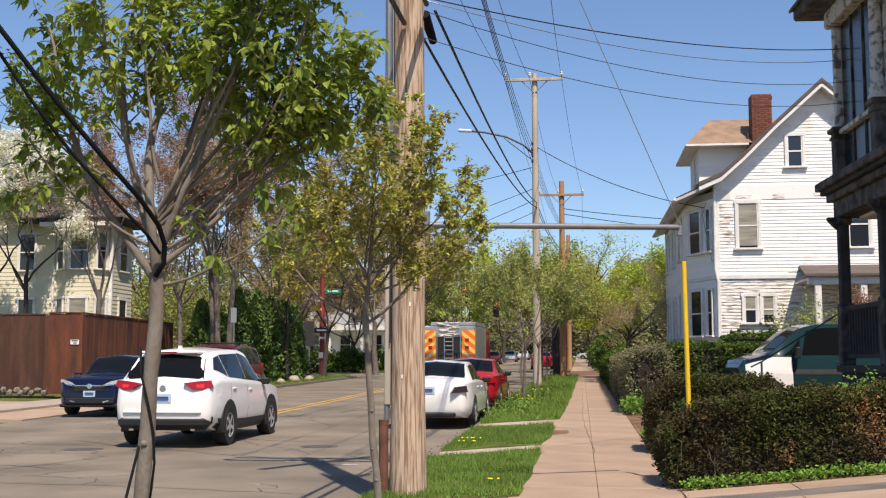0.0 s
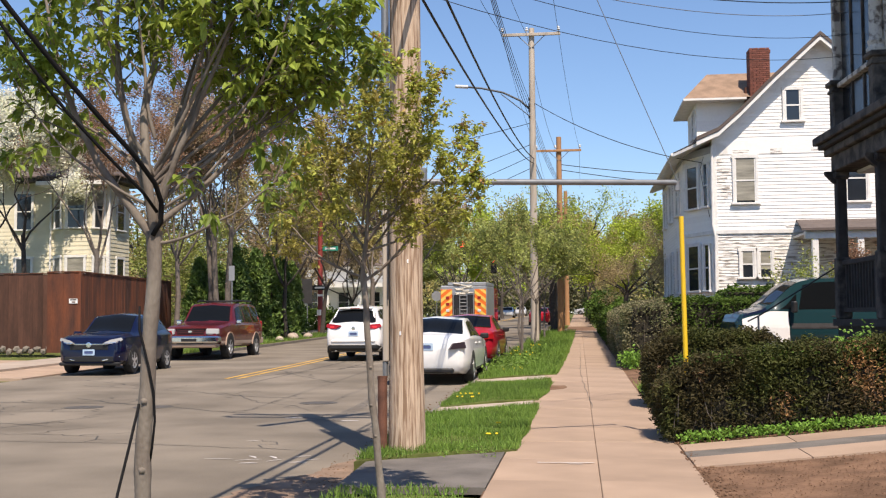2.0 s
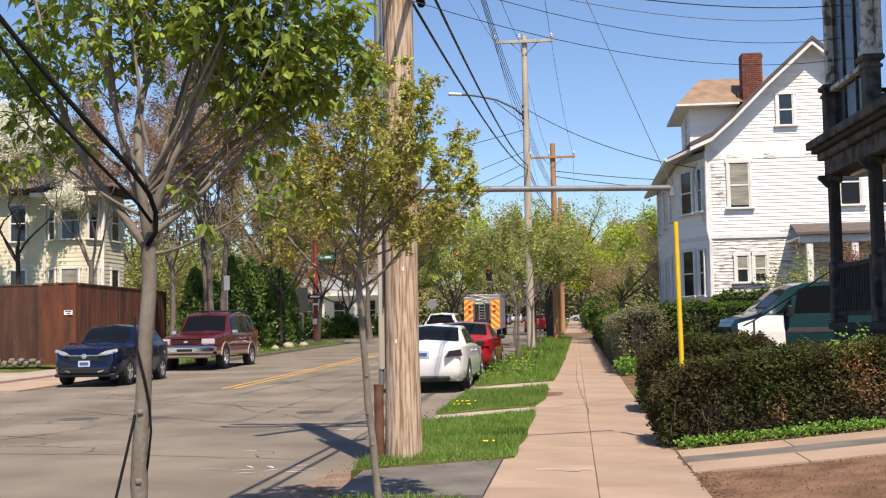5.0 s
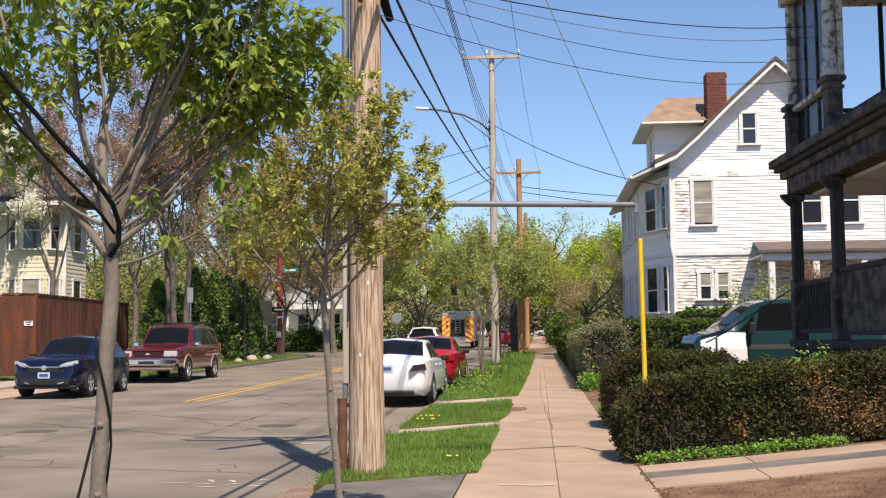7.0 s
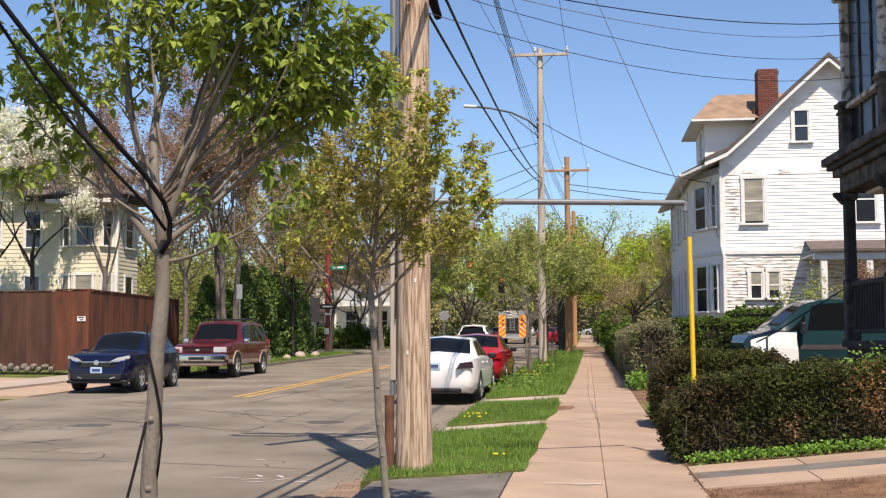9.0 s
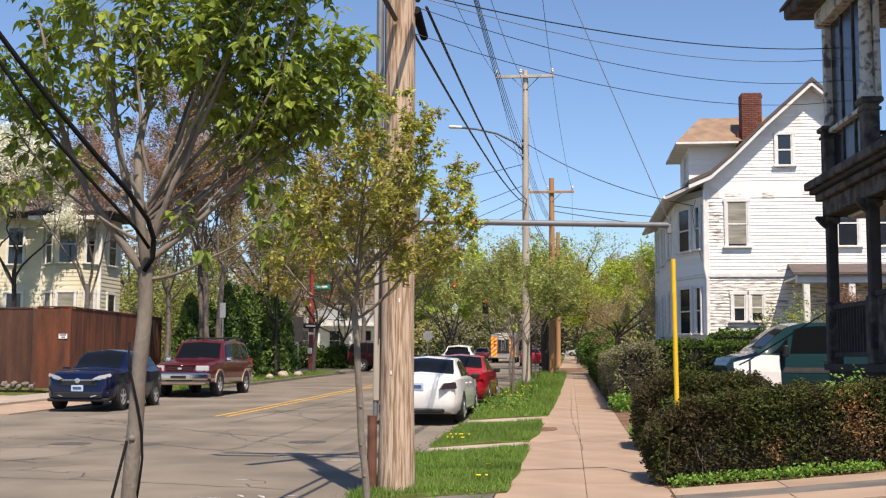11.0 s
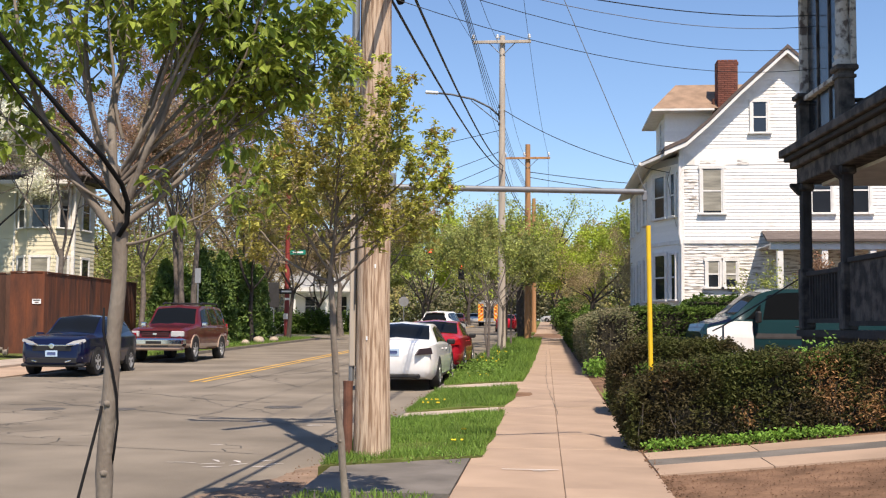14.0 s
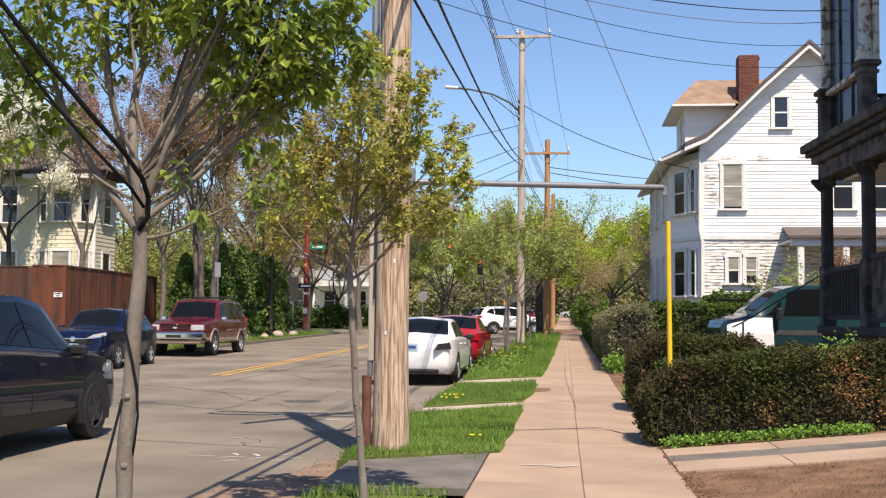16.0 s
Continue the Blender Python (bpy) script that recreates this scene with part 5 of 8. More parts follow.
    h.matrix_world = Matrix.Translation(EYE) @ Matrix.Scale(1.25, 4) @ Matrix.Translation(-Vector(EYE)) @ turn
    return h


def stair_rail():
    r = thing("stair_handrail", "thin black iron handrail beside the porch steps", "handrail")
    part("rail", tube(bmesh.new(), [(3.20, 22.0, 1.40), (3.40, 22.0, 1.50), (4.90, 21.6, 2.48)], 0.014, 8), M["fascia"], r)
    part("rail_post", tube(bmesh.new(), [(3.40, 22.0, hz(3.4, 22) - 0.02), (3.40, 22.0, 1.50)], 0.02, 8), M["galv"], r)


def yellow_house():
    h = thing("yellow_house", "pale yellow clapboard house with white window casings", "house")
    Y, A, B = 50.0, -33.0, -21.75
    w = boxpart("wall", (A, B, Y, Y + 2.4, 0.2, 8.2), M["yellow_siding"], h, label="yellow sided wall")
    clapboards(w, 0.6, 7.9, 0.19, lambda z: (A, B), Y, M["yellow_siding"])
    clapboards(w, 0.6, 7.9, 0.19, lambda z: (0, 2.4), 0, M["yellow_siding"], Matrix.Translation((B, Y, 0)) @ Matrix.Rotation(radians(90), 4, "Z"))
    for z0, z1 in ((2.5, 4.42), (5.82, 7.5)):
        for x in (-30.2, -27.9, -25.9):
            window(h, x, Y, z0, z1, 0.78)
        for yy in (1.3,):
            window(h, yy, 0, z0, z1, 0.8, Matrix.Translation((B, Y, 0)) @ Matrix.Rotation(radians(90), 4, "Z"))
    # the two-storey bay
    bay = [(-24.4, Y), (-23.6, Y - 0.75), (-22.35, Y - 0.75), (-21.85, Y)]
    for (ax, ay), (bx, by) in zip(bay, bay[1:]):
        L = math.hypot(bx - ax, by - ay)
        m = Matrix.Translation((ax, ay, 0)) @ Matrix.Rotation(math.atan2(by - ay, bx - ax), 4, "Z")
        f = boxpart("bay_wall", (0, L, 0, 0.15, 0.3, 7.75), M["yellow_siding"], h, m=m, label="yellow sided bay")
        clapboards(f, 0.6, 7.5, 0.19, lambda z: (0, L), 0, M["yellow_siding"], m)
        for z0, z1 in ((2.5, 4.42), (5.82, 7.5)):
            window(h, L / 2, -0.03, z0, z1, min(0.95, L - 0.4), m, blind=0.4)
    boxpart("bay_eave", (-24.8, -21.5, Y - 1.15, Y, 7.75, 7.95), M["white_trim"], h, 0.02)
    for x in (A, B):
        boxpart("corner_board", (x - 0.08, x + 0.08, Y - 0.06, Y + 0.06, 0.3, 8.1), M["white_trim"], h)
    part("downpipe", tube(bmesh.new(), [(-24.55, Y - 0.1, 7.8), (-24.55, Y - 0.1, 0.4)], 0.05, 8), M["white_trim"], h)
    boxpart("eave", (A - 0.6, B + 0.6, Y - 0.6, Y + 3.0, 8.0, 8.25), M["grey_wood"], h, 0.02)
    bm = bmesh.new()
    slab_quad(bm, [(A - 0.7, Y - 0.7, 8.25), (B + 0.7, Y - 0.7, 8.25), (B - 2, Y + 2, 9.8), (A + 2, Y + 2, 9.8)], 0.06)
    slab_quad(bm, [(B + 0.7, Y - 0.7, 8.25), (B + 0.7, Y + 3.1, 8.25), (B - 2, Y + 2, 9.8)], 0.06)
    part("roof", bm, M["shingle_dark"], h)


def tall_fence():
    f = thing("fence", "tall rust-brown board fence with a small notice", "fence")
    z0 = gz(0, 40) + 0.12
    for (ax, ay), (bx, by), mt, h in (((-17.91, 38.8), (-18.7, 50.0), "fence", 2.90), ((-19.15, 38.75), (-17.92, 38.75), "fence", 2.90), ((-34, 39.3), (-19.2, 39.3), "fence_dark", 2.88)):
        L = math.hypot(bx - ax, by - ay)
        m = Matrix.Translation((ax, ay, z0)) @ Matrix.Rotation(math.atan2(by - ay, bx - ax), 4, "Z")
        n = int(L / 0.19)
        for k in range(n):
            d = 0.005 * math.sin(k * 2.7)
            boxpart("board", (k * L / n + 0.0005, (k + 1) * L / n - 0.0005, d - 0.014, d + 0.012, 0.0, h + 0.01 * math.sin(k * 5.1)), M[mt], f, m=m)
        boxpart("rail", (0, L, 0.02, 0.09, h - 0.35, h - 0.25), M[mt], f, m=m)
        boxpart("rail", (0, L, 0.02, 0.09, 0.3, 0.4), M[mt], f, m=m)
        boxpart("cap", (0, L, -0.04, 0.06, h + 0.005, h + 0.05), M[mt], f, m=m)
    boxpart("corner_post", (-17.95, -17.86, 38.72, 38.84, z0, z0 + 2.94), M["fence"], f)
    s = boxpart("notice", (-18.30, -17.98, 38.705, 38.72, z0 + 1.78, z0 + 1.95), M["sign_white"], f, label="small white notice with unreadable bars")
    boxpart("notice_bar", (-18.26, -18.02, 38.70, 38.704, z0 + 1.89, z0 + 1.93), M["plastic"], s)
    boxpart("notice_bar", (-18.20, -18.06, 38.70, 38.704, z0 + 1.81, z0 + 1.85), M["rust"], s)
    w = thing("garden_wall", "low rubble stone edging at the fence's foot", "wall")
    rg = np.random.default_rng(3)
    ref = None
    for k in range(70):
        if ref is None:
            bm = bmesh.new()
            bmesh.ops.create_icosphere(bm, subdivisions=1, radius=0.16)
            ref = ob = part("stone", bm, M["kerb"], w)
        else:
            ob = new("stone", ref.data)
            ob.parent = w
        ob.matrix_basis = pose(-34 + k * 0.215, 38.9 + rg.normal(0, 0.06), z0 + 0.03 + 0.1 * (k % 2), *rg.uniform(0, 360, 3)) @ Matrix.Diagonal((1.0, 0.8, 0.75, 1))


white_house()
porch_house()
stair_rail()
yellow_house()
tall_fence()
# a pale house far across the side street, with a white fence
far_house = thing("far_house", "pale house half hidden beyond the side street", "house")
boxpart("wall", (-30, -17.5, 104, 114, 0.9, 6.5), M["white_siding"], far_house)
bm = bmesh.new()
slab_quad(bm, [(-31, 103, 6.5), (-16.5, 103, 6.5), (-18, 109, 10.5), (-29, 109, 10.5)], 0.1)
part("roof", bm, M["shingle_dark"], far_house)
for x in (-28, -25, -22, -19):
    window(far_house, x, 104, 2.2, 4.0, 1.0)
boxpart("porch", (-26, -16.5, 101, 104, 0.9, 1.9), M["white_siding"], far_house)
for x in (-26, -23, -20, -17):
    boxpart("porch_post", (x, x + 0.25, 101, 101.25, 1.9, 4.4), M["white_trim"], far_house)
boxpart("porch_roof", (-26.5, -16, 100.6, 104, 4.4, 4.8), M["white_trim"], far_house)

# ---- utility poles, wires, signals and signs ----
def cable(name, pts, r, material, label, sag=0.0, category="cable", n=14):
    """A hanging wire through the given places, sagging between them."""
    out = []
    for a, b in zip(pts, pts[1:]):
        a, b = Vector(a), Vector(b)
        for k in range(n):
            u = k / n
            p = a.lerp(b, u)
            p.z -= sag * 4 * u * (1 - u)
            out.append(p)
    out.append(Vector(pts[-1]))
    return tagged(part(name, tube(bmesh.new(), out, r, 6), material, smooth=True), label, category, group="street wires")


def utility_pole(x, y, h, r0, r1, wood, label, arm_z=None, arm=1.22, arm_dir=0.0):
    z = gz(x, y) + 0.1
    p = thing("utility_pole", label, "utility pole", pose(x, y, z))
    n = 26
    bm = bmesh.new()
    rings = []
    for k in range(n + 1):
        u = k / n
        r = r0 + (r1 - r0) * u + (0.02 * (1 - u * 8) if u < 0.125 else 0)
        rings.append([bm.verts.new((r * (1 + 0.03 * noise.noise((math.cos(a) * 2, math.sin(a) * 2, u * 8))) * math.cos(a), r * (1 + 0.03 * noise.noise((math.cos(a) * 2, math.sin(a) * 2, u * 8))) * math.sin(a), -0.3 + u * (h + 0.3))) for a in [2 * math.pi * i / 20 for i in range(20)]])
    for a, b in zip(rings, rings[1:]):
        for k in range(20):
            bm.faces.new((a[k], a[(k + 1) % 20], b[(k + 1) % 20], b[k]))
    bm.faces.new(rings[-1])
    part("shaft", bm, M[wood], p, smooth=50)
    if arm_z:
        m = pose(0, -r1 - 0.06, arm_z, 0, 0, arm_dir)
        a = boxpart("crossarm", (-arm, arm, -0.05, 0.05, -0.06, 0.06), M[wood], p, 0.008, m=m)
        for sx in (-1, 1):
            part("brace", tube(bmesh.new(), [(sx * 0.55, -r1 - 0.02, arm_z - 0.05), (sx * 0.03, -r1 - 0.01, arm_z - 0.55)], 0.018, 6), M["galv"], p)
        for sx in (-1.12, -0.18, 1.05):
            part("insulator", lathe(bmesh.new(), [(0.02, 0.0), (0.025, 0.10), (0.075, 0.12), (0.075, 0.16), (0.05, 0.18), (0.065, 0.22), (0.03, 0.27)], 12, m @ pose(sx * arm / 1.12, 0, 0.05)), M["porcelain"], a, "white porcelain insulator", smooth=40)
    return p


P1, P2, P3, P4 = (-1.81, 11.75), (-1.82, 47.0), (-0.98, 63.0), (-0.9, 88.0)
pole_1 = utility_pole(*P1, 9.75, 0.185, 0.15, "pole_wood", "weathered brown wooden utility pole in the verge", 9.3, 1.25)
boxpart("crossarm", (-1.25, 1.25, -0.06, 0.06, -0.07, 0.07), M["pole_wood"], pole_1, 0.008, m=pose(0, 0.2, 9.3))
boxpart("crossarm", (-1.25, 1.25, -0.06, 0.06, -0.07, 0.07), M["pole_wood"], pole_1, 0.008, m=pose(0.1, -0.18, 8.75, 0, 0, 62))
pole_2 = utility_pole(*P2, 13.32, 0.17, 0.12, "pole_pale", "pale wooden utility pole with a crossarm", 13.02)
pole_3 = utility_pole(*P3, 11.05, 0.19, 0.14, "pole_orange", "orange-brown wooden utility pole with a crossarm", 10.25, 1.25)
pole_4 = utility_pole(*P4, 10.5, 0.2, 0.14, "pole_orange", "orange-brown wooden utility pole up the street")
# the risers on the nearest pole
boxpart("conduit_guard", (-0.245, -0.182, -0.06, 0.05, 0.95, 5.2), M["pole_pale"], pole_1, 0.01, "tan cable guard")
part("conduit", tube(bmesh.new(), [(-0.222, -0.02, 0.80), (-0.222, -0.02, 0.97)], 0.03, 10), M["galv"], pole_1, "galvanised coupling")
part("rusty_pipe", tube(bmesh.new(), [(-0.25, -0.05, -0.1), (-0.25, -0.05, 0.74), (-0.25, -0.05, 0.80)], [0.05, 0.05, 0.055], 12), M["rust"], pole_1, "rusty pipe stub")
part("riser_pipe", tube(bmesh.new(), [(-0.20, -0.10, 3.5), (-0.20, -0.10, 5.9)], 0.04, 10), M["galv"], pole_1, "galvanised riser pipe")
part("ground_wire", tube(bmesh.new(), [(-0.17, -0.12, 3.6), (-0.165, -0.11, 2.6), (-0.18, -0.09, 1.6)], 0.008, 6), M["wire"], pole_1)
for z, a in ((1.25, -12), (2.0, 14)):
    part("tag", box(bmesh.new(), -0.008, 0.008, -0.004, 0.004, -0.02, 0.02, 0, pose(0, 0, z, 0, 0, a) @ pose(0, -0.186 + z * 0.0035, 0)), M["sign_white"], pole_1, "small pale metal tag")
part("splice_box", tube(bmesh.new(), [(0.17, -0.02, 5.15), (0.22, 0.35, 4.95)], [0.06, 0.045], 10), M["strap"], pole_1, "black cable closure")
# hardware on the pole with the street lamp
for z in (10.2, 9.95, 9.7, 9.45):
    part("spool", lathe(bmesh.new(), [(0.03, 0), (0.05, 0.03), (0.03, 0.06), (0.05, 0.09), (0.03, 0.12)], 10, pose(-0.12, -0.16, z)), M["plastic"], pole_2)
M["lamp_steel"] = mat("dull_grey_steel", (0.10, 0.105, 0.115), 0.7, 0.2, var=0.2)
arm_pts = [(-0.1, -0.1, 9.85), (-0.5, -0.15, 10.22), (-1.2, -0.3, 10.55), (-2.1, -0.42, 10.74), (-2.75, -0.5, 10.80)]
lamp_arm = part("lamp_arm", tube(bmesh.new(), arm_pts, 0.042, 8), M["lamp_steel"], pole_2, "curved steel lamp arm", smooth=True)
part("lamp_stay", tube(bmesh.new(), [(-0.1, -0.1, 9.55), (-1.3, -0.3, 10.50)], 0.02, 6), M["lamp_steel"], lamp_arm)
part("lamp_head", box(bmesh.new(), -0.32, 0.24, -0.12, 0.12, -0.06, 0.05, 0.03, pose(-2.9, -0.5, 10.82, 0, 3, 8)), M["porcelain"], lamp_arm, "pale street lamp head")

# the sidewalk guy: a strut over the pavement, the guy wire and its yellow guard
ga = (1.175, 13.2)
strut = thing("guy_strut", "grey steel strut from the pole over the pavement", "strut")
part("pipe", tube(bmesh.new(), [(P1[0] + 0.17, P1[1] + 0.08, 2.96), (ga[0] - 0.04, ga[1] - 0.02, 3.055)], 0.033, 12), M["galv"], strut, smooth=40)
part("clamp", box(bmesh.new(), -0.03, 0.03, -0.03, 0.03, -0.08, 0.03, 0.008, pose(ga[0] - 0.02, ga[1], 3.035)), M["galv"], strut)
part("pole_plate", box(bmesh.new(), -0.03, 0.03, -0.07, 0.07, -0.1, 0.1, 0.008, pose(P1[0] + 0.19, P1[1] + 0.03, 3.0)), M["galv"], strut)
guy = thing("guy_wire", "steel guy wire with a tall yellow plastic guard", "guy wire")
part("wire", tube(bmesh.new(), [(P1[0] + 0.1, P1[1], 9.6), (ga[0], ga[1], 3.035), (ga[0] + 0.05, ga[1], 0.1)], 0.0045, 6), M["galv"], guy)
part("guard", tube(bmesh.new(), [(ga[0] + 0.02, ga[1], 2.66), (ga[0] + 0.045, ga[1], 0.55)], 0.028, 12), M["yellow_guard"], guy, "yellow plastic guard")

z2 = gz(0, 47) + 0.1
z3 = gz(0, 63) + 0.1
TOP1 = 9.65
for sx, sg in ((-1.12, 0.5), (-0.18, 0.6), (1.05, 0.5)):
    k = sx * 1.22 / 1.12
    cable("power_line", [(P1[0] + k, P1[1], TOP1), (P2[0] + k, P2[1] - 0.18, z2 + 13.05), (P3[0] + k, P3[1] - 0.2, z3 + 10.4), (P4[0] + k, P4[1], 11.6)], 0.009, M["wire"], "thin overhead power line between the poles", sg)
for k, (dx, z) in enumerate(((-0.10, 10.26), (-0.05, 10.0), (0.0, 9.75), (0.05, 9.5))):
    cable("secondary_line", [(P1[0] + 0.15 + dx * 0.6, P1[1], 8.2 - 0.15 * k), (P2[0] - 0.12, P2[1] - 0.16, z2 + z), (P3[0], P3[1] - 0.15, z3 + 8.6 - 0.1 * k)], 0.010, M["wire"], "insulated overhead line between the poles", 0.35)
for dx, za, zb, r in ((0.10, 5.10, 7.55, 0.017), (0.26, 5.35, 7.75, 0.018)):
    cable("telephone_cable", [(P1[0] + dx, P1[1] + 0.2, za), (P2[0] + 0.05, P2[1] - 0.12, z2 + zb), (P3[0], P3[1] - 0.15, z3 + zb - 0.6), (P4[0], P4[1], 8.0)], r, M["wire"], "thick black telephone cable between the poles", 0.35)
for dx, z in ((-0.02, 5.1), (0.22, 5.3)):
    cable("telephone_cable", [(P1[0] + dx, P1[1] - 0.2, z), (P1[0] + dx, -26.0, z + 0.6)], 0.028, M["wire"], "thick black telephone cable over the verge", 0.3)
# drops to the houses
cable("service_drop", [(P1[0] + 0.15, P1[1], 5.45), (4.95, 20.8, 7.2)], 0.0085, M["wire"], "twisted service cable to the porch house", 0.22)
cable("service_drop", [(P1[0] + 0.15, P1[1], 5.42), (4.95, 20.8, 7.0)], 0.006, M["wire_bright"], "bare bright service wire to the porch house", 0.30)
cable("service_drop", [(P1[0] + 0.15, P1[1], 5.3), (4.95, 20.6, 6.55)], 0.005, M["wire"], "thin service wire to the porch house", 0.35)
cable("service_drop", [(P1[0] + 0.15, P1[1], 5.0), (4.95, 20.5, 6.15)], 0.005, M["wire"], "thin service wire to the porch house", 0.35)
cable("service_drop", [(P2[0] + 0.1, P2[1] - 0.1, z2 + 10.1), (4.3, 39.6, 6.85)], 0.016, M["wire"], "service cable to the white house", 0.35)
cable("service_drop", [(P3[0], P3[1], z3 + 9.5), (16, 56, 8.2)], 0.02, M["wire"], "service cable crossing towards the gardens", 0.4)
cable("service_drop", [(P3[0], P3[1], z3 + 9.2), (16, 56, 7.4)], 0.02, M["wire"], "service cable crossing towards the gardens", 0.4)
for za, b in ((9.3, (-17, 52, 8.6)), (8.4, (-17, 58, 6.5)), (7.9, (-18, 66, 6.0)), (7.4, (-18, 62, 4.6))):
    cable("crossing_line", [(P2[0], P2[1], z2 + za), b], 0.013, M["wire"], "thin line strung across the street", 0.45)

# traffic signals on their span wire
signal_pole = thing("signal_pole", "red-painted steel signal pole with signs", "pole", pose(-15.5, 66.5, gz(0, 66) + 0.1))
part("shaft", tube(bmesh.new(), [(0, 0, -0.1), (0, 0, 0.1), (0, 0, 8.8)], [0.2, 0.16, 0.13], 16), M["red_paint"], signal_pole, smooth=40)
sn = boxpart("street_sign", (0.15, 1.1, -0.02, 0.02, 5.0, 5.28), M["green_sign"], signal_pole, 0, "green street name sign")
boxpart("sign_bar", (0.3, 0.95, -0.026, -0.02, 5.09, 5.19), M["sign_white"], sn)
ar = boxpart("arrow_sign", (-0.45, 0.5, -0.17, -0.14, 2.62, 2.92), M["plastic"], signal_pole, 0, "black and white one-way sign")
boxpart("arrow", (-0.3, 0.3, -0.176, -0.17, 2.72, 2.82), M["sign_white"], ar)
part("arrow_head", prism(bmesh.new(), [(0.3, 2.66), (0.45, 2.77), (0.3, 2.88)], -0.176, -0.17), M["sign_white"], ar)
boxpart("push_button", (-0.16, 0.1, -0.22, -0.12, 1.1, 1.45), M["sign_white"], signal_pole, 0.02)
for z in (2.25,):
    part("sticker", lathe(bmesh.new(), [(0.158, z), (0.158, z + 0.13)], 14), M["sign_white"], signal_pole, "torn white paper")
cable("span_wire", [(-15.5, 66.5, 7.4), (-7.32, 71, 6.62), (-1.1, 84, 7.6)], 0.02, M["wire"], "black span wire that holds the signals", 0.1)


def traffic_signal(x, y, z, lit, small=1.0):
    s = thing("traffic_signal", "dark hanging traffic signal with a red lamp lit", "traffic light", pose(x, y, z), group="traffic signals")
    part("housing", box(bmesh.new(), -0.22, 0.22, -0.14, 0.14, -1.15, 0.05, 0.03), M["plastic"], s)
    part("hanger", tube(bmesh.new(), [(0, 0, 0), (0, 0, 0.25)], 0.03, 8), M["galv"], s)
    for k, nm in enumerate(("red", "amber", "green")):
        zz = -0.19 - 0.34 * k
        part("lens", lathe(bmesh.new(), [(0.19, -0.02), (0.19, 0.02), (0.10, 0.035)], 18, pose(0, -0.14, zz, 90, 0, 0)), lit if k == 0 else M["plastic"], s, nm + " lens")
        part("visor", lathe(bmesh.new(), [(0.205, 0.0), (0.205, 0.12), (0.196, 0.12), (0.196, 0.01)], 16, pose(0, -0.15, zz, 90, 0, 0)), M["plastic"], s)
    return s


M["red_lamp"] = mat("lit_red_lamp", (0.6, 0.02, 0.02), 0.4, var=0.05, bump=0, emit=(1.0, 0.03, 0.03, 3.5))
cable("span_wire", [(-14.5, 82, 6.9), (-6.13, 82, 6.15), (1.5, 82, 6.9)], 0.02, M["wire"], "black span wire that holds the signals", 0.0)
traffic_signal(-7.32, 71, 6.39, M["red_lamp"])
traffic_signal(-6.13, 82, 5.92, M["red_lamp"])


def street_sign(x, y, shape, h, label, mt="sign_grey", w=0.3, hh=0.45):
    s = thing("road_sign", label, "sign", pose(x, y, gz(x, y) + 0.1))
    part("post", tube(bmesh.new(), [(0, 0, -0.1), (0, 0, h)], 0.035, 8), M["galv"], s)
    if shape == "oct":
        bm = lathe(bmesh.new(), [(0.40, -0.01), (0.40, 0.01)], 8, pose(0, -0.05, h - 0.35, 90, 22.5, 0))
        part("plate", bm, M[mt], s)
    else:
        boxpart("plate", (-w / 2, w / 2, -0.05, -0.04, h - hh, h), M[mt], s, 0.002)


street_sign(-13.9, 44.0, "rect", 3.3, "grey back of a parking sign on a post", "sign_grey", 0.24, 0.6)
street_sign(-15.2, 62.0, "rect", 3.2, "dark back of a tall sign on a post", "fascia", 0.6, 1.4)
street_sign(-10.75, 85.0, "oct", 2.7, "grey back of an octagonal stop sign")

# ---- hedges, grass, trees ----
for _n, _c, _h in (("leaf_fresh", (0.29, 0.36, 0.06), (0.17, 0.24, 0.038)), ("leaf_bronze", (0.40, 0.44, 0.09), (0.37, 0.33, 0.085)), ("leaf_copper", (0.46, 0.26, 0.11), (0.38, 0.31, 0.09)), ("leaf_lime", (0.44, 0.52, 0.07), (0.33, 0.41, 0.065)),
                   ("leaf_spring", (0.36, 0.41, 0.12), (0.27, 0.29, 0.09)), ("leaf_olive", (0.42, 0.41, 0.14), (0.38, 0.31, 0.13)), ("bud_red", (0.33, 0.19, 0.12), (0.25, 0.165, 0.105)), ("bud_pink", (0.42, 0.31, 0.22), (0.33, 0.27, 0.15)),
                   ("blossom", (0.82, 0.81, 0.72), (0.62, 0.64, 0.46)), ("hedge_leaf", (0.060, 0.070, 0.019), (0.055, 0.046, 0.020)), ("hedge_green", (0.075, 0.125, 0.020), (0.042, 0.076, 0.015)),
                   ("hedge_brown", (0.34, 0.19, 0.08), (0.17, 0.105, 0.055)), ("hedge_twig", (0.21, 0.19, 0.11), (0.12, 0.13, 0.06)), ("cedar", (0.13, 0.20, 0.040), (0.06, 0.11, 0.025)), ("leaf_tan", (0.44, 0.35, 0.20), (0.33, 0.27, 0.13))):
    M[_n] = mat(_n, _c, 0.55, var=0.2, scale=1.3, grain=6, bump=0, hue=_h, island=0.35, clear=0.12 if "hedge" in _n or _n == "cedar" else 0.4, spec=0.12 if "hedge" in _n else 0.3, edge=(0.42, 0.58))
# near-black colour stands for the shade deep inside the hedges
M["hedge_core"] = mat("hedge_core_shade", (0.030, 0.026, 0.016), 1.0, var=0.4, scale=6, grain=30, bump=0.8)


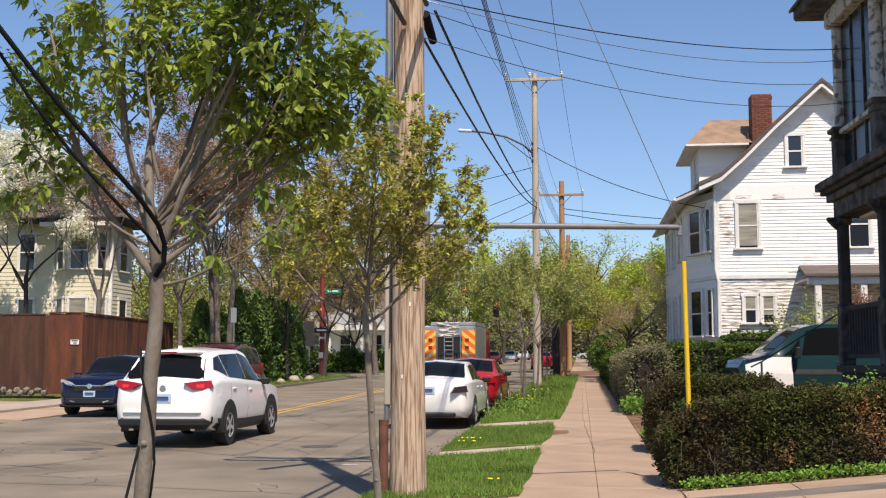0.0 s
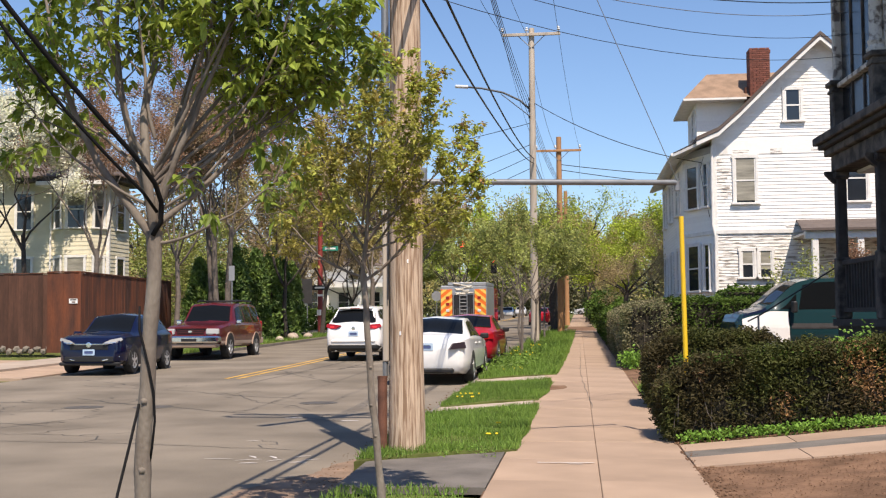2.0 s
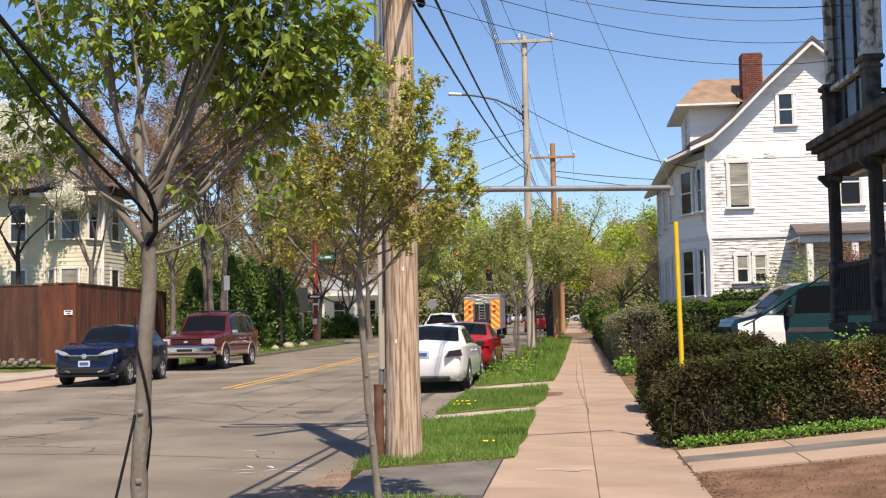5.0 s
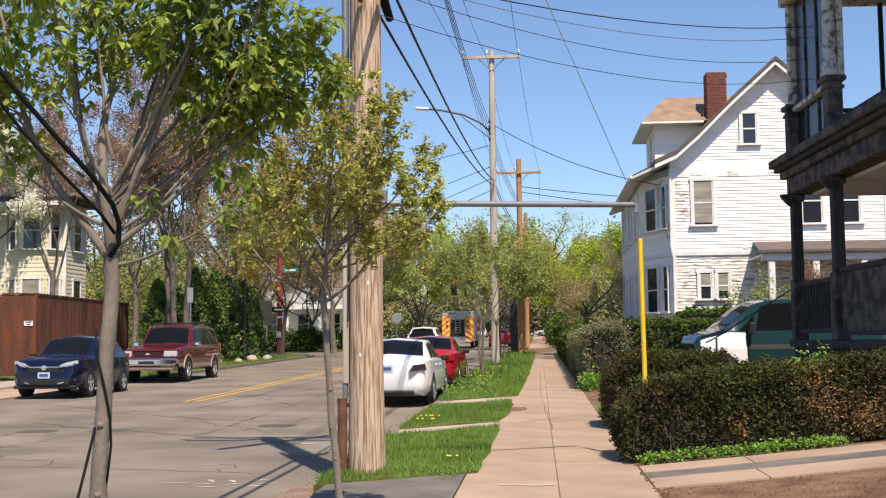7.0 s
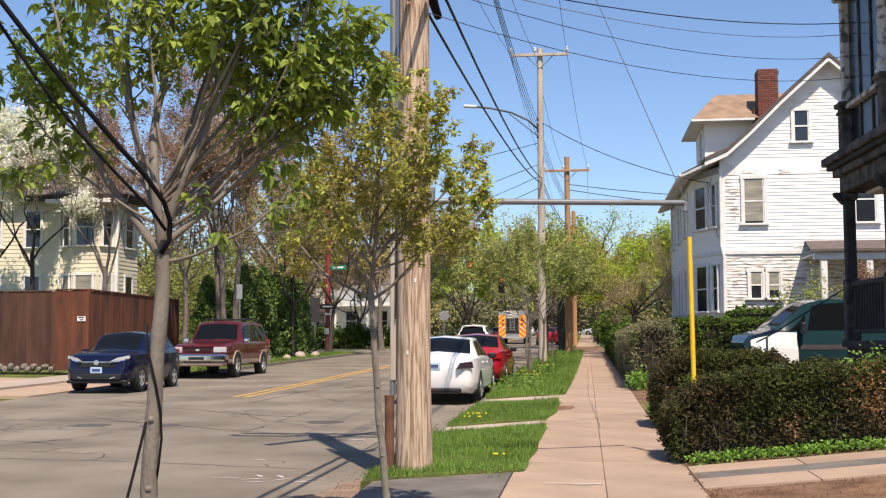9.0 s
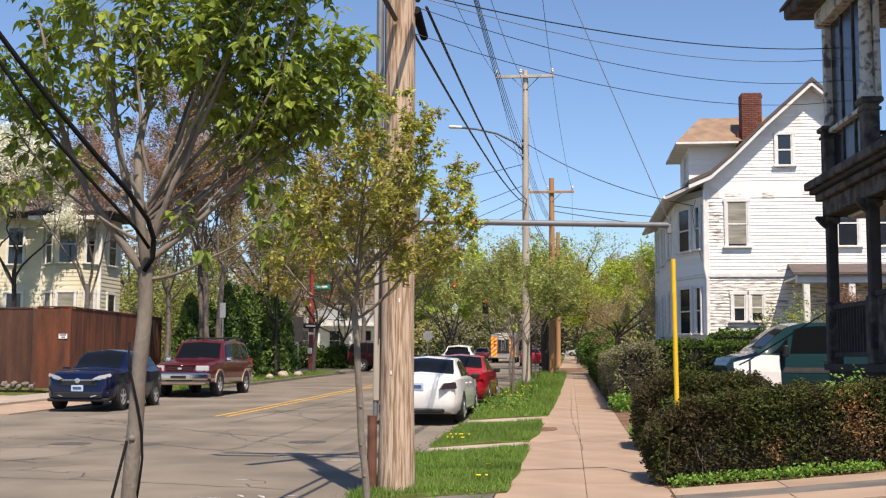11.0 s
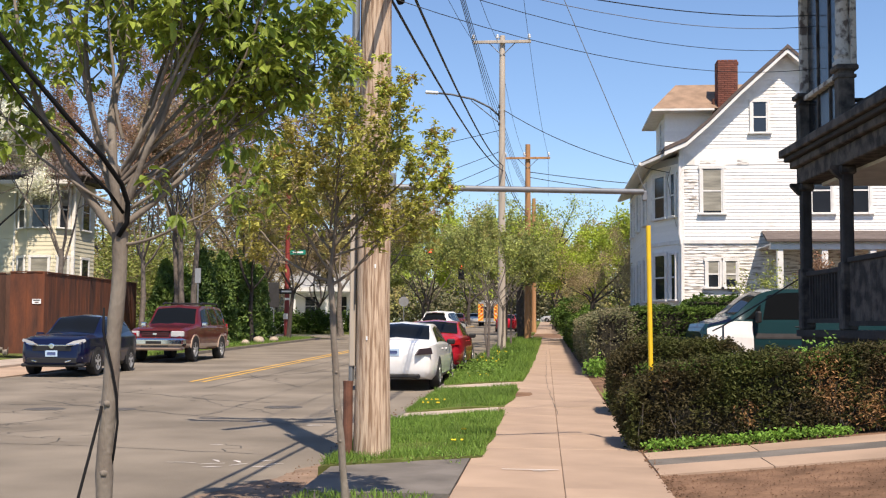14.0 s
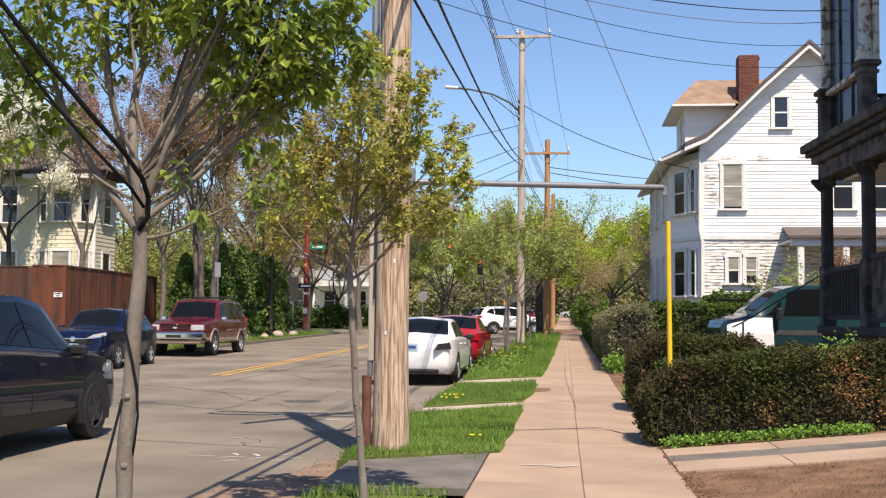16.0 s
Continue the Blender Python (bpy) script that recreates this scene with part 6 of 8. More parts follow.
def hedge(label, x0, x1, y0, y1, z0, z1, n, size, leaf, seed, zf=hz, extra=(), slope=0.0):
    """A clipped hedge: a dark core coloured as inner shade under many leaves, its faces uneven."""
    rg = np.random.default_rng(seed)
    h = thing("hedge", label, "hedge")
    bm = bmesh.new()
    nx, ny, nzz = max(2, int((x1 - x0) / 0.35)), max(2, int((y1 - y0) / 0.35)), 3
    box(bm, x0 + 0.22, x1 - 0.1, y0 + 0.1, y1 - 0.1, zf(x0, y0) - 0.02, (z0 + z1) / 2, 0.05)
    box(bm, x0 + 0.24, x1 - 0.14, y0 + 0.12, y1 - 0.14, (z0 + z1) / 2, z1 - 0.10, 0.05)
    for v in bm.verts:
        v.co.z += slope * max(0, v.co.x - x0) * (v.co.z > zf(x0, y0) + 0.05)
    part("core", bm, M["hedge_core"], h, "dark solid core standing for the shade inside")
    p = rg.uniform(0, 1, (n, 3))
    P = np.stack([x0 + (x1 - x0) * p[:, 0], y0 + (y1 - y0) * p[:, 1], z0 + (z1 - z0) * p[:, 2]], 1)
    areas = np.array([(x1 - x0) * (y1 - y0), (x1 - x0) * (z1 - z0), (y1 - y0) * (z1 - z0)])
    pick = rg.choice(3, n, p=areas / areas.sum())
    for i, k in enumerate(pick):
        if k == 0:
            P[i, 2] = z1
        elif k == 1:
            P[i, 1] = y0 if rg.random() < 0.8 else y1
        else:
            P[i, 0] = x0 if rg.random() < 0.85 else x1
        v = Vector(P[i])
        b = 0.10 * noise.noise(v * 1.6) + 0.07 * noise.noise(v * 4.5)
        c = Vector(((x0 + x1) / 2, (y0 + y1) / 2, (z0 + z1) / 2))
        if k == 0:
            P[i, 2] += b + 0.02
        elif k == 1:
            P[i, 1] -= b
        else:
            P[i, 0] -= b
        P[i, 2] += slope * (P[i, 0] - x0)
    P[:, 2] -= 0.22 * np.exp(-((P[:, 0] - x0) / 0.28) ** 2) * (P[:, 2] - z0) / (z1 - z0)
    P[:, 0] += 0.10 * np.maximum(0, (P[:, 2] - z0) / (z1 - z0) - 0.6) * (pick == 2) + 0.12 * np.maximum(0, 0.35 - (P[:, 2] - z0) / (z1 - z0)) * (pick == 2)
    depth = rg.uniform(-0.17, 0.04, n)
    P[:, 2] += np.where(pick == 0, depth, 0)
    P[:, 1] -= np.where(pick == 1, depth, 0)
    P[:, 0] -= np.where(pick == 2, depth, 0)
    base = np.array([zf(a, b) for a, b in P[:, :2]])
    keep = P[:, 2] > base + 0.03
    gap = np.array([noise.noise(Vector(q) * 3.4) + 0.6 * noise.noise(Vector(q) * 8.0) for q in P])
    keep &= (gap > -0.20) | (pick == 0) | (rg.random(n) < 0.25)      # hollows that show the core's painted shade
    brown = np.zeros(n, bool)
    for bx, bz, br in extra:
        brown |= (np.hypot(P[:, 0] - bx, (P[:, 2] - bz) * 0.8) < br * rg.uniform(0.3, 1.15, n)) & (rg.random(n) < 0.72)
    lf = leaves(rg, P[keep & ~brown], 0.025, 1, size, 1.9, -0.2)
    tagged(part("leaves", lf, M[leaf], h), kind="stuff")
    if brown.any():
        part("dead_leaves", leaves(rg, P[keep & brown], 0.03, 1, size, 1.6, -0.1), M["hedge_brown"], h, "brown withered leaves")
    bm = bmesh.new()
    for k in range(int(6 * (x1 - x0 + y1 - y0))):
        if rg.random() < (x1 - x0) / (x1 - x0 + y1 - y0):
            a = Vector((rg.uniform(x0, x1), y0 + 0.08, 0))
        else:
            a = Vector((x0 + 0.08, rg.uniform(y0, y1), 0))
        a.z = zf(a.x, a.y)
        b = a + Vector((rg.normal(0, 0.12), rg.normal(-0.04, 0.05), rg.uniform(0.2, 0.8) * (z1 - z0)))
        tube(bm, [a, (a + b) / 2 + Vector(rg.normal(0, 0.03, 3)), b], [0.009, 0.006, 0.003], 4, cap=False)
    tagged(part("twig", bm, M["bark_grey"], h, "bare grey twigs"), kind="stuff")
    return h


hedge("dark clipped evergreen hedge with brown withered patches", 0.95, 7.5, 12.85, 14.0, 0.12, 0.96, 105000, 0.030, "hedge_leaf", 11, extra=((3.10, 0.90, 0.26), (3.25, 0.65, 0.24), (3.72, 0.78, 0.28), (3.55, 0.5, 0.2), (2.25, 0.50, 0.16), (1.35, 0.85, 0.08), (4.3, 0.8, 0.25)), slope=0.085)
hedge("low dark evergreen hedge behind the first one", 1.04, 2.9, 17.6, 18.7, 0.15, 1.22, 26000, 0.034, "hedge_leaf", 12)
hedge("tall straggly hedge with grey bare twigs along the pavement", 1.12, 2.2, 28.6, 44.0, 0.3, 1.85, 24000, 0.055, "hedge_twig", 13)
hedge("clipped green hedge beyond the driveway", 2.1, 9.0, 32.4, 33.6, 0.4, 2.0, 18000, 0.06, "hedge_green", 14)
hedge("green hedge along the pavement", 1.12, 2.4, 44.0, 67.0, 0.4, 2.0, 12000, 0.10, "hedge_green", 15)
hedge("dense green shrubs before the white house", 4.2, 8.2, 35.2, 36.8, 0.5, 2.35, 4000, 0.09, "hedge_green", 16)


def blades(label, areas, per_m2, h, material, seed, zlift=0.108):
    rg = np.random.default_rng(seed)
    V, F = [], []
    for x0, x1, y0, y1, k in areas:
        n = int(abs(x1 - x0) * (y1 - y0) * per_m2)
        u = rg.uniform(0, 1, n)
        if isinstance(k, tuple):
            q = rg.uniform(0, 1, n)
            y = (y0 + k[0] * u) * (1 - q) + (y1 + k[1] * u) * q
            x = np.array([x0 + (turf_edge(b) + 0.02 - x0) * a for a, b in zip(u, y)])
        else:
            x = x0 + (x1 - x0) * u
            y = rg.uniform(y0, y1, n)
        for i in range(n):
            cl = 0.55 + 0.9 * max(0, noise.noise((x[i] * 1.7, y[i] * 1.7, seed)) + 0.35)
            hh = h * rg.uniform(0.5, 1.2) * cl
            a = rg.uniform(0, math.pi)
            w = 0.006 + 0.004 * (h > 0.1)
            z = gz(x[i], y[i]) + zlift + 0.012
            lx, ly = rg.normal(0, 0.35, 2) * hh
            b = len(V)
            dx, dy = math.cos(a) * w, math.sin(a) * w
            V += [(x[i] - dx, y[i] - dy, z), (x[i] + dx, y[i] + dy, z), (x[i] + lx, y[i] + ly, z + hh)]
            F.append((b, b + 1, b + 2))
    return tagged(part("grass", (V, F), material), label, "grass", kind="stuff")


blades("fresh green grass on the verge", [(-2.2, -0.66, 10.9, 16.2, (1.05, 1.7)), (-2.2, -0.62, 17.6, 22.7, (1.6, 1.4))], 2300, 0.085, M["grass"], 21)
blades("longer green grass along the kerb", [(-2.2, -0.45, 24.4, 34, (1.8, 0.0))], 900, 0.15, M["grass"], 22)
blades("longer green grass along the kerb", [(-2.2, -0.35, 34, 66, (0.0, 0.0))], 260, 0.22, M["grass"], 23)
blades("grass across the street", [(KERB_L - 1.9, KERB_L - 0.15, 37, 66, 0)], 120, 0.16, M["grass"], 24)
blades("grass by the apron", [(-2.0, -0.9, 7.6, 9.2, 0)], 900, 0.07, M["grass"], 25)
blades("grass tuft beside the pavement", [(1.08, 1.45, 19.6, 21.4, 0)], 1200, 0.2, M["grass"], 26)


def weeds(label, pts, spread, per, size, seed, mt="weed"):
    rg = np.random.default_rng(seed)
    v, f = leaves(rg, pts, spread, per, size, 1.1, -0.5)
    tagged(part("weeds", (v, f), M[mt]), label, "weeds", kind="stuff")


_r = np.random.default_rng(31)
weeds("bright green weeds at the hedge's foot", [(x, 12.70 + 0.05 * math.sin(x * 5), hz(x, 12.7) + 0.07) for x in np.linspace(1.12, 3.3, 60)], (0.05, 0.07, 0.03), 24, 0.042, 32)
weeds("bright green weeds at the hedge's foot", [(x, 12.75, hz(x, 12.7) + 0.12) for x in np.linspace(4.0, 4.6, 14)], (0.06, 0.07, 0.09), 30, 0.05, 33)
weeds("fresh green shoots on top of the hedge", [(x, 13.2 + 0.4 * _r.random(), 1.0 + 0.085 * (x - 1.06) + 0.18 * _r.random()) for x in np.linspace(2.95, 3.3, 12)], (0.04, 0.06, 0.05), 8, 0.045, 37)
weeds("yellowish young tips along the hedge", [(x, 12.8 + 0.9 * _r.random(), 0.97 + 0.085 * (x - 1.06) + 0.03 * _r.random()) for x in np.linspace(1.1, 5, 300)], (0.06, 0.06, 0.03), 6, 0.035, 38, "hedge_green")
weeds("leafy weeds in the verge", [(_r.uniform(-2.05, -0.9), _r.uniform(11.3, 16.5), 0.15) for k in range(60)], (0.05, 0.05, 0.02), 9, 0.035, 34, "grass")
weeds("tall leafy weeds along the kerb", [(_r.uniform(-2.1, -1.2), _r.uniform(26.5, 40), 0.36) for k in range(150)], (0.12, 0.12, 0.09), 12, 0.09, 35, "grass")
weeds("ivy on the ground by the tall hedge", [(_r.uniform(1.08, 1.5), 27.8 + 0.8 * _r.random(), 0.45) for k in range(30)], (0.1, 0.1, 0.12), 12, 0.09, 36)


def dandelions(places):
    for x, y, s in places:
        d = thing("dandelion", "yellow dandelion in the grass", "flower", pose(x, y, gz(x, y) + 0.11), group="dandelions in the verge")
        part("stalk", tube(bmesh.new(), [(0, 0, 0), (0.01, 0, 0.10 * s)], 0.004, 5), M["grass"], d)
        part("head", lathe(bmesh.new(), [(0.006, 0.09 * s), (0.018, 0.10 * s), (0.019, 0.105 * s), (0.008, 0.115 * s)], 9), M["dandelion"], d)


dandelions([(-1.85 + 0.16 * math.sin(k * 2.3), 18.7 + 0.35 * math.cos(k * 3.1), 1.0) for k in range(9)] + [(-1.0 + 0.06 * math.sin(k * 4), 13.2 + 0.9 * math.cos(k * 2.1), 0.85) for k in range(5)]
           + [(-1.6 + 0.3 * math.sin(k * 2.9), 26.6 + 0.6 * math.cos(k * 1.7), 1.2) for k in range(6)] + [(-1.7 + 0.35 * math.sin(k * 2.7), 36 + 4.0 * math.cos(k * 1.3), 2.0) for k in range(18)])


# the nearest street trees: slim young trunks, limbs that curve upwards, twigs that end in whorls of hanging leaves
def blades_of(rg, bases, dirs, per, length, wide, droop, lift=0.0):
    """Whorls of folded, pointed leaves at twig ends. Returns (verts, faces)."""
    B = np.repeat(np.asarray(bases, float), per, axis=0)
    D = np.repeat(np.asarray(dirs, float), per, axis=0)
    n = len(B)
    d = rg.normal(0, 1, (n, 3))
    d[:, 2] *= 0.5
    d /= np.linalg.norm(d, axis=1)[:, None]
    d = d + D * 0.7
    d[:, 2] += lift - droop * rg.uniform(0.3, 1.4, n)
    d /= np.linalg.norm(d, axis=1)[:, None]
    s = np.cross(d, np.tile([0.0, 0.0, 1.0], (n, 1)) + rg.normal(0, 0.35, (n, 3)))
    s /= np.linalg.norm(s, axis=1)[:, None] + 1e-9
    nn = np.cross(s, d)
    L = (length * rg.uniform(0.55, 1.2, n))[:, None]
    W = L * wide * rg.uniform(0.8, 1.15, n)[:, None]
    o = B + rg.normal(0, 0.012, (n, 3)) + d * L * 0.12
    sag = np.array([0.0, 0.0, -1.0])
    rib = [o, o + d * L * 0.38 + nn * L * 0.04, o + d * L * 0.72 + sag * L * 0.05, o + d * L + sag * L * 0.16]
    ed = [rib[1] + s * W + nn * W * 0.35, rib[2] + s * W * 0.72 + nn * W * 0.3, rib[1] - s * W + nn * W * 0.35, rib[2] - s * W * 0.72 + nn * W * 0.3]
    v = np.stack(rib + ed, 1).reshape(-1, 3)
    i = np.arange(n)[:, None] * 8
    f = np.concatenate([i + q for q in ([0, 1, 4], [1, 2, 5], [1, 5, 4], [2, 3, 5], [0, 6, 1], [1, 6, 7], [1, 7, 2], [2, 7, 3])], 1).reshape(-1, 3)
    return v.tolist(), f.tolist()


def shoot(rg, bm, start, d, length, r, rise, wob, seg, steps, end=0.3):
    """One curving shoot; returns its points and directions."""
    d = Vector(d).normalized()
    pts, ds = [Vector(start)], [d.copy()]
    for k in range(steps):
        d = (d + Vector(rg.normal(0, wob, 3)) + Vector((0, 0, rise / steps))).normalized()
        pts.append(pts[-1] + d * length / steps)
        ds.append(d.copy())
    tube(bm, pts, [r * (1 - (1 - end) * k / steps) for k in range(steps + 1)], seg, cap=False)
    return pts, ds


def young_tree(label, base, crotch, limbs, r0, leaf, leaf_len, per, seed, twig=0.42, gap=0.12, rise=0.7, wide=0.24, droop=0.8, shoots=3, lift=0.0, tip=None, clear=0.26):
    rg = np.random.default_rng(seed)
    t = thing("young_tree", label, "tree")
    bm = bmesh.new()
    b, c = Vector(base), Vector(crotch)
    n = 30
    pts, rad = [], []
    for k in range(n + 1):
        u = k / n
        p = b.lerp(c, u)
        p.x += 0.005 * math.sin(u * 9) + 0.003 * math.sin(u * 23)
        knot = sum(math.exp(-((u - q) / 0.012) ** 2) for q in (0.31, 0.44, 0.60, 0.80))
        pts.append(p)
        rad.append(r0 * (1.25 - 0.25 * min(1, u * 6)) * (1 - 0.22 * u) * (1 + 0.03 * math.sin(u * 31) + 0.10 * knot) + r0 * 0.35 * max(0, u - 0.9) * 5)
    tube(bm, pts, rad, 14)
    for u in (0.31, 0.44, 0.60):
        bmesh.ops.create_icosphere(bm, subdivisions=1, radius=r0 * 0.5, matrix=Matrix.Translation(b.lerp(c, u) + Vector((rg.normal(0, r0 * 0.3), -r0 * 0.72, 0))))
    part("trunk", bm, M["bark"], t, "smooth grey-brown young bark", smooth=60)
    ends, outs, tops, topd = [], [], [], []
    for d, L, r, zoff, dens in limbs:
        bm = bmesh.new()
        lp, ld = shoot(rg, bm, c + Vector((0, 0, zoff)), d, L, r, rise, 0.08, 9, 12, 0.25)
        s = clear
        while s < 1.0:
            k = min(int(s * 12), 11)
            o = lp[k].lerp(lp[k + 1], s * 12 - k)
            side = Vector(rg.normal(0, 1, 3))
            side = (side - ld[k] * side.dot(ld[k])).normalized()
            tl = twig * (1.15 - 0.6 * s) * rg.uniform(0.6, 1.2)
            tp, td = shoot(rg, bm, o, ld[k] * 0.75 + side * rg.uniform(0.5, 1.0), tl, max(0.0022, r * 0.34 * (1.2 - s)), rise * 0.5, 0.11, 5, 5)
            for j in range(shoots):
                q = int(rg.integers(2, 6))
                sd = Vector(rg.normal(0, 0.8, 3))
                fp, fd = shoot(rg, bm, tp[q], td[q] + sd, tl * rg.uniform(0.25, 0.5), 0.0018, 0.2, 0.12, 4, 3)
                if rg.random() < dens:
                    ends.append(tuple(fp[-1])), outs.append(tuple(fd[-1]))
                    if rg.random() < 0.6:
                        ends.append(tuple(fp[1])), outs.append(tuple(fd[1]))
            if rg.random() < dens:
                for q in (3, 5):
                    ends.append(tuple(tp[q])), outs.append(tuple(td[q]))
            if s > 0.72:
                tops.append(tuple(tp[-1])), topd.append(tuple(td[-1]))
            s += gap / L * rg.uniform(0.7, 1.3)
        ends.append(tuple(lp[-1])), outs.append(tuple(ld[-1]))
        part("branch", bm, M["bark"], t, smooth=60)
    part("leaves", blades_of(rg, ends, outs, per, leaf_len, wide, droop, lift), leaf, t, "fresh young leaves")
    if tip:
        part("young_leaves", blades_of(rg, tops, topd, per + 2, leaf_len * 0.85, wide, droop * 0.5, lift), tip, t, "bronze youngest leaves")
    return t


young_tree("young street tree with fresh green leaves, black hose on its trunk", (-1.862, 4.6, 0.08), (-1.796, 4.6, 1.88),
           [((-0.75, 0.1, 0.85), 1.25, 0.021, -0.04, 0.9), ((-0.42, 0.25, 1.0), 1.45, 0.020, 0.02, 0.9), ((-0.03, -0.1, 1.0), 1.5, 0.024, 0.0, 0.85), ((0.30, 0.15, 1.0), 1.5, 0.020, 0.10, 0.9), ((0.52, -0.15, 0.9), 1.3, 0.016, 0.06, 1.0), ((0.90, 0.1, 0.66), 1.02, 0.016, 0.02, 1.0),
            ((1.0, -0.05, 0.04), 0.66, 0.008, -0.05, 0.35), ((-1.0, -0.2, 0.42), 0.95, 0.008, 0.10, 0.7), ((0.15, 0.5, 0.9), 1.1, 0.012, 0.22, 0.9), ((-0.5, -0.45, 0.85), 1.1, 0.011, 0.24, 0.9), ((0.9, 0.35, 0.62), 1.0, 0.011, 0.12, 1.0), ((0.75, -0.35, 0.8), 1.05, 0.011, 0.26, 1.0), ((0.62, 0.4, 0.95), 1.15, 0.011, 0.26, 1.0), ((0.95, 0.1, 0.40), 0.92, 0.008, 0.08, 1.0), ((-0.8, 0.4, 0.6), 0.95, 0.010, 0.20, 0.8), ((0.82, -0.1, 0.85), 1.1, 0.011, 0.22, 1.0), ((0.95, 0.2, 0.72), 1.1, 0.010, 0.16, 1.0), ((-0.3, -0.2, 0.9), 0.95, 0.009, 0.40, 0.9), ((1.0, 0.15, 0.80), 1.35, 0.010, 0.20, 0.7), ((0.95, -0.2, 0.95), 1.4, 0.010, 0.24, 0.6), ((1.0, 0.45, 0.70), 1.25, 0.009, 0.16, 0.6)],
           0.0375, M["leaf_fresh"], 0.064, 5, 41, 0.36, 0.053, 0.65, 0.24, 0.8, 3, 0.0, None, 0.42)
young_tree("young street tree with bronze-green new leaves", (-1.478, 8.35, 0.08), (-1.62, 8.35, 1.84),
           [((0.06, 0.05, 1.0), 1.75, 0.018, 0.0, 1.0), ((-1.0, 0.1, 0.45), 1.0, 0.012, -0.02, 1.0), ((1.0, -0.1, 0.5), 1.2, 0.013, -0.06, 1.0), ((-0.55, -0.5, 0.6), 1.05, 0.011, 0.06, 1.0), ((0.5, 0.6, 0.6), 1.1, 0.011, 0.10, 1.0), ((0.72, -0.35, 0.7), 1.25, 0.012, 0.20, 1.0), ((-0.7, 0.5, 0.6), 1.0, 0.010, 0.22, 1.0), ((0.85, 0.2, 0.6), 1.15, 0.011, 0.30, 1.0),
            ((-0.7, -0.1, 0.8), 1.05, 0.010, 0.34, 1.0), ((0.2, -0.7, 0.7), 1.0, 0.010, 0.38, 1.0), ((0.62, 0.1, 0.85), 1.15, 0.010, 0.48, 1.0), ((-0.4, 0.4, 0.9), 1.05, 0.009, 0.55, 1.0), ((0.45, -0.2, 0.9), 1.0, 0.009, 0.66, 1.0), ((0.95, 0.0, 0.3), 1.05, 0.010, 0.16, 1.0)],
           0.029, M["leaf_bronze"], 0.047, 9, 42, 0.32, 0.046, 0.9, 0.27, 0.35, 3, 0.15, M["leaf_copper"], 0.24)
# the black hose that ties the nearest tree
hose = thing("tree_tie", "black rubber hose tied round the young tree", "tree tie")
part("hose", tube(bmesh.new(), [(-2.39, 3.62, 3.16), (-2.149, 3.85, 2.755), (-2.048, 3.95, 2.593), (-1.954, 4.08, 2.436), (-1.849, 4.20, 2.282), (-1.777, 4.34, 2.164), (-1.745, 4.47, 2.07), (-1.743, 4.54, 1.998), (-1.754, 4.565, 1.918), (-1.79, 4.565, 1.86)], 0.0108, 8), M["strap"], hose, smooth=True)
part("hose", tube(bmesh.new(), [(-2.50, 3.80, 3.19), (-2.249, 4.0, 2.733), (-2.123, 4.10, 2.513), (-2.018, 4.22, 2.336), (-1.908, 4.34, 2.183), (-1.794, 4.47, 2.031), (-1.766, 4.55, 1.958)], 0.0075, 8), M["strap"], hose, smooth=True)
part("hose", tube(bmesh.new(), [(-1.850, 4.578, 1.56), (-1.845, 4.566, 1.46), (-1.828, 4.560, 1.41), (-1.800, 4.562, 1.30), (-1.783, 4.572, 1.20), (-1.779, 4.58, 1.08), (-1.795, 4.59, 0.96), (-1.81, 4.605, 0.90)], 0.0055, 8), M["strap"], hose, smooth=True)
part("hose", tube(bmesh.new(), [(-1.845, 4.57, 1.15), (-1.85, 4.555, 1.10), (-1.862, 4.50, 0.96), (-1.875, 4.43, 0.80), (-1.90, 4.35, 0.5), (-1.93, 4.30, 0.1)], 0.0065, 8), M["strap"], hose, smooth=True)


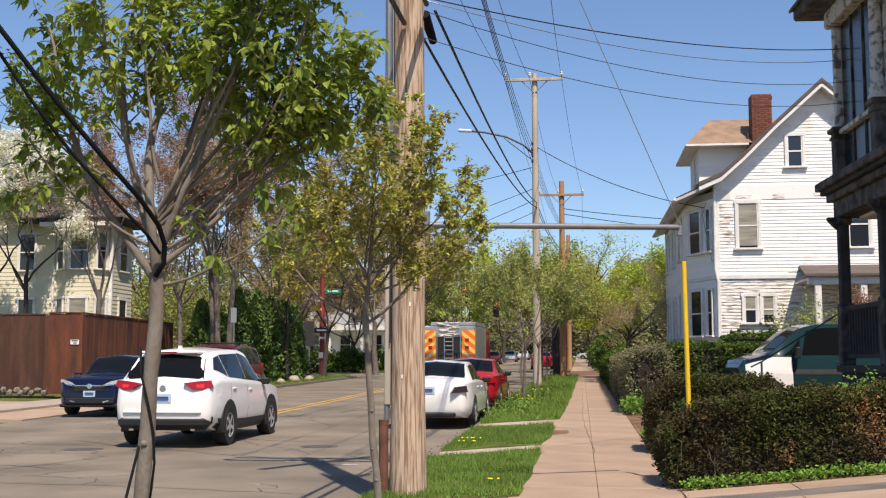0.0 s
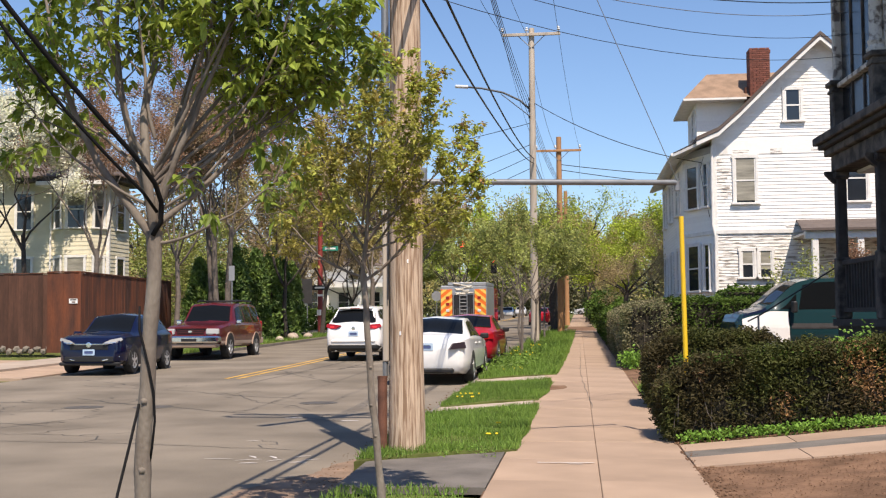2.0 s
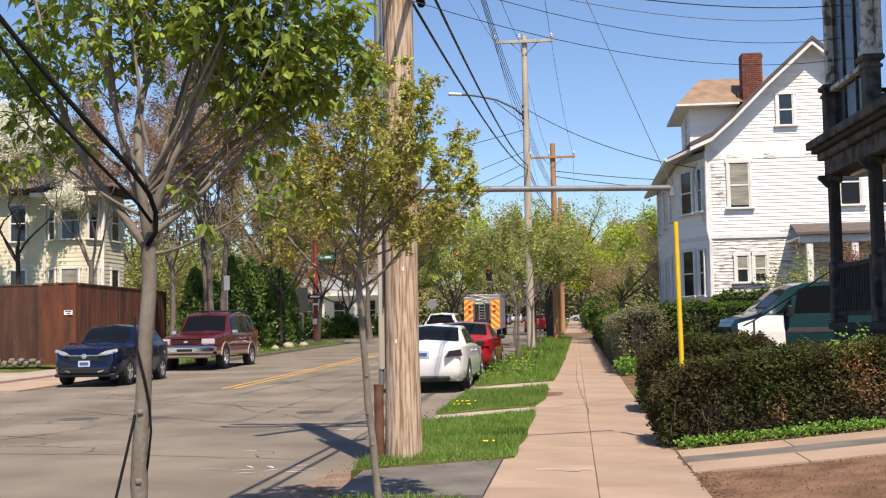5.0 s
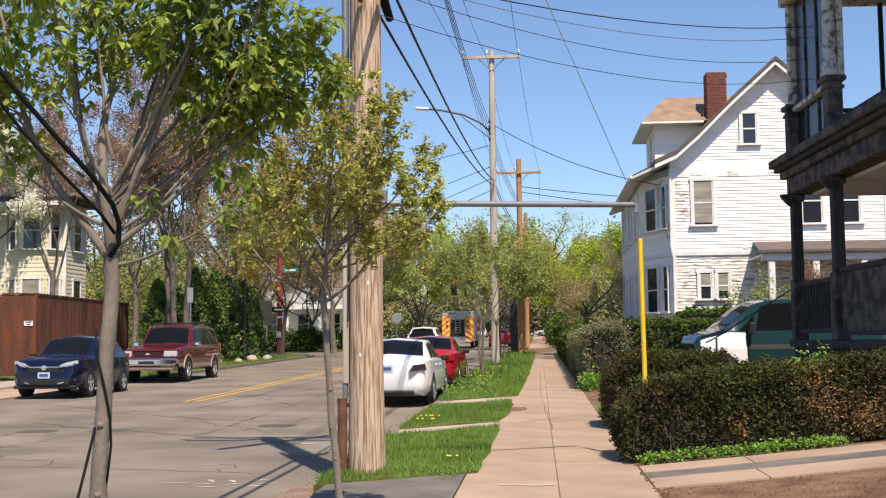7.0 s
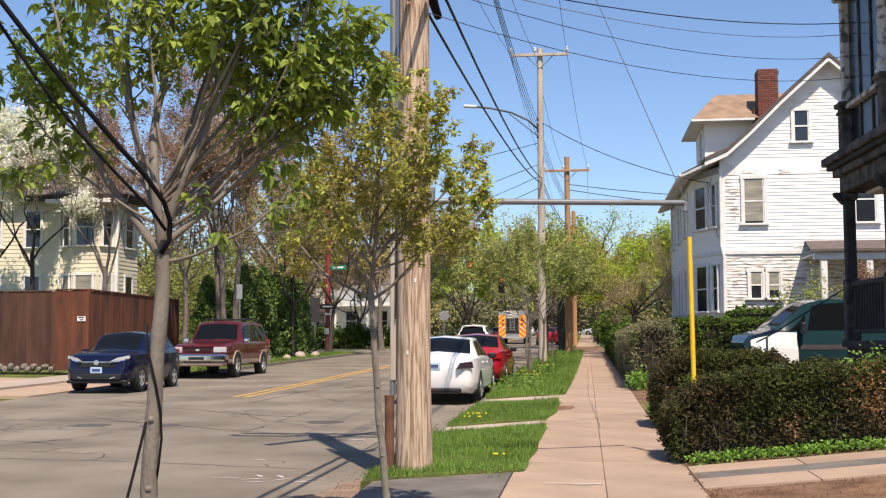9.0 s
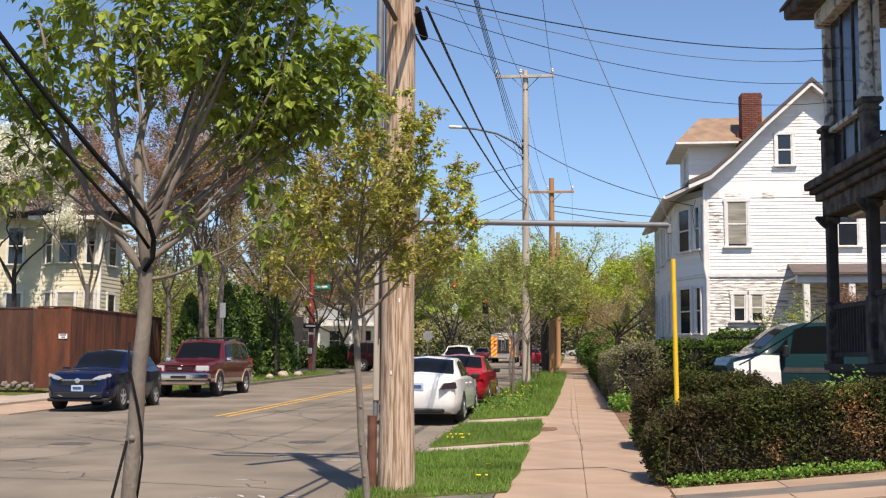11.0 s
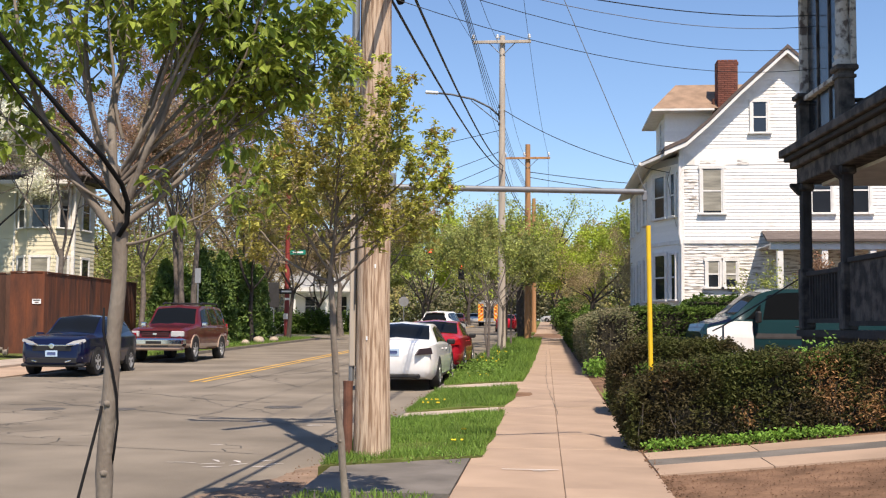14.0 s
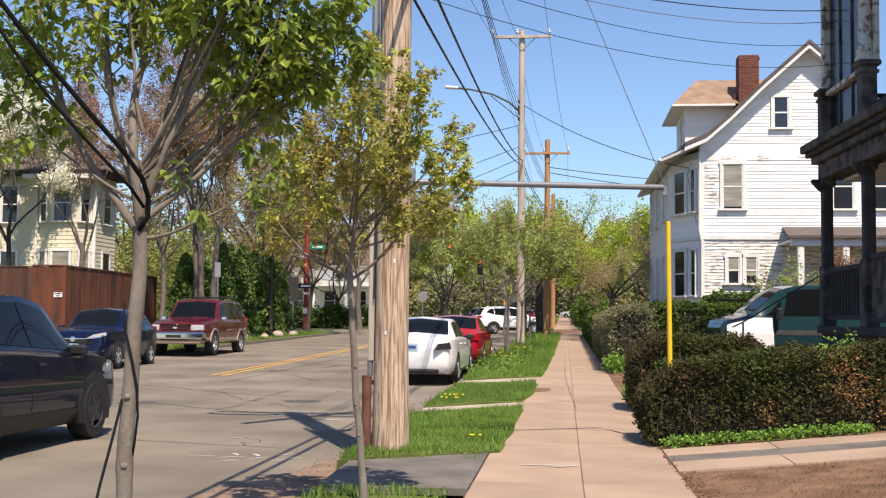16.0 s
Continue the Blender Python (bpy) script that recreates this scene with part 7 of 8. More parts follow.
# larger trees up the street and across it
def tree(label, x, y, h, clear, limb, leaf, size, per, seed, bark="bark_grey", trunk=0.14, depth=3, spread=0.6, tight=0.28, limbs=5, lean=0.5, stems=1, name="tree", split=(2, 3), shrink=0.7, zg=None):
    rg = np.random.default_rng(seed)
    z = gz(x, y) + 0.1 if zg is None else zg
    t = thing(name, label, "tree")
    bm, tips = bmesh.new(), []
    for s in range(stems):
        b = Vector((x + (s - (stems - 1) / 2) * trunk * 2.5, y + rg.normal(0, 0.1), z - 0.05))
        c = b + Vector((rg.normal(0, 0.12) + (s - (stems - 1) / 2) * 0.3, rg.normal(0, 0.12), clear))
        tube(bm, [b, b.lerp(c, 0.1), b.lerp(c, 0.5) + Vector(rg.normal(0, 0.06, 3)), c], [trunk * 1.35, trunk, trunk * 0.85, trunk * 0.7], 9)
        for k in range(limbs):
            a = 2 * math.pi * (k + rg.random() * 0.6) / limbs
            d = Vector((math.cos(a) * lean, math.sin(a) * lean, rg.uniform(0.5, 1.0)))
            grow(rg, bm, c - Vector((0, 0, rg.uniform(0, 0.2) * clear)), d, limb * rg.uniform(0.8, 1.15), trunk * 0.4, depth, tips, spread, split, 0.13, 0.25, 6, shrink)
    zs = np.array([p[2] for p in tips])
    top = zs.max()
    if top > z + h:      # bring the crown down to its height
        k = (z + h - (z + clear)) / (top - (z + clear))
        for v in bm.verts:
            if v.co.z > z + clear:
                v.co.z = z + clear + (v.co.z - z - clear) * k
        tips = [(a, b, z + clear + (cc - z - clear) * k if cc > z + clear else cc) for a, b, cc in tips]
    part("trunk", bm, M[bark], t, "bare limbs and trunk", smooth=60)
    part("crown", leaves(rg, tips, tight * (0.72 if y < 50 else 0.5), int(per * 1.8), size, 1.4, 0.1), M[leaf], t)
    return t


tree("blossoming pear tree, white with flowers, behind the fence", -21.7, 42.0, 10.6, 4.6, 2.5, "blossom", 0.11, 70, 51, "bark_dark", 0.12, 3, 0.6, 0.28)
tree("blossoming pear tree, white with flowers, behind the fence", -25.2, 45.0, 11.0, 4.4, 2.6, "blossom", 0.12, 60, 52, "bark_dark", 0.13, 3, 0.6, 0.3)
tree("slim tree with red buds by the fence", -18.45, 41.5, 10.2, 4.0, 2.3, "bud_red", 0.07, 14, 53, "bark_grey", 0.13, 3, 0.4, 0.2, 5, 0.30)
tree("slim tree with red buds by the fence", -17.5, 47.5, 11.5, 4.2, 2.5, "bud_red", 0.08, 12, 54, "bark_grey", 0.13, 3, 0.42, 0.22, 5, 0.35)
tree("tall tree with russet buds", -20.5, 62, 19.5, 5.0, 5.4, "bud_red", 0.11, 14, 55, "bark_grey", 0.2, 3, 0.55, 0.35)
tree("tall tree with russet buds", -16.6, 60, 16.0, 4.6, 4.6, "bud_red", 0.11, 14, 56, "bark_grey", 0.18, 3, 0.5, 0.3)
tree("many-stemmed tree with pale pink buds", -15.9, 48.5, 11.0, 5.2, 2.6, "bud_pink", 0.10, 14, 57, "bark_grey", 0.15, 3, 0.5, 0.25, 4, 0.35, 3)
tree("street tree with tan blossom across the street", -14.8, 56.0, 9.5, 3.0, 2.3, "leaf_tan", 0.11, 10, 58, "bark_dark", 0.13, 3, 0.6, 0.3)
tree("street tree with yellow-green leaves across the street", -14.9, 64.5, 10.5, 2.8, 2.6, "leaf_olive", 0.13, 12, 59, "bark_dark", 0.14, 3, 0.6, 0.32)
tree("spreading tree with tan blossom beyond the side street", -17.5, 86, 8.5, 2.2, 3.0, "leaf_tan", 0.16, 12, 60, "bark_dark", 0.2, 3, 0.7, 0.4, 6, 0.9)
tree("spreading tree with pink buds beyond the side street", -23, 90, 9.0, 2.2, 3.2, "bud_pink", 0.16, 12, 61, "bark_dark", 0.2, 3, 0.7, 0.4, 6, 0.9)
tree("tree with olive young leaves beyond the side street", -14.0, 96, 11.5, 2.5, 3.2, "leaf_spring", 0.18, 14, 62, "bark_dark", 0.2, 3, 0.6, 0.45)
tree("tree with fresh leaves up the street", -11.5, 108, 12.0, 2.5, 3.4, "leaf_lime", 0.2, 14, 63, "bark_dark", 0.2, 3, 0.6, 0.5)
tree("tree with fresh leaves up the street", -13.5, 124, 14.0, 2.5, 3.8, "leaf_spring", 0.22, 16, 64, "bark_dark", 0.25, 3, 0.6, 0.6)
tree("tall tree with young leaves up the street", -9.5, 140, 15.5, 3, 4.2, "leaf_lime", 0.26, 16, 65, "bark_dark", 0.25, 3, 0.6, 0.7)
tree("tall tree with olive young leaves behind the evergreens", -13.6, 74, 14.5, 3.5, 3.4, "leaf_olive", 0.15, 18, 66, "bark_grey", 0.2, 3, 0.55, 0.4)
tree("tall russet tree behind the yellow house", -26.5, 66, 20.0, 5.0, 5.6, "bud_red", 0.12, 14, 67, "bark_grey", 0.2, 3, 0.55, 0.4)
tree("tall tree with olive young leaves behind the fence", -18.5, 72, 15.5, 3.5, 3.6, "leaf_olive", 0.15, 18, 68, "bark_grey", 0.2, 3, 0.55, 0.4)
tree("tall tree with pink buds across the street", -12.8, 84, 13.5, 3.5, 3.4, "bud_pink", 0.15, 16, 69, "bark_grey", 0.2, 3, 0.55, 0.4)
# this side of the street
for k, (x, y, s) in enumerate(((-1.75, 34.4, 71), (-2.0, 39.5, 72), (-1.7, 43.5, 73), (-1.6, 52.5, 74))):
    tree("slender street sapling with pale new leaves in the verge", x, y, 5.6 + 0.5 * (k % 2), 1.9, 1.15, "leaf_spring", 0.075, 8, s, "bark_grey", 0.05, 3, 0.45, 0.12, 6, 0.45, name="street_sapling")
tree("street tree with thin olive leaves in the verge", -2.0, 55.5, 7.0, 2.3, 1.8, "leaf_olive", 0.09, 7, 75, "bark_dark", 0.13, 3, 0.6, 0.28)
tree("street tree with yellow-green leaves up the street", -1.8, 86.0, 10.0, 3.0, 3.0, "leaf_spring", 0.2, 14, 76, "bark_dark", 0.2, 3, 0.6, 0.45)
tree("dark-limbed tree with bright lime leaves in the verge", -1.35, 65.5, 9.0, 3.6, 3.4, "leaf_lime", 0.10, 6, 77, "bark_dark", 0.28, 3, 0.7, 0.38, 6, 0.9)
tree("dark-limbed tree with bright lime leaves", 2.6, 63.0, 7.0, 2.4, 2.5, "leaf_lime", 0.12, 32, 78, "bark_dark", 0.18, 3, 0.7, 0.5, 6, 0.9)
tree("bare-twigged brown shrub tree by the house", 5.1, 54.5, 6.8, 1.6, 2.3, "leaf_tan", 0.05, 9, 79, "bark_dark", 0.12, 4, 0.6, 0.25, 7, 0.9)
tree("bare-twigged brown shrub tree by the house", 4.0, 51.0, 4.2, 0.8, 1.2, "leaf_tan", 0.05, 5, 80, "bark_dark", 0.10, 3, 0.6, 0.28, 7, 0.8)
tree("street tree with olive leaves far up the street", 0.8, 104, 10, 2.6, 2.9, "leaf_olive", 0.2, 14, 81, "bark_dark", 0.2, 3, 0.6, 0.45)
tree("street tree with pinkish buds far up the street", 2.2, 128, 10, 2.4, 3.0, "bud_red", 0.22, 14, 82, "bark_dark", 0.2, 3, 0.6, 0.5)
tree("street tree with fresh leaves far up the street", -2.6, 118, 13, 2.6, 3.4, "leaf_spring", 0.22, 14, 83, "bark_dark", 0.2, 3, 0.6, 0.5)
tree("garden shrub with brownish young leaves behind the porch", 9.9, 34.6, 4.4, 0.8, 1.0, "bud_red", 0.06, 22, 84, "bark_dark", 0.1, 3, 0.6, 0.25, 6, 0.7, zg=0.6)
tree("garden shrub with olive leaves by the side porch", 8.3, 36.0, 4.2, 0.6, 1.2, "leaf_spring", 0.08, 8, 85, "bark_dark", 0.06, 2, 0.6, 0.2, 6, 0.7, zg=0.6)


def arborvitae(x, y, h, r, seed):
    rg = np.random.default_rng(seed)
    z = gz(x, y) + 0.1
    t = thing("arborvitae", "dense dark green columnar evergreen across the street", "evergreen", group="evergreen row")
    part("trunk", tube(bmesh.new(), [(x, y, z - 0.05), (x, y, z + h * 0.8)], [0.08, 0.02], 7), M["bark_dark"], t)
    u = rg.random(1700) ** 0.8
    a = rg.uniform(0, 2 * math.pi, 1700)
    rr = r * (1 - u ** 1.6) ** 0.7 * (0.78 + 0.22 * rg.random(1700)) * (1 + 0.18 * np.sin(a * 3 + u * 9))
    P = np.stack([x + rr * np.cos(a), y + rr * np.sin(a), z + 0.1 + u * h], 1)
    part("foliage", leaves(rg, P, 0.05, 2, 0.16, 1.5, -0.9), M["cedar"], t)


for k, (x, y, h) in enumerate(((-16.3, 49.5, 3.4), (-16.0, 51.3, 4.3), (-16.4, 53.0, 3.9), (-15.9, 54.2, 4.4), (-15.6, 56.0, 4.6), (-15.5, 57.6, 4.1), (-15.4, 59.2, 3.9), (-17.5, 50.5, 3.8), (-17.2, 56.5, 4.5), (-17.0, 58.6, 4.4))):
    arborvitae(x, y, h, 0.84, 90 + k)


# far woods that close the view, and shrubs
def woods(label, spots, leaf, size, per, seed):
    rg = np.random.default_rng(seed)
    P = []
    for x, y, z0, r, hh in spots:
        n = 220
        q = rg.normal(0, 1, (n, 3))
        q /= np.linalg.norm(q, axis=1)[:, None]
        q *= rg.uniform(0.45, 1.0, n)[:, None] ** 0.5
        P.append(np.stack([x + q[:, 0] * r, y + q[:, 1] * r, gz(x, y) + z0 + hh / 2 + q[:, 2] * hh / 2], 1))
    tagged(part("woods", leaves(rg, np.concatenate(P), size * 1.2, per, size, 1.3, 0.0), M[leaf]), label, "trees", kind="stuff")


_w = np.random.default_rng(77)
woods("low shrubs and gardens that close the street", [(x, 175 + _w.uniform(-8, 8), -0.5, 5, _w.uniform(7, 10)) for x in list(np.arange(-110, -13, 6)) + list(np.arange(5, 70, 6))] + [(x, 204, -0.5, 5, 9) for x in np.arange(-14, 8, 4)], "hedge_twig", 0.5, 11, 100)
woods("far spring woods closing the street", [(x, 215 + _w.uniform(-15, 15), 0, 7, _w.uniform(11, 17)) for x in np.arange(-110, 80, 8)], "leaf_spring", 0.6, 9, 101)
woods("far lime-green woods closing the street", [(x + 4, 190 + _w.uniform(-10, 10), 0, 6, _w.uniform(8, 13)) for x in list(np.arange(-100, -12, 9)) + list(np.arange(6, 80, 9))], "leaf_lime", 0.5, 8, 102)
woods("far olive woods behind the houses across the street", [(x, 120 + _w.uniform(-12, 12), 0, 5, _w.uniform(7, 12)) for x in np.arange(-75, -18, 6)], "leaf_olive", 0.4, 6, 103)
woods("far russet woods behind the houses across the street", [(x, 100 + _w.uniform(-8, 8), 1, 4, _w.uniform(7, 12)) for x in np.arange(-68, -28, 7)], "bud_red", 0.3, 6, 104)
woods("trees behind the gardens on this side", [(x, 95 + _w.uniform(-6, 6), 0, 4, _w.uniform(5, 9)) for x in np.arange(5, 50, 6)], "leaf_olive", 0.3, 6, 105)
woods("shrubs along the far pavement", [(x, y, 0, 1.2, 1.6) for x, y in ((-19.5, 84), (-17.5, 84.5), (-15.5, 85), (-21.5, 84), (-16.5, 61), (-18.0, 60.5), (-23.5, 85))], "hedge_green", 0.2, 8, 106)
woods("yellow-green shrubs beside the yellow house", [(x, 57 + _w.uniform(-1, 1), 0, 1.7, _w.uniform(4.5, 7.0)) for x in np.arange(-23.5, -16.5, 1.5)], "leaf_spring", 0.13, 14, 109)
woods("pale budding trees behind the evergreens", [(x, 69 + _w.uniform(-3, 3), 1.5, 2.6, _w.uniform(6, 9)) for x in np.arange(-27, -16, 2.2)], "bud_pink", 0.14, 12, 110)
woods("trees behind the yellow house", [(x, 66 + _w.uniform(-3, 3), 2, 4, _w.uniform(8, 11)) for x in np.arange(-42, -19, 5)], "leaf_olive", 0.22, 7, 107)
woods("hedge row up the pavement beyond the side street", [(2.2, y, 0, 1.2, 2.6) for y in range(84, 150, 4)], "hedge_green", 0.22, 6, 108)
for k, (x, y, r) in enumerate(((-14.2, 55.0, 0.3), (-14.0, 57.2, 0.25), (-14.1, 52.0, 0.22))):
    bm = bmesh.new()
    bmesh.ops.create_icosphere(bm, subdivisions=2, radius=r)
    for v in bm.verts:
        v.co *= 1 + 0.25 * noise.noise(v.co * 4 + Vector((k, 0, 0)))
        v.co.z *= 0.7
    ob = tagged(part("boulder", bm, M["concrete"], smooth=True), "pale boulder on the verge across the street", "rock", group="boulders")
    ob.location = (x, y, gz(x, y) + 0.11 + r * 0.4)

# ---- the fire engine, the van and cars far up the street ----
M["chevron_orange"] = mat("orange_reflective_sheet", (0.75, 0.16, 0.015), 0.5, var=0.08, bump=0)
M["chevron_yellow"] = mat("yellow_reflective_sheet", (0.75, 0.52, 0.10), 0.5, var=0.08, bump=0)
M["steel"] = mat("brushed_steel", (0.45, 0.46, 0.48), 0.4, 0.7, var=0.15)
M["canvas"] = mat("pale_hose_cover", (0.62, 0.58, 0.50), 0.9, var=0.3, scale=5)


def fire_engine():
    f = thing("fire_engine", "red fire engine with orange and yellow chevron tail", "fire engine")
    W, L, Z = 1.25, 8.6, 2.85
    part("body", box(bmesh.new(), -W, W, 0.0, 5.6, 0.55, Z - 0.05, 0.05), M["steel"], f, "silver bodywork")
    part("cab", box(bmesh.new(), -W, W, 5.7, L, 0.55, 2.8, 0.15), M["paint_red"], f, "red cab")
    for sd in (1, -1):
        part("locker_side", box(bmesh.new(), sd * W - 0.012, sd * W + 0.012, 0.05, 5.5, 0.9, Z - 0.15, 0.005), M["steel"], f, "steel locker shutters")
        for y in (1.5, 7.0):
            wheel(f, sd * (W - 0.16), y, 0.5, 0.32, sd, "steel", 8)
        pan = boxpart("chevron_panel", (sd * 0.92 - 0.31, sd * 0.92 + 0.31, -0.03, 0.0, 0.62, 2.6), M["chevron_orange"], f, label="orange chevron panel")
        for k in range(-2, 8):
            z = 0.62 + k * 0.42
            poly = [(-0.31, z), (0.31, z + 0.5 * -sd * -1), (0.31, z + 0.5 * -sd * -1 + 0.19), (-0.31, z + 0.19)] if sd < 0 else [(-0.31, z + 0.5), (0.31, z), (0.31, z + 0.19), (-0.31, z + 0.69)]
            if sd < 0:
                poly = [(-0.31, z), (0.31, z + 0.5), (0.31, z + 0.69), (-0.31, z + 0.19)]
            bm = prism(bmesh.new(), poly, -0.036, -0.03, pose(sd * 0.92, 0, 0))
            for co, no in (((0, 0, 0.63), (0, 0, -1)), ((0, 0, 2.59), (0, 0, 1))):
                bmesh.ops.bisect_plane(bm, geom=bm.verts[:] + bm.edges[:] + bm.faces[:], plane_co=co, plane_no=no, clear_outer=True)
            if len(bm.faces):
                part("chevron", bm, M["chevron_yellow"], pan, "yellow stripe")
        for z in (1.45, 1.8, 2.15):
            part("tail_light", box(bmesh.new(), sd * 0.86 - 0.09, sd * 0.86 + 0.09, -0.06, -0.03, z - 0.07, z + 0.07, 0.01), M["tail" if z > 1.6 else "porcelain"], pan)
    part("hose_bay", box(bmesh.new(), -0.6, 0.6, -0.02, 0.02, 0.95, 2.3, 0), M["plastic"], f, "dark hose bay")
    for k in range(7):
        part("hose_fold", box(bmesh.new(), -0.5 + k * 0.15, -0.4 + k * 0.15, -0.07, -0.02, 1.0, 1.5 + 0.06 * (k % 3), 0.02), M["fascia"], f)
    for x in (-0.55, -0.2, 0.2, 0.55):
        part("ladder_rail", tube(bmesh.new(), [(x, -0.06, 1.2), (x, -0.06, 2.4)], 0.025, 6), M["steel"], f)
    for k in range(6):
        part("ladder_rung", tube(bmesh.new(), [(-0.2, -0.06, 1.3 + k * 0.19), (0.2, -0.06, 1.3 + k * 0.19)], 0.018, 6), M["steel"], f)
    bm = bmesh.new()
    rg = np.random.default_rng(8)
    for k in range(30):
        box(bm, -0.2, 0.2, -0.05, 0.09, -0.035, 0.035, 0.02, pose(rg.uniform(-0.42, 0.42), rg.uniform(-0.03, 0.12), 2.32 + 0.045 * (k // 2) - 0.02, rg.uniform(-9, 9), rg.uniform(-14, 14), rg.uniform(-10, 10)))
    part("hose_bundle", bm, M["canvas"], f, "pale folded hose")
    part("roof_edge", box(bmesh.new(), -0.85, W, 0.0, 5.5, Z - 0.05, Z + 0.12, 0.02), M["steel"], f)
    part("tail_step", box(bmesh.new(), -1.1, 1.1, -0.3, 0.05, 0.5, 0.6, 0.02), M["steel"], f)
    part("side_mirror", box(bmesh.new(), W + 0.05, W + 0.25, L - 0.7, L - 0.6, 1.7, 2.2, 0.03), M["plastic"], f)
    return f


fire_truck = fire_engine()


def van():
    v = thing("van", "teal van with a white front wing, parked by the house", "van")
    st = [(-2.6, 0.90, 0.40, 1.15, 0.74, 2.02), (-2.5, 0.95, 0.36, 1.16, 0.76, 2.06), (0.1, 0.96, 0.34, 1.18, 0.76, 2.06), (0.58, 0.96, 0.34, 1.18, 0.76, 1.99), (1.42, 0.95, 0.34, 1.22, 0.80, 1.38), (1.56, 0.94, 0.34, 1.17, 0.80, 1.31), (2.08, 0.88, 0.36, 1.04, 0.74, 1.14), (2.2, 0.74, 0.42, 0.86, 0.6, 0.94)]
    s = Shell(st)
    part("body", s.body(), M["paint_teal"], v, smooth=38)
    part("windscreen", s.patch([(0.66, 5.04), (1.38, 5.03), (1.38, 6.97), (0.66, 6.96)], 1, 0.007, 10), M["carglass"], v, smooth=True)
    part("bonnet", s.patch([(1.48, 4.10), (2.14, 4.10), (2.14, 7.9), (1.48, 7.9)], 1, 0.009, 10), M["paint_black_blue"], v, "dark bonnet")
    for sd in (1, -1):
        part("front_wing", s.patch([(0.93, 1.9), (2.08, 1.9), (2.08, 3.9), (0.97, 3.98)], sd, 0.010, 10), M["paint_white"], v, "white replacement wing")
        part("quarter_window", s.patch([(0.76, 4.10), (1.16, 4.10), (0.76, 4.62), (0.72, 4.62)], sd, 0.008, 6), M["carglass"], v, "small dark quarter glass")
        part("side_window", s.patch([(-0.30, 4.08), (0.70, 4.08), (0.55, 4.86), (-0.30, 4.9)], sd, 0.008, 8), M["carglass"], v, "dark glass")
        part("door_mirror", box(bmesh.new(), -0.1, 0.1, -0.06, 0.06, -0.14, 0.14, 0.03, pose(sd * 1.08, 0.86, 1.30)), M["plastic"], v)
        part("door_trim", s.patch([(-0.34, 2.9), (0.9, 2.9), (0.9, 3.25), (-0.34, 3.25)], sd, 0.008, 6), M["fascia"], v)
        part("head_light", box(bmesh.new(), -0.14, 0.14, -0.1, 0.1, -0.1, 0.1, 0.03, pose(sd * 0.68, 2.06, 0.82, 0, 0, -sd * 20)), M["head"], v)
        for y in (-1.6, 1.5):
            wheel(v, sd * 0.86, y, 0.34, 0.22, sd)
    door_lines(v, s, (-0.36, 0.92))
    handles(v, s, (-0.2,), M["plastic"])
    v.matrix_world = pose(5.93, 29.45, hz(5, 29.4) - 0.12, 0, 0, 98)


van()
for paintname, x, y, rz, lab in (("maroon_dark", -9.9, 128, 180, "dark red car coming down the street far off"), ("silver", -9.4, 150, 180, "pale car coming down the street far off"), ("red", -3.3, 97, 0, "red car parked far up the street"), ("silver", -8.9, 175, 180, "pale car far up the street"),
                                 ("black_blue", -3.2, 112, 0, "dark car parked far up the street"), ("silver", 1.6, 188, 90, "pale car crossing at the street's far end")):
    c = sedan(paintname, lab, "tail", 0.97, "distant_car", 1.02)
    c.matrix_world = pose(x, y, gz(x, y), 0.6, 0, rz)



def place_at(rows, t):
    for (t0, x0, y0, _), (t1, x1, y1, _) in zip(rows, rows[1:]):
        if t <= t1:
            u = (t - t0) / (t1 - t0)
            return x0 + (x1 - x0) * u, y0 + (y1 - y0) * u
    return rows[-1][1:3]


def roll_wheels(vehicle, rows, r, stretches):
    """Turns the wheels by the way driven; stretches: (start, end, step) in seconds, between which they stand."""
    times = sorted({round(t, 4) for a, b, step in stretches for t in np.arange(a, b + 1e-6, step)} | {0.0, 16.0})
    inside = lambda t: any(a - 1e-6 <= t <= b + 1e-6 for a, b, _ in stretches)
    turned, seen, last = [], 0.0, None
    for t in times:
        p = Vector(place_at(rows, t))
        if last is not None and inside(t) and inside(last[0]) and t - last[0] < 0.3:
            seen += (p - last[1]).length / r
        last = (t, p)
        turned.append((t, math.degrees(seen)))
    for ob in vehicle.children:
        if ob.name.split(".")[0] == "wheel":
            m, side = ob.matrix_basis.copy(), 1 if ob.location.x > 0 else -1
            walk(ob, [(t, m @ pose(0, 0, 0, 0, 0, -side * a)) for t, a in turned])


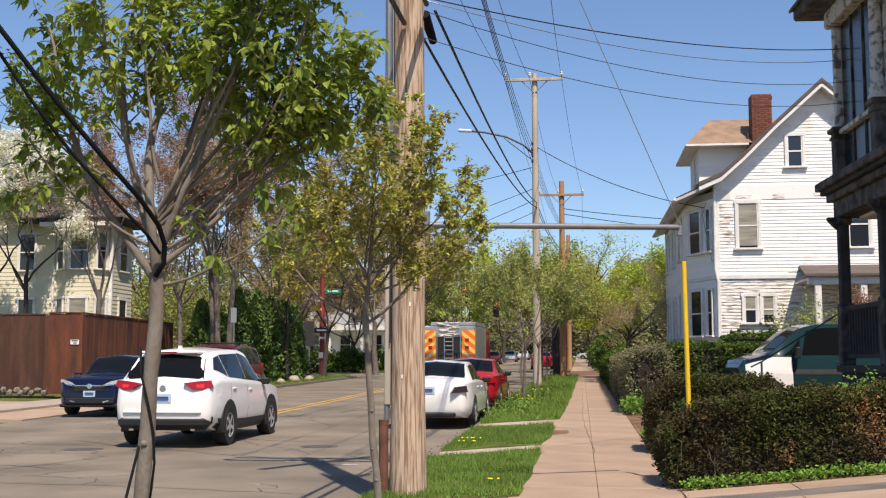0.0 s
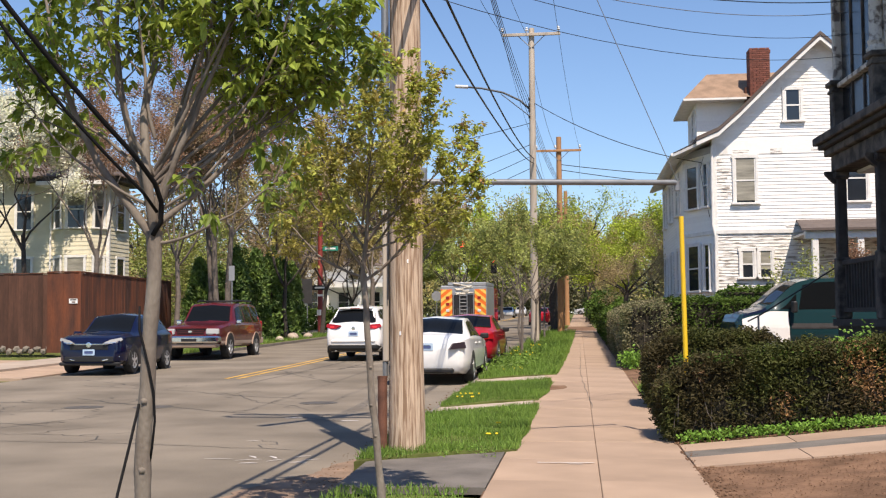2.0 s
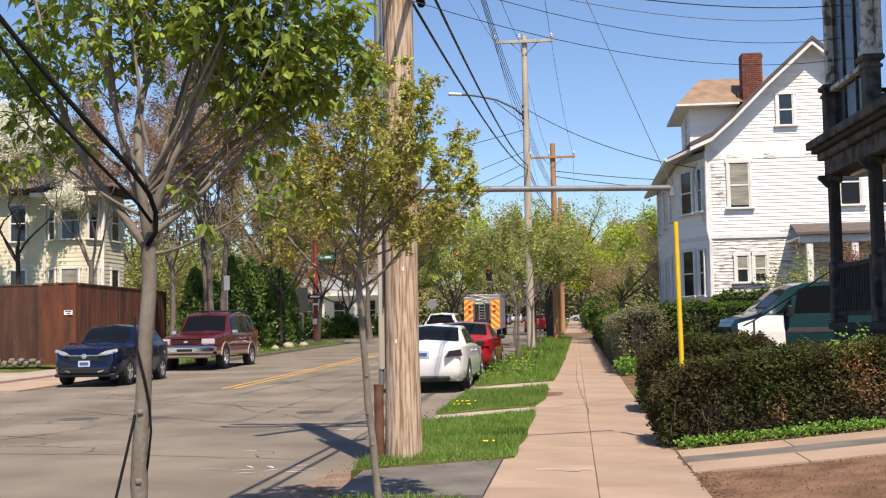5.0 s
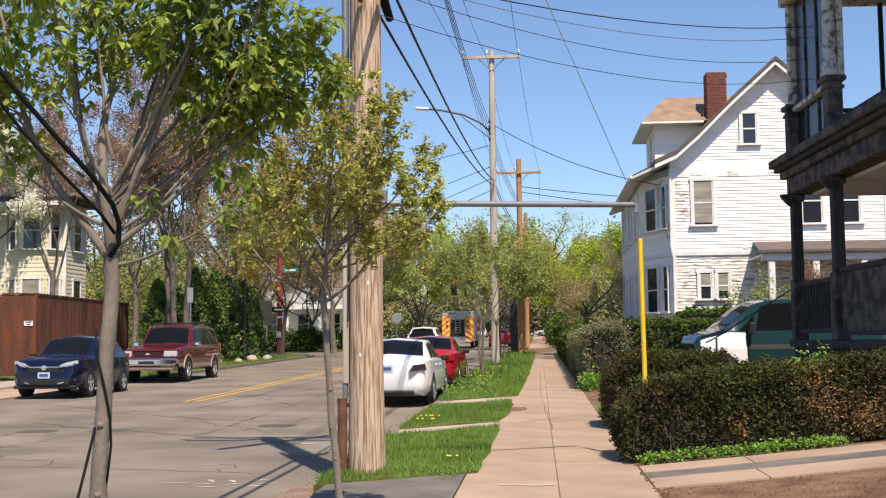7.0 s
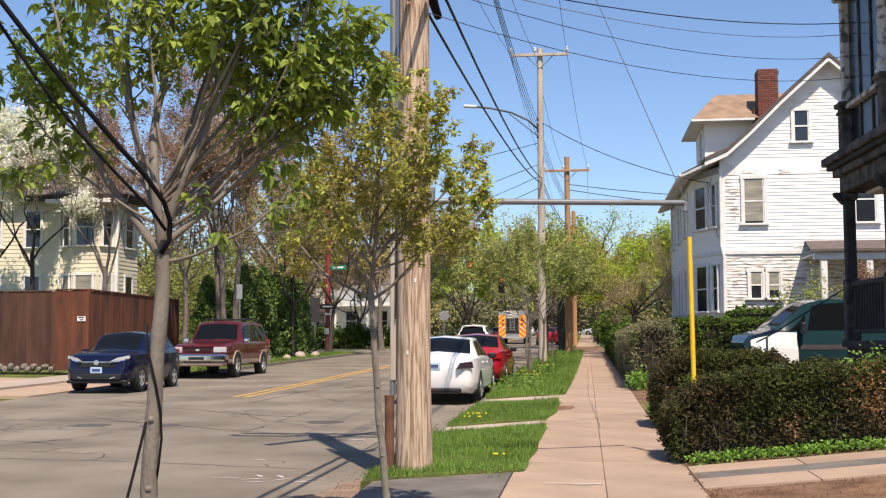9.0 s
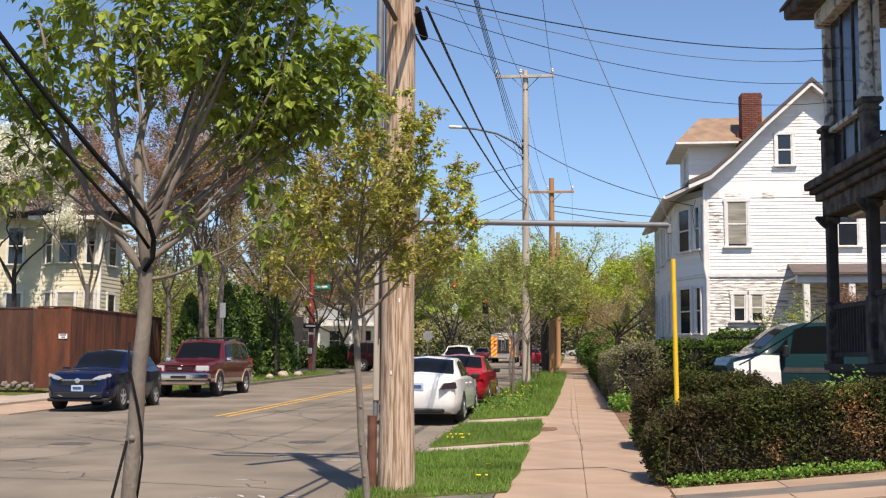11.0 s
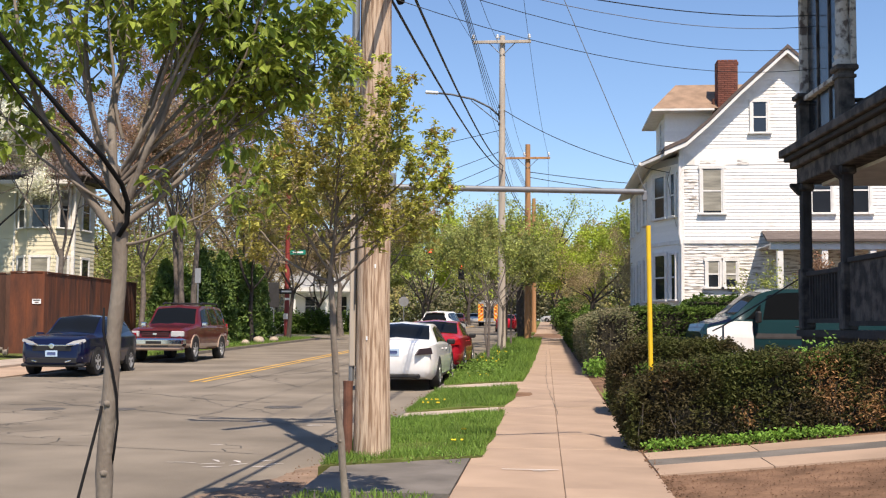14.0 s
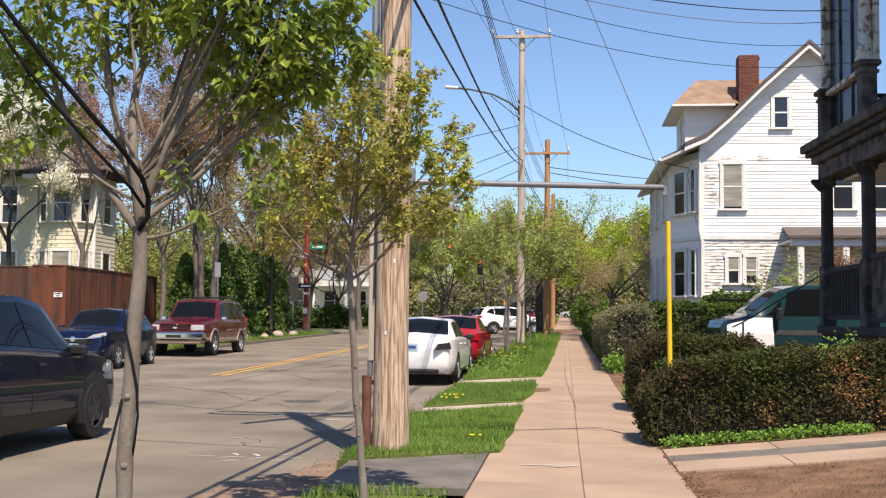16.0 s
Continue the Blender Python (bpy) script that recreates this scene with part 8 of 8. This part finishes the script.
def motions():
    """The four vehicles that move: each row is seconds, x, y and heading."""
    walk(white_suv, [(t, pose(x, y, gz(x, y), 0.5, 0, rz)) for t, x, y, rz in SUV_ROWS])
    walk(dark_suv, [(t, pose(x, y, gz(x, y), 0, 0, rz)) for t, x, y, rz in DARK_ROWS])
    walk(cross_suv, [(t, pose(x, y, gz(x, y), 0, 0, rz)) for t, x, y, rz in CROSS_ROWS])
    walk(fire_truck, [(t, pose(x, y, gz(x, y), 0.6, 0, rz)) for t, x, y, rz in TRUCK_ROWS])
    roll_wheels(white_suv, SUV_ROWS, 0.355, [(0, 5.2, 1 / 30), (5.3, 16, 0.1)])
    roll_wheels(dark_suv, DARK_ROWS, 0.355, [(15.4, 16, 1 / 30)])
    roll_wheels(cross_suv, CROSS_ROWS, 0.385, [(10.8, 13, 1 / 30)])
    roll_wheels(fire_truck, TRUCK_ROWS, 0.5, [(0, 16, 0.1)])


SUV_ROWS = [(0, -7.2, 21.1, 0), (0.5, -7.15, 25.2, 0), (1.0, -7.1, 29.1, 0), (1.5, -7.0, 32.95, 0), (2.5, -7.0, 40.6, 0), (4, -6.95, 51.0, 0), (5.2, -6.4, 57.6, 0), (6.3, -6.2, 60.6, 0), (7.5, -6.1, 61.4, 0), (9.2, -6.1, 62.6, 0),
            (11.3, -6.1, 63.3, 0), (13.1, -6.1, 63.5, 0), (13.5, -6.0, 63.8, -3), (14, -5.85, 64.6, -9), (14.5, -5.6, 65.8, -19), (15, -5.25, 67.3, -31), (15.5, -4.75, 69.2, -45), (16, -3.5, 71.4, -66)]
DARK_ROWS = [(0, -6.62, -156, 0), (15, -6.62, 1.3, 0), (15.8, -6.62, 9.75, 0), (16, -6.62, 11.9, 0)]
CROSS_ROWS = [(0, -110, 73.3, -90), (10, -22.2, 73.3, -90), (11.4, -7.8, 73.3, -90), (12.2, 0.25, 73.3, -90), (12.5, 3.2, 73.3, -90), (16, 39.6, 73.3, -90)]
TRUCK_ROWS = [(0, -6.1, 52, 0), (1.5, -6.15, 58, 0), (3.5, -6.3, 69, 0), (7, -6.4, 89, 0), (9, -6.6, 101, 0), (12.5, -6.6, 121, 0), (14.5, -6.6, 135, 0), (16, -6.6, 146, 0)]
motions()
